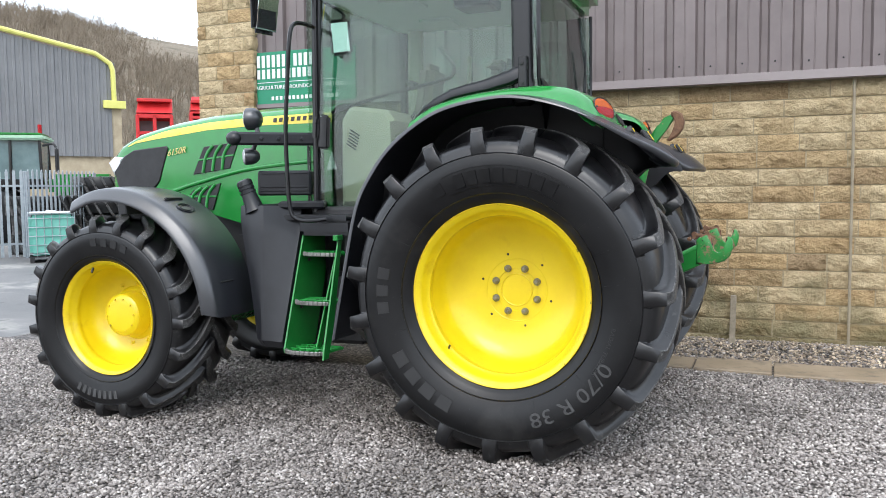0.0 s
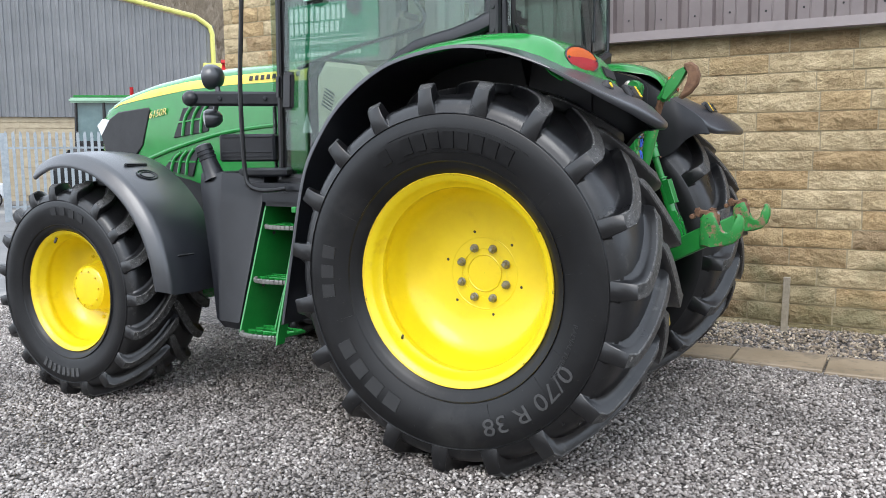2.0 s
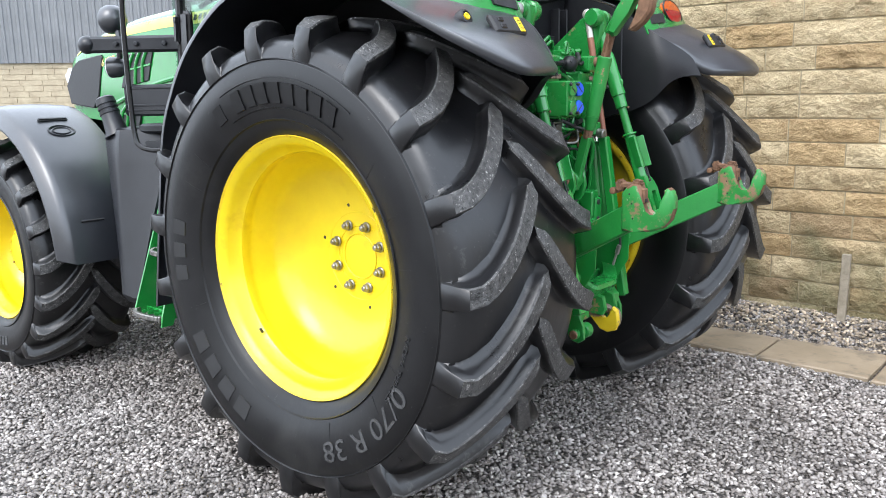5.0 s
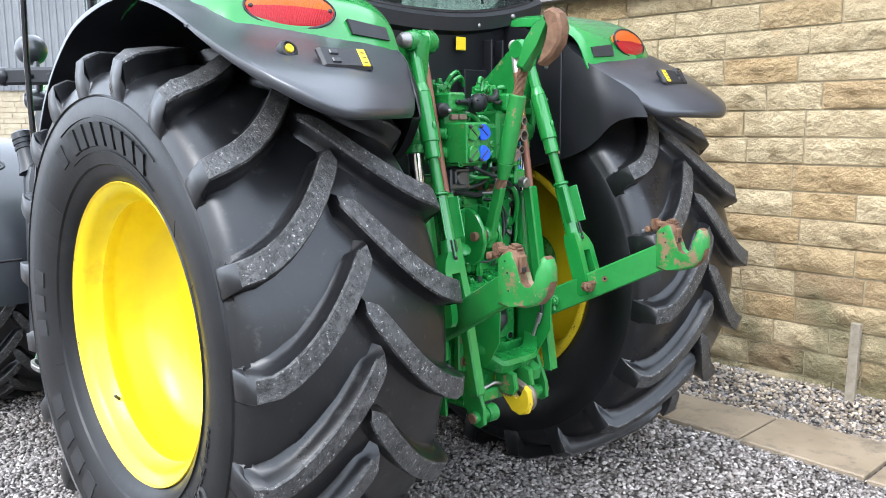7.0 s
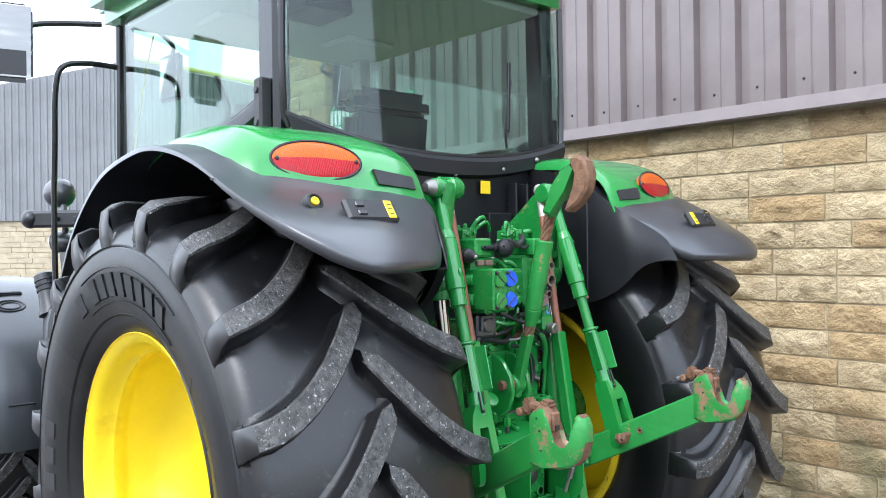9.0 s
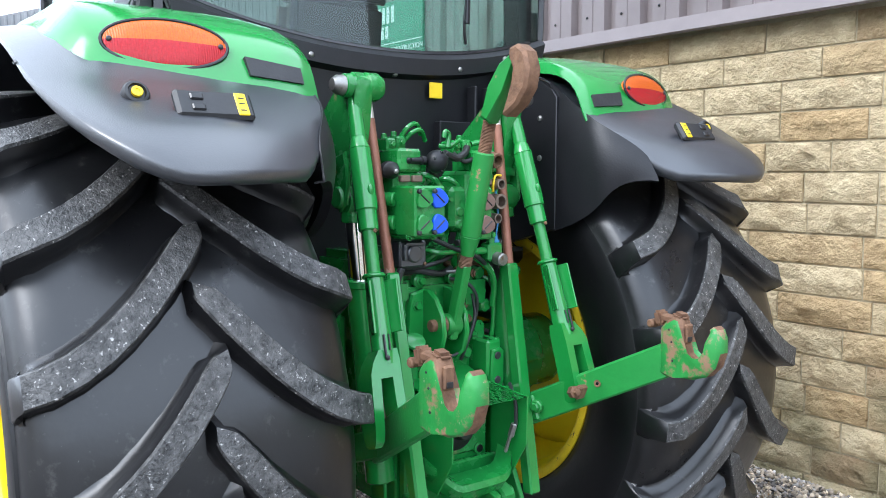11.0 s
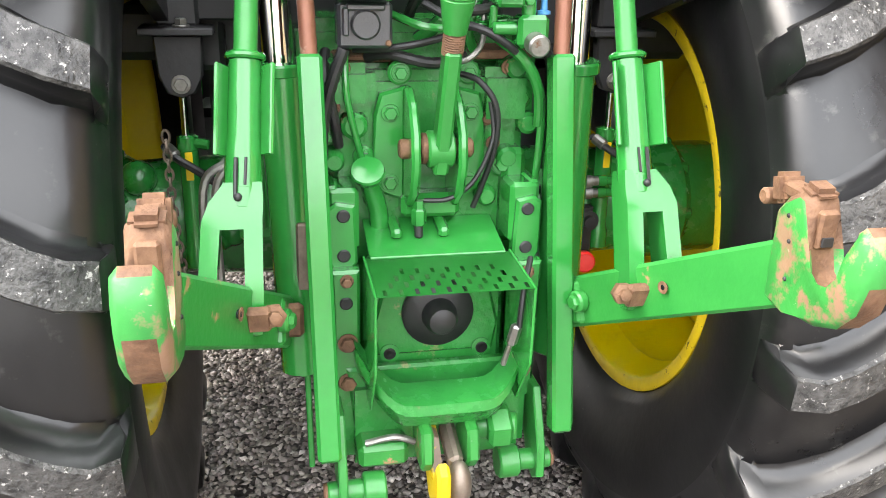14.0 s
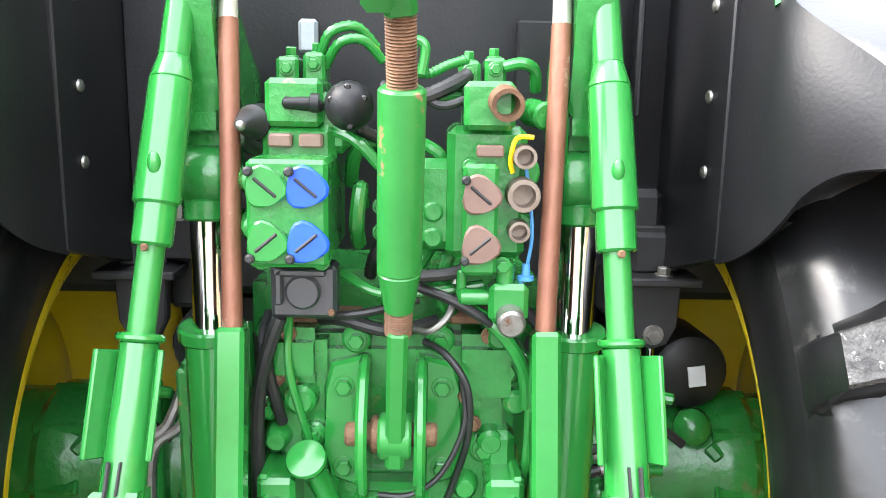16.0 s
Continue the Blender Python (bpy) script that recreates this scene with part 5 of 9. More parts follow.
    block(bm, (-1.2, s * 0.72, 1.345), (0.58, 0.09, 0.06), 0.012)
    block(bm, (-1.0, s * 0.66, 1.15), (0.5, 0.12, 0.34), 0.02)
    part("sill", bm, M_DARK, cab)
# rear window, dipping in the middle
NW = 21
bm = bmesh.new()
v0, v1 = [], []
for k in range(NW):
    y = -0.745 + 1.49 * k / (NW - 1)
    bow = 0.10 + 0.03 * (1 - (y / 0.745) ** 2)
    low = 2.075 + 0.115 * abs(y / 0.745) ** 2.2
    v0.append((bow, y, low))
    v1.append((bow - 0.05, y, 2.83))
sheet(bm, [v0, v1], 0.005)
rear_window = part("rear_window", bm, M_REARGLASS, cab, "tinted curved rear window")
rear_window.visible_shadow = False
bm = bmesh.new()
tube(bm, [Vector(v0[0]) + Vector((0, 0, 0.62))] + [Vector(p) for p in v0] + [Vector(v0[-1]) + Vector((0, 0, 0.62))], 0.013, 8, n=3)
part("window_seal", bm, M_BLACK, rear_window)
bm = bmesh.new()
rows = []
for dz, ox, sc in ((0.0, 0.01, 1.0), (-0.02, 0.03, 1.0), (-0.075, 0.03, 0.98), (-0.09, 0.0, 0.94), (-0.3, -0.01, 0.72), (-0.75, -0.02, 0.7)):
    rows.append([(p[0] + ox, p[1] * sc, p[2] + dz) for p in v0])
sheet(bm, rows, 0.01)
back_panel = part("rear_lower_panel", bm, M_PANEL, cab, "black panel below the rear window", angle=30)
bm = bmesh.new()
block(bm, (0.145, 0.197, 1.955), (0.008, 0.055, 0.055), 0.002)
part("yellow_label", bm, M_YPLAST, back_panel, "small yellow label")
for y, z in ((-0.3, 2.035), (0.02, 2.0), (0.3, 2.035), (0.52, 2.09)):
    bm = bmesh.new()
    ball(bm, (0.148, y, z), 0.012)
    part("panel_bolt", bm, M_STEEL, back_panel)
for c_, s_ in (((0.15, 0.36, 1.83), (0.05, 0.012, 0.3)), ((0.15, 0.43, 1.83), (0.05, 0.012, 0.3)), ((0.13, 0.28, 1.6), (0.05, 0.14, 0.5)), ((0.13, -0.42, 1.65), (0.06, 0.16, 0.5))):
    bm = bmesh.new()
    block(bm, c_, s_, 0.004)
    part("panel_rib", bm, M_PANEL, back_panel)
bm = bmesh.new()
block(bm, (0.155, -0.168, 1.815), (0.02, 0.035, 0.06), 0.006)
part("panel_bracket", bm, M_GALV, back_panel, "grey bracket")
bm = bmesh.new()
plate(bm, [(-0.74, 1.42), (0.74, 1.42), (0.74, 2.82), (-0.74, 2.82)], -1.475, -1.469, 0.0, "x")
ws = part("windscreen", bm, M_GLASS, cab, smooth=False)
ws.visible_shadow = False
# wiper on the rear glass
bm = bmesh.new()
tube(bm, [(0.135, 0.34, 2.13), (0.14, 0.33, 2.22), (0.145, 0.36, 2.42)], 0.006, 6)
beam(bm, (0.15, 0.335, 2.2), (0.145, 0.35, 2.5), 0.012, 0.016, 0.003, up=(0, 1, 0))
part("rear_wiper", bm, M_BLACK, rear_window)

# inside the cab: driver's seat, and a small folding seat by the door
bm = bmesh.new()
block(bm, (-0.62, 0.05, 1.75), (0.5, 0.5, 0.16), 0.06, seg=2)
block(bm, (-0.40, 0.06, 2.05), (0.13, 0.42, 0.58), 0.055, (0, 6, 0), seg=3)
block(bm, (-0.37, 0.06, 2.355), (0.15, 0.44, 0.10), 0.045, (0, 6, 0), seg=3)
block(bm, (-0.62, 0.05, 1.55), (0.4, 0.4, 0.26), 0.03)
part("seat", bm, M_SEAT, cab, "dark grey fabric driver's seat")
bm = bmesh.new()
block(bm, (-0.318, 0.06, 2.07), (0.05, 0.40, 0.5), 0.022, (0, 6, 0), seg=3)
block(bm, (-0.30, 0.06, 2.345), (0.10, 0.43, 0.13), 0.048, (0, 6, 0), seg=4)
part("seat_shell", bm, M_PLASTIC, cab, "dark moulded seat back shell")
bm = bmesh.new()
block(bm, (-0.74, -0.42, 2.10), (0.11, 0.26, 0.5), 0.045, (0, 8, 0), seg=3)
block(bm, (-0.83, -0.42, 1.84), (0.3, 0.28, 0.1), 0.04, seg=2)
part("folding_seat", bm, M_SEAT, cab, "small grey fabric folding seat")
for y in (-0.24, 0.36):
    bm = bmesh.new()
    block(bm, (-0.6, y, 1.98), (0.34, 0.09, 0.06), 0.02)
    part("armrest", bm, M_SEAT, cab)
bm = bmesh.new()
plate(bm, [(-1.43, 1.42), (-1.12, 1.42), (-1.03, 1.80), (-1.01, 2.0), (-1.07, 2.075), (-1.35, 2.115), (-1.42, 2.02)], -0.40, 0.34, 0.03)
part("dashboard", bm, M_CREAM, cab, "cream plastic dashboard")
bm = bmesh.new()
for k in range(6):
    block(bm, (-1.335 + 0.006 * k, -0.402, 1.83 + 0.019 * k), (0.085, 0.012, 0.009), 0.002, (0, 32, 0))
part("dash_vent", bm, M_DARK, cab)
bm = bmesh.new()
ringc, n1 = Vector((-0.88, 0.0, 2.22)), Vector((0.42, 0, 0.9))
_, ra, rb = axes(n1)
pts = [ringc + ra * (0.2 * math.cos(t * math.pi / 12)) + rb * (0.2 * math.sin(t * math.pi / 12)) for t in range(25)]
tube(bm, pts, 0.015, 8, n=1)
for k in (0, 8, 16):
    rod(bm, ringc, pts[k], 0.01, seg=8)
rod(bm, ringc, (-1.2, 0, 1.85), 0.03, seg=12)
part("steering_wheel", bm, M_BLACK, cab, "black steering wheel")
bm = bmesh.new()
block(bm, (-0.55, 0.5, 1.72), (0.9, 0.28, 0.6), 0.05, seg=2)
block(bm, (-0.35, 0.46, 2.05), (0.3, 0.2, 0.06), 0.02)
part("side_console", bm, M_CREAM, cab, "cream side console")
bm = bmesh.new()
tube(bm, [(-1.48, -0.5, 2.81), (-1.40, -0.5, 2.77), (-1.325, -0.5, 2.715), (-1.335, -0.5, 2.68)], 0.011, 8)
block(bm, (-1.35, -0.5, 2.565), (0.15, 0.04, 0.25), 0.018, (-8, -6, 22), seg=2)
im = part("interior_mirror", bm, M_DARK, cab, "dark-framed mirror on a short arm")
bm = bmesh.new()
block(bm, (-1.3425, -0.5185, 2.5625), (0.112, 0.004, 0.205), 0.001, (-8, -6, 22))
part("mirror_glass", bm, M_MIRROR, im)
bm = bmesh.new()
tube(bm, [(-1.34, -0.66, 2.045), (-1.012, -0.66, 2.126), (-0.56, -0.66, 2.21), (-0.48, -0.66, 2.24), (-0.468, -0.66, 2.285), (-0.50, -0.66, 2.34), (-0.564, -0.66, 2.417)], 0.012, 8)
part("door_pull", bm, M_BLACK, cab, "long black door pull bar")
bm = bmesh.new()
block(bm, (-0.45, -0.25, 2.755), (0.26, 0.24, 0.07), 0.012)
part("roof_console", bm, M_DARK, cab, "dark radio console under the roof")
# cream trim of the right front post, with a grab rod
bm = bmesh.new()
beam(bm, (-1.29, 0.62, 1.45), (-1.28, 0.62, 2.82), 0.12, 0.07, 0.02, up=(0, 1, 0))
rod(bm, (-0.72, 0.3, 2.0), (-0.70, 0.28, 2.5), 0.015)
part("grab_post", bm, M_CREAM, cab)
bm = bmesh.new()
tube(bm, [(-1.44, -0.55, 2.78), (-1.46, -0.6, 2.5), (-1.46, -0.66, 2.1), (-1.44, -0.7, 1.9)], 0.0045, 6)
part("yellow_cable", bm, M_YPLAST, cab, "thin yellow cable")

# grab rail by the door
SEAT["tractor"] = Matrix.Translation((0.0, 0.09, -0.04))
bm = bmesh.new()
tube(bm, [(-1.42, -0.82, 2.635), (-1.42, -0.97, 2.635), (-1.425, -1.08, 2.605), (-1.435, -1.11, 2.5), (-1.455, -1.11, 2.25), (-1.475, -1.11, 1.95), (-1.468, -1.11, 1.6), (-1.455, -1.11, 1.46),
          (-1.43, -1.105, 1.40), (-1.36, -1.07, 1.375), (-1.26, -1.0, 1.385)], 0.0135, 10)
part("grab_rail", bm, M_BLACK, tractor, "black tubular grab rail")
# lamp arm
bm = bmesh.new()
beam(bm, (-1.44, -0.80, 1.909), (-1.87, -1.098, 1.912), 0.05, 0.085, 0.014)
ball(bm, (-1.875, -1.10, 1.913), 0.05, (1.1, 0.9, 0.95))
for f in (0.2, 0.55, 0.8):
    p = Vector((-1.44, -0.80, 1.909)).lerp(Vector((-1.80, -1.05, 1.912)), f)
    rod(bm, p + Vector((0.01, -0.02, 0)), p + Vector((0.022, -0.036, 0)), 0.013, seg=10)
arm = part("lamp_arm", bm, M_MOULD, tractor, "black plastic lamp arm")
for c, r, lens in (((-1.80, -0.97, 2.045), 0.075, False), ((-1.84, -0.95, 1.80), 0.056, True)):
    bm = bmesh.new()
    dv = Vector((-0.96, -0.22, 0.0)) if not lens else Vector((-0.75, -0.6, -0.05))
    turned(bm, Vector(c) - dv.normalized() * 0.05, dv, [(0, r * 0.35), (0.02, r * 0.75), (0.05, r * 0.97), (0.09, r), (0.10, r * 0.96)], 28)
    rod(bm, Vector(c), (c[0] + 0.03, c[1] - 0.0, 1.912), 0.016, seg=10)
    w = part("work_lamp", bm, M_PLASTIC, arm, "round black work lamp")
    bm = bmesh.new()
    turned(bm, Vector(c) + dv.normalized() * 0.045, dv, [(0, r * 0.9), (0.012, r * 0.85), (0.018, r * 0.5), (0.02, 0.001)], 28)
    part("lamp_lens", bm, M_LENS, w, "clear lamp lens")
bm = bmesh.new()
block(bm, (-1.635, -0.865, 1.62), (0.36, 0.11, 0.165), 0.012, (0, 0, 17))
for z in (1.57, 1.595, 1.685):
    block(bm, (-1.62, -0.917, z), (0.32, 0.012, 0.012), 0.003, (0, 0, 17))
part("side_box", bm, M_MOULD, tractor, "black ribbed side box")
bm = bmesh.new()
block(bm, (-1.50, -0.79, 1.62), (0.02, 0.02, 0.5), 0.004)
part("box_bracket", bm, M_DARK, tractor)
# warning triangle, printed marks as bars
bm = bmesh.new()
plate(bm, [(-1.56, 1.71), (-1.48, 1.71), (-1.515, 1.84)], -0.531, -0.527, 0.0)
part("sticker", bm, M_WHITE, bonnet, "white triangular warning sticker")
SEAT["tractor"] = Matrix()
# exterior mirrors
for c, s in (((-1.50, -1.20, 2.66), -1), ((-2.2, 1.15, 2.86), 1)):
    bm = bmesh.new()
    block(bm, c, (0.07, 0.2, 0.36), 0.03, (0, 0, s * 12), seg=2)
    tube(bm, [(c[0] - 0.04, c[1], c[2] + 0.05), (c[0] - 0.05, c[1] - s * 0.15, c[2] + 0.12), (-1.45, s * 0.8, c[2] + 0.14)], 0.014, 8)
    mir = part("mirror", bm, M_BLACK, cab, "black exterior mirror on an arm")
    bm = bmesh.new()
    block(bm, (c[0] + 0.039, c[1], c[2]), (0.006, 0.165, 0.32), 0.002, (0, 9, s * 12))
    part("mirror_glass", bm, M_MIRROR, mir)

# ---------------------------------------------------------------- fuel tank and steps
bm = bmesh.new()
rows = []
for z, (xl, yl), (xm, ym), (xr, yr) in ((1.44, (-1.88, -0.935), (-1.71, -0.955), (-1.51, -0.80)), (1.43, (-1.893, -0.95), (-1.70, -0.975), (-1.50, -0.815)), (1.36, (-1.89, -0.965), (-1.69, -0.995), (-1.495, -0.83)),
                                        (1.25, (-1.875, -0.97), (-1.68, -1.005), (-1.492, -0.855)), (0.9, (-1.80, -1.0), (-1.67, -1.03), (-1.50, -0.965)),
                                        (0.56, (-1.745, -1.02), (-1.655, -1.05), (-1.515, -1.06)), (0.515, (-1.73, -0.99), (-1.65, -1.02), (-1.525, -1.03))):
    rows.append([(xl + 0.05, -0.5, z), (xl + 0.004, yl + 0.035, z), (xl + 0.012, yl + 0.008, z), (xl + 0.035, yl, z), (xm - 0.02, ym, z), (xm + 0.012, ym + 0.004, z),
                 (xr - 0.03, yr, z), (xr - 0.006, yr + 0.012, z), (xr, yr + 0.04, z), (xr, -0.5, z)])
g = sheet(bm, rows)
bm.faces.new(g[0][::-1])
bm.faces.new(g[-1])
tank = part("fuel_tank", bm, M_MOULD, tractor, "black moulded plastic fuel tank", angle=32)
bm = bmesh.new()
block(bm, (-1.29, -0.70, 1.292), (0.40, 0.36, 0.115), 0.028, seg=2)
plate(bm, [(-1.62, -0.9), (-1.44, -0.86), (-1.12, -0.90), (-1.10, -0.86), (-1.10, -0.52), (-1.62, -0.52)], 1.335, 1.372, 0.012, "z")
part("step_surround", bm, M_MOULD, tank, "moulded black surround over the ladder", angle=40)
bm = bmesh.new()
plate(bm, [(-1.62, -0.90), (-1.40, -0.86), (-1.335, -0.80), (-1.37, -0.70), (-1.62, -0.70)], 1.41, 1.46, 0.012, "z")
part("tank_tray", bm, M_MOULD, tank, "moulded tray beside the filler", angle=40)
bm = bmesh.new()
turned(bm, (-1.775, -0.935, 1.40), (-0.36, -0.12, 1.0), [(0, 0.07), (0.03, 0.058), (0.12, 0.048), (0.122, 0.053), (0.135, 0.053), (0.137, 0.047), (0.147, 0.047), (0.149, 0.053), (0.162, 0.053), (0.164, 0.047), (0.172, 0.047), (0.174, 0.053), (0.205, 0.05), (0.215, 0.036), (0.216, 0.0)], 24)
part("filler_neck", bm, M_MOULD, tank, "ribbed filler neck and cap")

# ladder: deep inner plate, narrow outer rail, three open treads
bm = bmesh.new()
plate(bm, [(-0.835, 1.225), (-0.835, 1.235), (-0.55, 1.235), (-0.55, 0.98), (-0.70, 0.56), (-0.72, 0.50), (-1.085, 0.495), (-1.092, 0.52)], -1.485, -1.473, 0.002, "x")
steps = part("ladder", bm, M_GREEN, tractor, "green steel access ladder with worn treads", smooth=False)
bm = bmesh.new()
plate(bm, [(-0.905, 1.21), (-0.86, 1.21), (-0.99, 0.66), (-1.06, 0.475), (-1.125, 0.475), (-1.115, 0.53)], -1.186, -1.174, 0.002, "x")
block(bm, (-1.182, -0.90, 1.225), (0.035, 0.08, 0.035), 0.004)
part("side_plate", bm, M_GREEN, steps, smooth=False)
bm = bmesh.new()
beam(bm, (-1.245, -0.80, 1.10), (-1.30, -0.97, 0.52), 0.012, 0.06, 0.003, up=(0, 1, 0.2))
part("back_brace", bm, M_GREEN, steps, smooth=False)
for z, yf, x0, x1, dp in ((1.115, -0.865, -1.472, -1.186, 0.17), (0.812, -0.975, -1.472, -1.186, 0.18), (0.512, -1.085, -1.49, -1.186, 0.2)):
    bm = bmesh.new()
    for k in range(1, 4):
        y = yf + dp * k / 3
        beam(bm, (x0, y, z), (x1, y, z), 0.018, 0.022, 0.003)
    for k in range(6):
        x = x0 + 0.012 + (x1 - x0 - 0.024) * k / 5
        beam(bm, (x, yf, z), (x + 0.03 * (k % 2), yf + dp, z), 0.012, 0.018, 0.002)
    t = part("tread", bm, M_GREEN, steps, smooth=False)
    bm = bmesh.new()
    q = smooth_path([(x0, yf + 0.03, z), (x0 + 0.05, yf - 0.028, z), ((x0 + x1) / 2, yf - 0.045, z), (x1 - 0.03, yf - 0.03, z), (x1, yf, z)], 4)
    for g0, g1 in zip(q, q[1:]):
        beam(bm, g0, g1, 0.022, 0.026, 0.004)
    part("tread_edge", bm, M_STEEL, t, "worn bare metal tread edge")
    bm = bmesh.new()
    hexbolt(bm, (-1.474, yf + 0.09, z - 0.045), (1, 0, 0), 0.009, 0.008)
    part("tread_bolt", bm, M_DARK, t)
bm = bmesh.new()
block(bm, (-1.32, -0.52, 0.72), (0.3, 0.1, 0.5), 0.03)
part("battery_box", bm, M_DARK, tractor, "dark box behind the steps")
# ---------------------------------------------------------------- rear axle and gearbox casting
SEAT["tractor"] = Matrix.Translation((0.018, 0.0, 0.026))
bm = bmesh.new()
block(bm, (0.17, 0, 0.95), (0.38, 0.42, 0.72), 0.03, seg=2)
block(bm, (0.10, 0, 1.32), (0.40, 0.5, 0.14), 0.025, seg=2)
block(bm, (0.33, 0.0, 1.10), (0.10, 0.40, 0.40), 0.02, seg=2)
block(bm, (0.372, -0.158, 1.272), (0.083, 0.102, 0.094), 0.02, seg=2)
block(bm, (0.36, 0.15, 1.25), (0.10, 0.12, 0.12), 0.02, seg=2)
block(bm, (0.375, 0.175, 1.05), (0.07, 0.05, 0.2), 0.012)
for y, z, r in ((-0.15, 1.2, 0.026), (-0.19, 1.13, 0.02), (0.17, 1.31, 0.022), (0.16, 1.13, 0.022), (-0.11, 1.05, 0.02), (0.12, 1.05, 0.02), (0.20, 1.20, 0.022), (-0.2, 1.31, 0.02)):
    turned(bm, (0.35, y, z), (1, 0, 0), [(0, r * 1.3), (0.055, r), (0.062, r * 0.7)], 16)
casting = part("gearbox", bm, M_IRON, tractor, "green painted gearbox casting with bosses")
for y, z in ((-0.19, 1.235), (0.115, 1.21), (0.13, 1.16), (0.2, 1.06), (-0.17, 1.31), (0.155, 1.31)):
    bm = bmesh.new()
    hexbolt(bm, (0.395, y, z), (1, 0, 0), 0.011, 0.01)
    part("casting_bolt", bm, M_RUST, casting, "rusty bolt head")
for k, (y, z, r) in enumerate(((-0.06, 1.30, 0.016), (0.075, 1.30, 0.016), (0.185, 1.25, 0.017), (-0.205, 1.18, 0.014), (0.15, 1.115, 0.018), (-0.13, 1.135, 0.015))):
    bm = bmesh.new()
    turned(bm, (0.37, y, z), (1, 0, 0), [(0, r * 1.5), (0.02, r * 1.5), (0.024, r * 1.2)], 16)
    hexbolt(bm, (0.393, y, z), (1, 0, 0), r * 0.8, 0.014)
    part("flanged_plug", bm, M_GREEN, casting)
for c_, s_, a_ in (((0.345, 0.15, 1.335), (0.07, 0.12, 0.018), 6), ((0.335, -0.12, 1.325), (0.06, 0.13, 0.014), 4)):
    bm = bmesh.new()
    block(bm, c_, s_, 0.004, (0, a_, 0))
    part("gasket_plate", bm, M_RUST, casting, "rusty plate on top of the casting")
SEAT["tractor"] = Matrix()
for s in (-1, 1):
    bm = bmesh.new()
    turned(bm, (0.0, s * 0.2, 0.93), (0, s, 0), [(0, 0.20), (0.06, 0.185), (0.1, 0.15), (0.42, 0.135), (0.46, 0.16), (0.52, 0.165), (0.54, 0.15), (0.66, 0.15)], 32)
    ax_ = part("axle_housing", bm, M_IRON, tractor, "green round axle housing")
    for k in range(8):
        t = 2 * math.pi * k / 8
        bm = bmesh.new()
        rod(bm, (0.148 * math.cos(t), s * 0.64, 0.93 + 0.148 * math.sin(t)), (0.148 * math.cos(t), s * 0.74, 0.93 + 0.148 * math.sin(t)), 0.017, seg=8)
        part("housing_bolt", bm, M_IRON, ax_)
    bm = bmesh.new()
    ball(bm, (0.10, s * 0.60, 1.052), 0.04)
    rod(bm, (0.10, s * 0.60, 1.05), (0.04, s * 0.57, 0.99), 0.03)
    rod(bm, (0.11, s * 0.635, 1.015), (0.13, s * 0.655, 0.995), 0.017, seg=8)
    part("brake_fitting", bm, M_IRON, ax_)
    bm = bmesh.new()
    ball(bm, (0.15, s * 0.40, 0.93), 0.032)
    rod(bm, (0.13, s * 0.38, 0.93), (0.165, s * 0.43, 0.91), 0.02)
    part("brake_fitting", bm, M_IRON, ax_)
SEAT["tractor"] = Matrix.Translation((0.018, 0.0, 0.026))
# dark bodies beside the wheel hub on both sides
bm = bmesh.new()
turned(bm, (-0.14, 0.60, 1.13), (1, 0, 0), [(0, 0.05), (0.02, 0.076), (0.168, 0.081), (0.182, 0.077), (0.19, 0.066), (0.192, 0.001)], 28)
acc = part("accumulator", bm, M_HOSE, tractor, "black round pressure vessel with a white label")
bm = bmesh.new()
block(bm, (0.053, 0.612, 1.125), (0.004, 0.036, 0.044), 0.001, (8, 0, 0))
part("label", bm, M_WHITE, acc)
for s in (-1, 1):
    bm = bmesh.new()
    block(bm, (0.02, s * 0.43, 1.47), (0.22, 0.14, 0.10), 0.015)
    block(bm, (0.02, s * 0.43, 1.36), (0.10, 0.07, 0.2), 0.012)
    rod(bm, (0.10, s * 0.34, 1.44), (0.10, s * 0.54, 1.44), 0.014, seg=10)
    block(bm, (0.13, s * 0.43, 1.44), (0.02, 0.15, 0.025), 0.004)
    m = part("cab_mount", bm, M_DARK, tractor, "black cab suspension mount")
    bm = bmesh.new()
    hexbolt(bm, (0.145, s * 0.41, 1.465), (1, 0, 0), 0.012, 0.012)
    part("mount_bolt", bm, M_STEEL, m)
bm = bmesh.new()
block(bm, (0.25, -0.33, 1.07), (0.12, 0.10, 0.26), 0.01)
block(bm, (0.32, -0.345, 1.10), (0.03, 0.05, 0.26), 0.006, (0, 5, 0))
block(bm, (0.33, -0.345, 1.22), (0.03, 0.03, 0.05), 0.006)
part("side_bracket", bm, M_WORN, tractor, "green sheet bracket")
for k, (y, z) in enumerate(((-0.42, 1.0), (-0.445, 0.97))):
    bm = bmesh.new()
    tube(bm, [(0.30, y + 0.08, 1.2), (0.32, y + 0.05, 1.12), (0.33, y, 1.06), (0.33, y, 0.8), (0.25, y, 0.72)], 0.009, 8)
    part("steel_pipe", bm, M_STEEL, tractor, "bent steel hydraulic pipe")
bm = bmesh.new()
block(bm, (0.30, -0.37, 0.78), (0.14, 0.16, 0.04), 0.008)
block(bm, (0.34, -0.45, 0.8), (0.03, 0.03, 0.12), 0.006)
part("lower_bracket", bm, M_WORN, tractor, "green lower bracket")
bm = bmesh.new()
turned(bm, (0.20, 0.430, 0.815), (1, -0.2, 0.15), [(-0.02, 0.018), (0.0, 0.026), (0.02, 0.026), (0.026, 0.021), (0.027, 0.001)], 22)
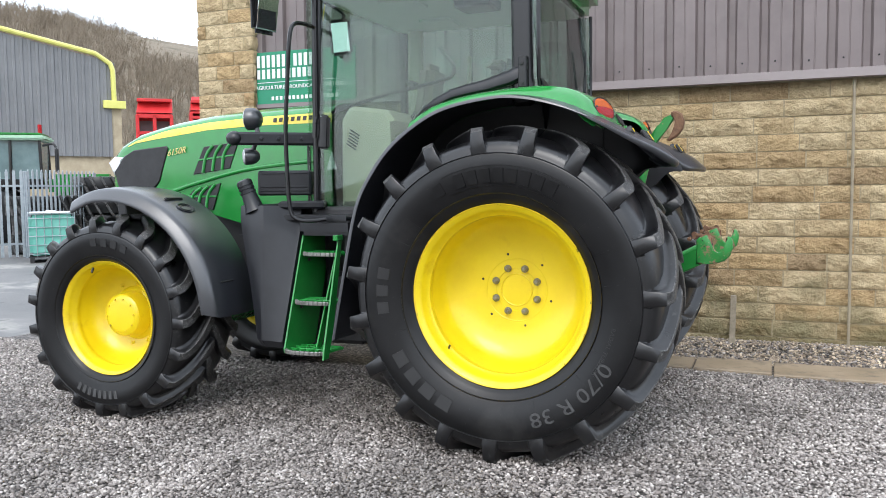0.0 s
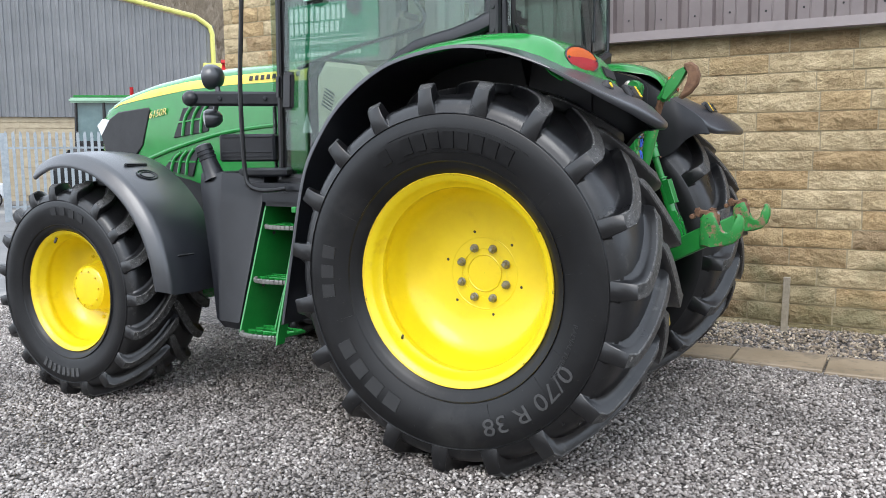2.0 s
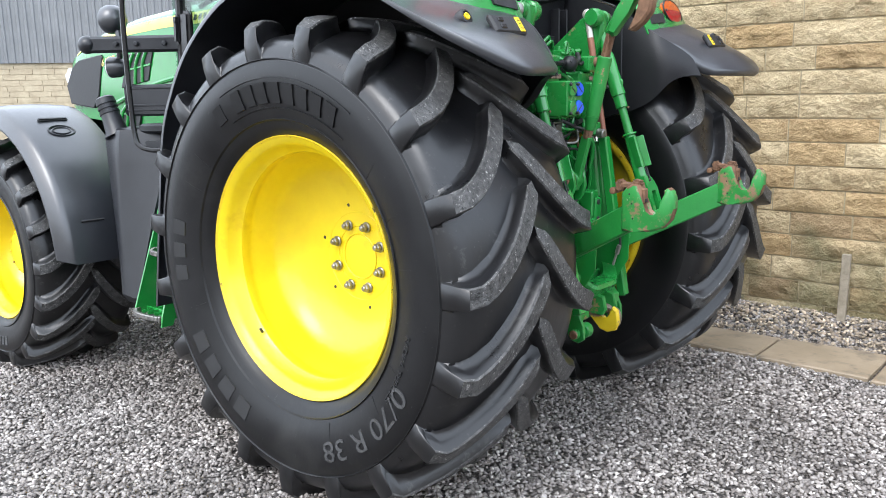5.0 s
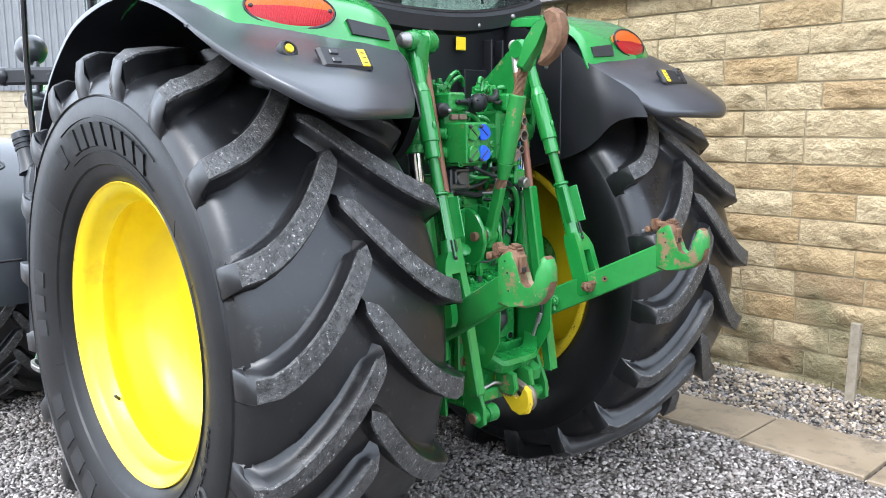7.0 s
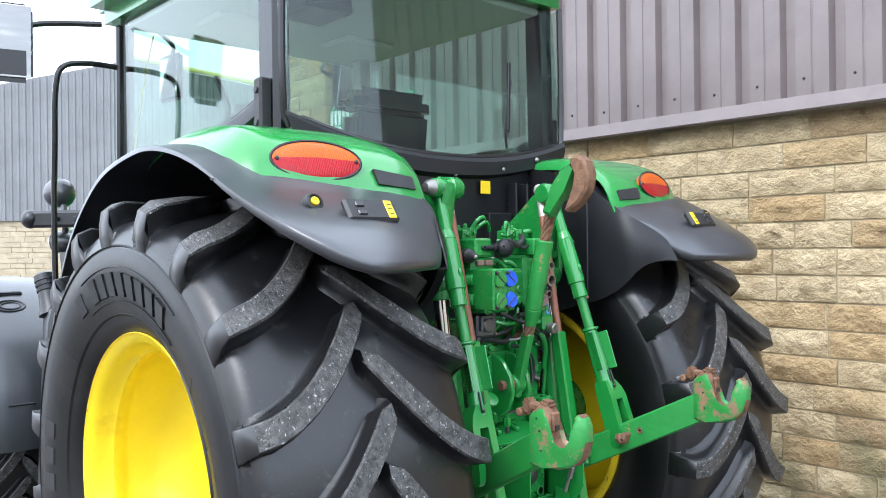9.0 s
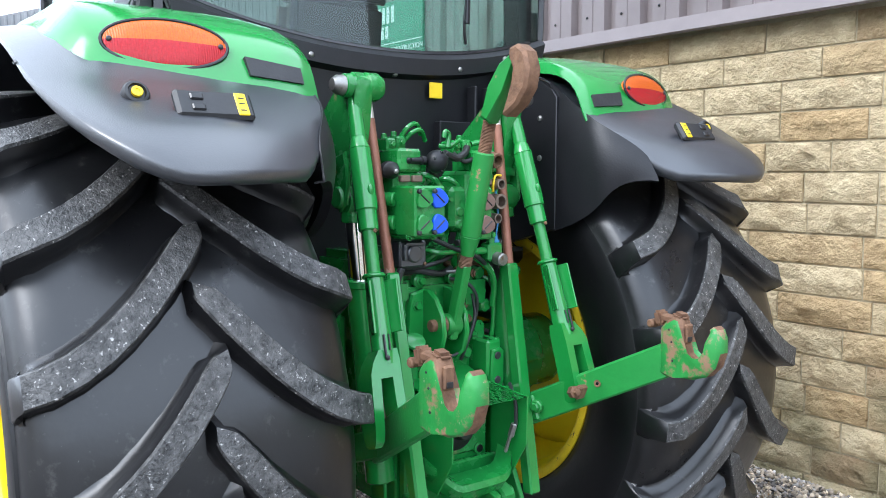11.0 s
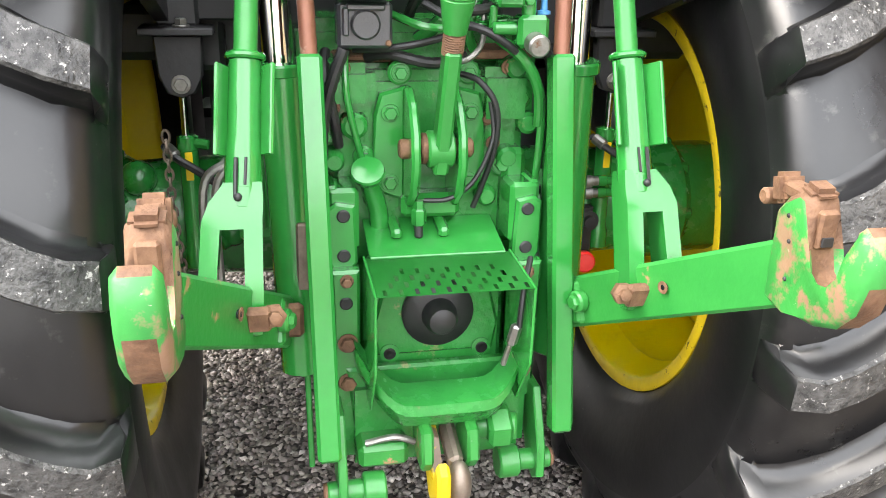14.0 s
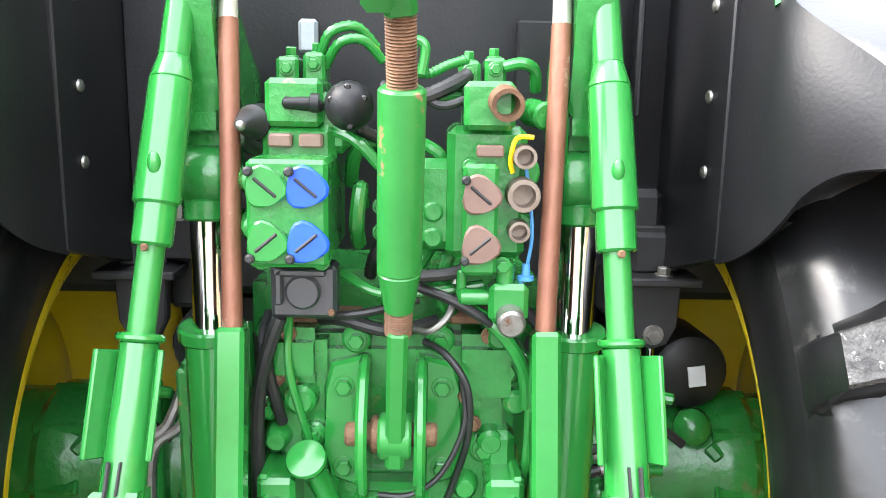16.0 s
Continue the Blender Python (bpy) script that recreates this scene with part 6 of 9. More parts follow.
part("red_cap", bm, M_RED, tractor, "red plastic cap")
bm = bmesh.new()
block(bm, (0.17, 0.43, 0.868), (0.02, 0.05, 0.16), 0.005)
turned(bm, (0.178, 0.442, 0.91), (1, 0, 0), [(0, 0.026), (0.006, 0.026), (0.007, 0.016), (0.02, 0.015), (0.021, 0.006)], 16)
part("cap_bracket", bm, M_DARK, tractor, "black bracket behind the red cap")
for z in (1.016, 0.987):
    bm = bmesh.new()
    turned(bm, (0.20, 0.375, z), (0.02, 1, 0), [(0, 0.010), (0.012, 0.012), (0.04, 0.012), (0.042, 0.015), (0.058, 0.015), (0.06, 0.012), (0.075, 0.011)], 12)
    cu = part("hose_coupler", bm, M_STEEL, tractor, "bare steel hose coupler")
    bm = bmesh.new()
    turned(bm, (0.20, 0.448, z), (0.02, 1, 0), [(0, 0.014), (0.02, 0.014), (0.022, 0.011), (0.06, 0.011)], 12)
    part("adapter", bm, M_GREEN, cu)
# cab damper with its clevis, rod, green body and tag on each side
for s in (-1, 1):
    yd = s * 0.485
    bm = bmesh.new()
    plate(bm, [(yd - 0.05, 1.345), (yd + 0.05, 1.345), (yd + 0.045, 1.26), (yd + 0.028, 1.225), (yd, 1.215), (yd - 0.028, 1.225), (yd - 0.045, 1.26)], 0.13, 0.16, 0.004, "x")
    block(bm, (0.15, yd, 1.355), (0.10, 0.15, 0.016), 0.003)
    block(bm, (0.12, yd, 1.40), (0.06, 0.09, 0.08), 0.008)
    dc = part("damper_clevis", bm, M_DARK, tractor, "black clevis of the cab damper")
    bm = bmesh.new()
    hexbolt(bm, (0.16, yd, 1.245), (1, 0, 0), 0.015, 0.012)
    part("clevis_bolt", bm, M_STEEL, dc)
    bm = bmesh.new()
    hexbolt(bm, (0.17, yd + 0.01, 1.363), (0, 0, 1), 0.013, 0.014)
    part("clevis_bolt", bm, M_STEEL, dc)
    bm = bmesh.new()
    rod(bm, (0.145, yd, 1.12), (0.145, yd, 1.22), 0.008, seg=12)
    part("damper_rod", bm, M_CHROME, dc, "bright damper rod")
    bm = bmesh.new()
    turned(bm, (0.145, yd - s * 0.003, 1.135), (0, 0, -1), [(0, 0.012), (0.004, 0.024), (0.03, 0.024), (0.034, 0.021), (0.25, 0.021), (0.26, 0.026), (0.30, 0.026)], 20)
    rod(bm, (0.15, yd, 1.12), (0.16, yd + 0.05, 1.115), 0.012, seg=10)
    dm = part("damper", bm, M_GREEN, tractor, "green damper body beside the axle")
    bm = bmesh.new()
    block(bm, (0.168, yd - s * 0.004, 1.07), (0.004, 0.016, 0.062), 0.001)
    part("tag", bm, M_YPLAST, dm, "yellow tag")
    bm = bmesh.new()
    tube(bm, [(0.16, yd - 0.045, 1.115), (0.19, yd - 0.02, 1.095), (0.20, yd + 0.02, 1.07), (0.20, yd + 0.06, 1.04)], 0.009, 8)
    part("damper_hose", bm, M_HOSE, dm)
    bm = bmesh.new()
    rod(bm, (0.162, yd - 0.04, 1.113), (0.188, yd - 0.02, 1.097), 0.013, seg=10)
    part("hose_ferrule", bm, M_STEEL, dm)

# ---------------------------------------------------------------- three-point linkage
def along(p0, p1, f):
    return Vector(p0).lerp(Vector(p1), f)


for s in (-1, 1):
    # lift arm
    bm = bmesh.new()
    plate(bm, [(0.0, 1.60), (0.02, 1.69), (0.2, 1.765), (0.33, 1.885), (0.40, 1.93), (0.445, 1.905), (0.448, 1.86), (0.425, 1.78), (0.405, 1.70), (0.40, 1.655), (0.32, 1.65), (0.2, 1.59)],
          s * 0.266, s * 0.325, 0.012)
    block(bm, (0.372, s * 0.295, 1.645), (0.075, 0.098, 0.075), 0.024, seg=2)
    turned(bm, (0.41, s * 0.225, 1.888), (0, s, 0), [(0, 0.034), (0.015, 0.042), (0.05, 0.042), (0.055, 0.034), (0.10, 0.03), (0.105, 0.036), (0.122, 0.034), (0.13, 0.02)], 24)
    la = part("lift_arm", bm, M_IRON, tractor, "green forged lift arm")
    for ya, yb in ((0.246, 0.264), (0.326, 0.344)):
        bm = bmesh.new()
        plate(bm, [(0.33, 1.68), (0.40, 1.70), (0.415, 1.66), (0.422, 1.60), (0.41, 1.545), (0.38, 1.525), (0.345, 1.535), (0.325, 1.58)], s * ya, s * yb, 0.006)
        part("fork_cheek", bm, M_IRON, la)
    bm = bmesh.new()
    turned(bm, (0.372, s * 0.24, 1.565), (0, s, 0), [(0, 0.03), (0.006, 0.034), (0.108, 0.034), (0.114, 0.03)], 24)
    part("fork_pin", bm, M_IRON, la)
    bm = bmesh.new()
    turned(bm, (0.41, s * 0.345, 1.888), (0, s, 0), [(0, 0.03), (0.025, 0.028), (0.04, 0.018), (0.043, 0.006)], 18)
    part("arm_pin", bm, M_STEEL, la, "bare steel pin end")
    # lift cylinder
    bm = bmesh.new()
    rod(bm, (0.40, s * 0.286, 1.315), (0.47, s * 0.262, 0.72), 0.046, seg=24)
    rod(bm, (0.397, s * 0.289, 1.30), (0.399, s * 0.289, 1.325), 0.054, seg=24)
    lc = part("lift_cylinder", bm, M_GREEN, tractor, "green hydraulic lift cylinder")
    bm = bmesh.new()
    rod(bm, (0.40, s * 0.289, 1.30), (0.372, s * 0.295, 1.55), 0.030, seg=24)
    part("piston_rod", bm, M_CHROME, lc, "polished chrome piston rod")
    bm = bmesh.new()
    rod(bm, (0.379, s * 0.294, 1.49), (0.377, s * 0.294, 1.525), 0.04, seg=20)
    turned(bm, (0.376, s * 0.257, 1.56), (0, s, 0), [(0, 0.035), (0.003, 0.044), (0.012, 0.049), (0.064, 0.049), (0.073, 0.044), (0.076, 0.035)], 28)
    part("rod_eye", bm, M_IRON, lc)

    # lift rod
    A, B = Vector((0.395, s * 0.308, 1.888)), Vector((0.69, s * 0.356 - 0.016, 0.957))
    bm = bmesh.new()
    turned(bm, A + Vector((-0.0, -s * 0.03, 0)), (0, s, 0), [(0, 0.03), (0.01, 0.036), (0.05, 0.036), (0.06, 0.03)], 20)
    rod(bm, along(A, B, 0.02), along(A, B, 0.165), 0.021, 0.023, seg=20)
    rod(bm, along(A, B, 0.155), along(A, B, 0.20), 0.022, 0.031, seg=24)
    rod(bm, along(A, B, 0.195), along(A, B, 0.385), 0.0315, 0.034, seg=24)
    rod(bm, along(A, B, 0.38), along(A, B, 0.445), 0.029, seg=24)
    ball(bm, along(A, B, 0.32) + Vector((0.033, 0, 0)), 0.012, (0.7, 0.8, 1.5))
    lr = part("lift_rod", bm, M_GREEN, tractor, "green adjustable lift rod")
    bm = bmesh.new()
    rod(bm, along(A, B, 0.44), along(A, B, 0.60), 0.0195, seg=18)
    part("inner_rod", bm, M_WORN, lr, "scuffed green inner rod")
    bm = bmesh.new()
    rod(bm, along(A, B, 0.57), along(A, B, 0.582), 0.034, seg=20)
    rod(bm, along(A, B, 0.58), along(A, B, 0.82), 0.027, 0.032, seg=20)
    for sx in (-1, 1):
        beam(bm, along(A, B, 0.585) + Vector((0.025, sx * 0.036, 0)), along(A, B, 0.735) + Vector((0.025, sx * 0.036, 0)), 0.008, 0.045, 0.002, up=(1, 0.4 * sx, 0))
    part("adjuster_sleeve", bm, M_GREEN, lr)
    bm = bmesh.new()
    rod(bm, along(A, B, 0.735) + Vector((0.034, s * 0.012, 0)), along(A, B, 0.80) + Vector((0.036, s * 0.012, 0)), 0.0035, seg=6)
    ball(bm, along(A, B, 0.80) + Vector((0.036, s * 0.008, 0)), 0.007)
    rod(bm, along(A, B, 0.735) + Vector((0.034, -s * 0.004, 0)), along(A, B, 0.78) + Vector((0.036, -s * 0.003, 0)), 0.0025, seg=6)
    part("adjuster_pin", bm, M_DARK, lr)
    bm = bmesh.new()
    rod(bm, along(A, B, 0.44) + Vector((0.03, 0, 0)), along(A, B, 0.44) + Vector((0.036, 0, 0)), 0.006, seg=8)
    part("roll_pin", bm, M_RUST, lr)
    # fork over the lower link
    bm = bmesh.new()
    rod(bm, along(A, B, 0.79), along(A, B, 0.83), 0.032, 0.033, seg=16)
    ft = along(A, B, 0.85)
    dn = (B - A).normalized()
    fx = Vector((0, 1, 0)).cross(dn).normalized()
    if fx.x < 0:
        fx = -fx
    prev = None
    for dist, hy, th in ((-0.062, 0.03, 0.027), (-0.03, 0.043, 0.031), (0.0, 0.048, 0.033), (0.014, 0.0485, 0.033)):
        o = ft + dn * dist + Vector((0, s * 0.016 * min(1.0, (dist + 0.062) / 0.05), 0))
        v = [bm.verts.new(o + Vector((0, a_ * hy, 0)) + fx * (b_ * th)) for a_, b_ in ((-1, -1), (1, -1), (1, 1), (-1, 1))]
        if prev:
            skin(bm, prev, v)
        else:
            bm.faces.new(v)
        prev = v
    bm.faces.new(prev[::-1])
    for sx in (-1, 1):
        prev = None
        for dist, yc, hw, th in ((0.012, 0.0335, 0.0148, 0.0328), (0.08, 0.036, 0.0145, 0.033), (0.15, 0.039, 0.0145, 0.033), (0.178, 0.040, 0.0135, 0.027), (0.19, 0.040, 0.011, 0.016)):
            o = ft + dn * dist + Vector((0, sx * yc + s * 0.016, 0))
            v = [bm.verts.new(o + Vector((0, a_ * hw, 0)) + fx * (b_ * th)) for a_, b_ in ((-1, -1), (1, -1), (1, 1), (-1, 1))]
            if prev:
                skin(bm, prev, v)
            else:
                bm.faces.new(v)
            prev = v
        bm.faces.new(prev[::-1])
    fk = part("lift_fork", bm, M_GREEN, lr, "green forked end", angle=30)
    bm = bmesh.new()
    bp = B + Vector((0.0, -s * 0.04, 0.0))
    block(bm, bp + Vector((0.045, s * 0.012, 0.0)), (0.02, 0.04, 0.046), 0.005, (0, 18, 0))
    turned(bm, bp + Vector((0.03, -s * 0.012, 0.0)), (1, -s * 0.1, 0.2), [(0, 0.02), (0.016, 0.02), (0.02, 0.012), (0.03, 0.011), (0.032, 0.004)], 6)
    part("fork_bolt", bm, M_RUST, fk, "rusty bolt")

    # lower link with its quick hook
    P0, P1, P2 = Vector((0.02, s * 0.25 - 0.01, 0.66)), Vector((0.55, s * 0.298 - 0.018, 0.868)), Vector((0.99, s * 0.440 - 0.018, 1.095))
    bm = bmesh.new()
    beam(bm, P0, P1 + (P1 - P0) * 0.06, 0.04, 0.085, 0.006)
    beam(bm, P1 - (P2 - P1) * 0.12, P2, 0.032, 0.10, 0.006, h2=0.10)
    ll = part("lower_link", bm, M_WORN, tractor, "scratched green lower link arm")
    bm = bmesh.new()
    dl = (P2 - P1).normalized()
    nl = Vector((dl.y, -dl.x, 0)).normalized() * (1 if s > 0 else -1)
    hole = Vector((0.779, s * 0.366 - 0.018, 0.990))
    nrm = Vector((dl.y, -dl.x, 0)).normalized()
    if nrm.x < 0:
        nrm = -nrm
    turned(bm, hole + nrm * 0.0158, nrm, [(0, 0.0115), (0.0008, 0.011), (0.0006, 0.0075), (-0.004, 0.007)], 18)
    lh = part("link_hole", bm, M_RUST, ll, "rusty rim of a through hole")
    # black disc on the link's face, for the dark inside the hole
    bm = bmesh.new()
    rod(bm, hole, hole + nrm * 0.0162, 0.0075, seg=14)
    part("hole_core", bm, M_BLACK, ll)
    bm = bmesh.new()
    st = Vector((0.585, s * 0.292 - 0.018, 0.885))
    rod(bm, st, st + nrm * 0.03, 0.015, seg=6)
    rod(bm, st, st + nrm * 0.021, 0.022, seg=16)
    part("stub_bolt", bm, M_WORN, ll)
    bm = bmesh.new()
    block(bm, along(P0, P1, 0.93) + nrm * 0.025, (0.02, 0.05, 0.07), 0.008)
    part("rusty_clip", bm, M_RUST, ll)
    hook = [(0.965, 1.047), (1.02, 1.045), (1.08, 1.05), (1.125, 1.066), (1.155, 1.098), (1.168, 1.14), (1.167, 1.18), (1.156, 1.205), (1.143, 1.213), (1.131, 1.203),
            (1.132, 1.165), (1.124, 1.13), (1.105, 1.108), (1.08, 1.105), (1.058, 1.12), (1.047, 1.15), (1.045, 1.20), (1.035, 1.222), (1.015, 1.226), (0.985, 1.208), (0.965, 1.185)]
    bm = bmesh.new()
    plate(bm, hook, s * 0.44 - 0.0445, s * 0.44 + 0.0085, 0.009)
    bmesh.ops.recalc_face_normals(bm, faces=bm.faces)
    for f in bm.faces:
        c = f.calc_center_median()
        if abs(f.normal.y) < 0.5 and (1.03 < c.x < 1.15 and c.z > 1.09 or c.x > 1.09 and c.z < 1.14) or c.z > 1.207:
            f.material_index = 1
    hk = part("link_hook", bm, [M_HOOK, M_RUST], ll, "chipped green quick hook with a rusty throat", angle=50)
    bm = bmesh.new()
    block(bm, (1.047, s * 0.44 - 0.018, 1.178), (0.014, 0.03, 0.056), 0.004, (0, 3, 0))
    block(bm, (1.022, s * 0.44 - 0.018, 1.226), (0.04, 0.042, 0.02), 0.008, (0, 12, 0), seg=2)
    part("latch_slide", bm, M_RUST, hk, "rusty latch slide")
    # thin dark chip laid on the slide as the shade in its slot
    bm = bmesh.new()
    block(bm, (1.0545, s * 0.44 - 0.018, 1.162), (0.004, 0.018, 0.014), 0.001)
    part("latch_slot", bm, M_DARK, hk)
    bm = bmesh.new()
    block(bm, (0.952, s * 0.44 - 0.018, 1.212), (0.03, 0.04, 0.046), 0.007, (0, -14, 0), seg=2)
    beam(bm, (0.955, s * 0.44 - 0.018, 1.215), (1.01, s * 0.44 - 0.018, 1.212), 0.03, 0.022, 0.005)
    rod(bm, (0.925, s * 0.44 - 0.04, 1.192), (0.925, s * 0.44 + 0.004, 1.192), 0.013, seg=12)
    part("hook_latch", bm, M_RUST, hk, "rusty latch lever")
    for x, z in ((1.0, 1.185), (1.01, 1.15), (1.015, 1.095)):
        bm = bmesh.new()
        rod(bm, (x, s * 0.44 - 0.047, z), (x, s * 0.44 + 0.011, z), 0.0035, seg=8)
        part("hook_pin", bm, M_DARK, hk)

    # pick-up hitch rods: square tube with a rusty rod
    T0 = Vector((0.483, s * 0.234 - 0.003, 1.345))
    T1 = Vector((0.640, -0.230, 0.615)) if s < 0 else Vector((0.592, 0.245, 0.60))
    bm = bmesh.new()
    beam(bm, T0, T1, 0.044, 0.045, 0.006, up=(1, 0, 0))
    pr = part("hitch_rod_tube", bm, M_GREEN, tractor, "green square hitch lift tube")
    bm = bmesh.new()
    T2 = Vector((0.395, s * 0.25, 1.80))
    rod(bm, T0 - (T2 - T0) * 0.05, T2, 0.0155, seg=16)
    part("rusty_rod", bm, M_RUSTROD, pr, "rusty round lift rod")
    bm = bmesh.new()
    T3 = Vector((0.375, s * 0.252, 1.905))
    rod(bm, T2 - (T3 - T2) * 0.1, T3, 0.0145, seg=16)
    ball(bm, T3, 0.024, (1, 0.8, 1))
    part("rod_end", bm, mat("bright_rod_end", (0.5, 0.47, 0.42), (0.66, 0.63, 0.58), 40, 0.35, metal=0.5, bump=0.2), pr, "pale bare rod end")

bm = bmesh.new()
beam(bm, (0.45, -0.262, 1.0), (0.484, -0.256, 0.505), 0.012, 0.04, 0.003, up=(1, 0, 0))
part("stay_bar", bm, M_GREEN, tractor, "thin green stay bar")

# top link
bm = bmesh.new()
beam(bm, (0.462, 0.006, 1.12), (0.524, 0.012, 1.36), 0.03, 0.045, 0.006, up=(1, 0, 0))
turned(bm, (0.462, -0.02, 1.165), (0, 1, 0), [(0, 0.032), (0.004, 0.036), (0.048, 0.036), (0.052, 0.032)], 20)
tl = part("top_link", bm, M_WORN, tractor, "green top link turnbuckle")
bm = bmesh.new()
rod(bm, (0.534, 0.013, 1.385), (0.549, 0.0139, 1.45), 0.021, 0.031, seg=28)
rod(bm, (0.548, 0.0138, 1.447), (0.606, 0.018, 1.70), 0.0315, seg=28)
part("turnbuckle", bm, M_WORN, tl, "scuffed green turnbuckle tube")
for a, b in (((0.522, 0.012, 1.35), (0.537, 0.013, 1.395)), ((0.605, 0.018, 1.695), (0.635, 0.016, 1.80))):
    bm = bmesh.new()
    a, b = Vector(a), Vector(b)
    n = int((b - a).length / 0.0021)
    dd, aa, bb = axes(b - a)
    rs = [ring(bm, a.lerp(b, i / n), aa, bb, 0.0195 + (0.0012 if i % 2 else -0.001), 14) for i in range(n + 1)]
    for u, v in zip(rs, rs[1:]):
        skin(bm, u, v)
    part("thread", bm, M_RUST, tl, "rusty screw thread", angle=20)
bm = bmesh.new()
beam(bm, (0.628, 0.017, 1.79), (0.70, 0.004, 1.895), 0.042, 0.05, 0.008, up=(1, 0, 0))
part("end_clevis", bm, M_WORN, tl)
bm = bmesh.new()
plate(bm, [(0.635, 1.80), (0.672, 1.785), (0.735, 1.87), (0.785, 1.945), (0.765, 1.968), (0.715, 1.945), (0.675, 1.885)], -0.03, 0.012, 0.008)
part("hook_stem", bm, M_WORN, tl, "scuffed green hook stem")
bm = bmesh.new()
plate(bm, [(0.765, 1.982), (0.797, 1.99), (0.83, 1.968), (0.846, 1.92), (0.835, 1.868), (0.8, 1.825), (0.752, 1.795), (0.735, 1.803), (0.765, 1.845), (0.79, 1.885), (0.797, 1.925), (0.785, 1.952), (0.76, 1.955)], -0.036, 0.02, 0.009)
part("top_hook", bm, M_RUST, tl, "rusty top hook claw")

# top link bracket
bm = bmesh.new()
block(bm, (0.40, 0, 1.04), (0.05, 0.12, 0.05), 0.01)
br = part("top_link_bracket", bm, M_GREEN, tractor, "green bracket with cheek plates for the top link")
for s in (-1, 1):
    bm = bmesh.new()
    plate(bm, [(0.38, 1.06), (0.44, 1.045), (0.485, 1.08), (0.505, 1.14), (0.495, 1.2), (0.46, 1.25), (0.42, 1.275), (0.38, 1.275)], s * 0.036, s * 0.054, 0.005)
    plate(bm, [(s * 0.05, 1.045), (s * 0.105, 1.065), (s * 0.112, 1.12), (s * 0.112, 1.22), (s * 0.10, 1.262), (s * 0.05, 1.275)], 0.375, 0.402, 0.006, "x")
    part("cheek_plate", bm, M_GREEN, br)
for s in (-1, 1):
    for z in (1.224, 1.085):
        bm = bmesh.new()
        hexbolt(bm, (0.40, s * 0.08, z), (1, 0, 0), 0.0135, 0.012)
        part("bracket_bolt", bm, M_GREEN, br)
bm = bmesh.new()
rod(bm, (0.458, -0.072, 1.166), (0.458, 0.072, 1.166), 0.019, seg=18)
rod(bm, (0.458, -0.032, 1.166), (0.458, 0.032, 1.166), 0.03, seg=18)
part("link_pin", bm, M_RUST, br, "rusty cross pin")

# ---------------------------------------------------------------- spool valves and couplings
def cap(parent, y, z, x, material, tilt):
    bm = bmesh.new()
    pts = []
    for k in range(18):
        t = 2 * math.pi * k / 18
        rr = 0.0285 * (1 + 0.13 * math.cos(3 * t + 0.5))
        pts.append((y + rr * math.cos(t), z + rr * math.sin(t)))
    plate(bm, pts, x, x + 0.012, 0.003, "x")
    c = part("dust_cap", bm, material, parent)
    bm = bmesh.new()
    block(bm, (x + 0.012, y, z), (0.004, 0.04, 0.005), 0.002, (tilt, 0, 0))
    rod(bm, (x + 0.006, y - 0.022, z + (0.022 if tilt < 0 else -0.022)), (x + 0.02, y - 0.022, z + (0.022 if tilt < 0 else -0.022)), 0.007, seg=8)
    part("cap_lever", bm, M_DARK, c)


SEAT["tractor"] = Matrix.Translation((0.036, 0.0, 0.012))
bm = bmesh.new()
block(bm, (0.47, -0.1405, 1.54), (0.13, 0.112, 0.150), 0.006)
block(bm, (0.36, -0.14, 1.56), (0.14, 0.11, 0.2), 0.012)
v1 = part("spool_valve", bm, M_IRON, tractor, "green hydraulic spool valve block")
for nm, c_, s_, b_ in (("base_flange", (0.44, -0.14, 1.463), (0.10, 0.10, 0.014), 0.005), ("valve_head", (0.38, -0.145, 1.69), (0.12, 0.085, 0.07), 0.008), ("side_block", (0.37, -0.09, 1.66), (0.1, 0.05, 0.09), 0.012)):
    bm = bmesh.new()
    block(bm, c_, s_, b_)
    part(nm, bm, M_IRON, v1)
for z in (1.575, 1.505):
    bm = bmesh.new()
    rod(bm, (0.38, -0.235, z), (0.44, -0.2, z), 0.022, seg=14)
    part("end_plug", bm, M_IRON, v1)
cap(v1, -0.168, 1.578, 0.535, M_GREEN, -40)
cap(v1, -0.168, 1.502, 0.535, M_GREEN, 40)
cap(v1, -0.113, 1.578, 0.535, M_BLUE, -40)
cap(v1, -0.113, 1.502, 0.535, M_BLUE, 40)
bm = bmesh.new()
block(bm, (0.36, 0.14, 1.56), (0.14, 0.12, 0.2), 0.012)
block(bm, (0.43, 0.129, 1.525), (0.08, 0.052, 0.165), 0.006)
v2 = part("spool_valve", bm, M_IRON, tractor, "green hydraulic spool valve block")
for nm, c_, s_, b_ in (("valve_head", (0.40, 0.14, 1.69), (0.12, 0.075, 0.07), 0.008), ("side_block", (0.37, 0.06, 1.54), (0.10, 0.07, 0.14), 0.015)):
    bm = bmesh.new()
    block(bm, c_, s_, b_)
    part(nm, bm, M_IRON, v2)
for p0_, p1_, r_ in (((0.40, 0.06, 1.53), (0.425, 0.06, 1.53), 0.016), ((0.40, 0.06, 1.49), (0.425, 0.06, 1.49), 0.016), ((0.35, 0.21, 1.68), (0.40, 0.23, 1.675), 0.022)):
    bm = bmesh.new()
    rod(bm, p0_, p1_, r_, seg=16)
    part("end_plug", bm, M_IRON, v2)
cap(v2, 0.129, 1.563, 0.468, M_BROWN, -40)
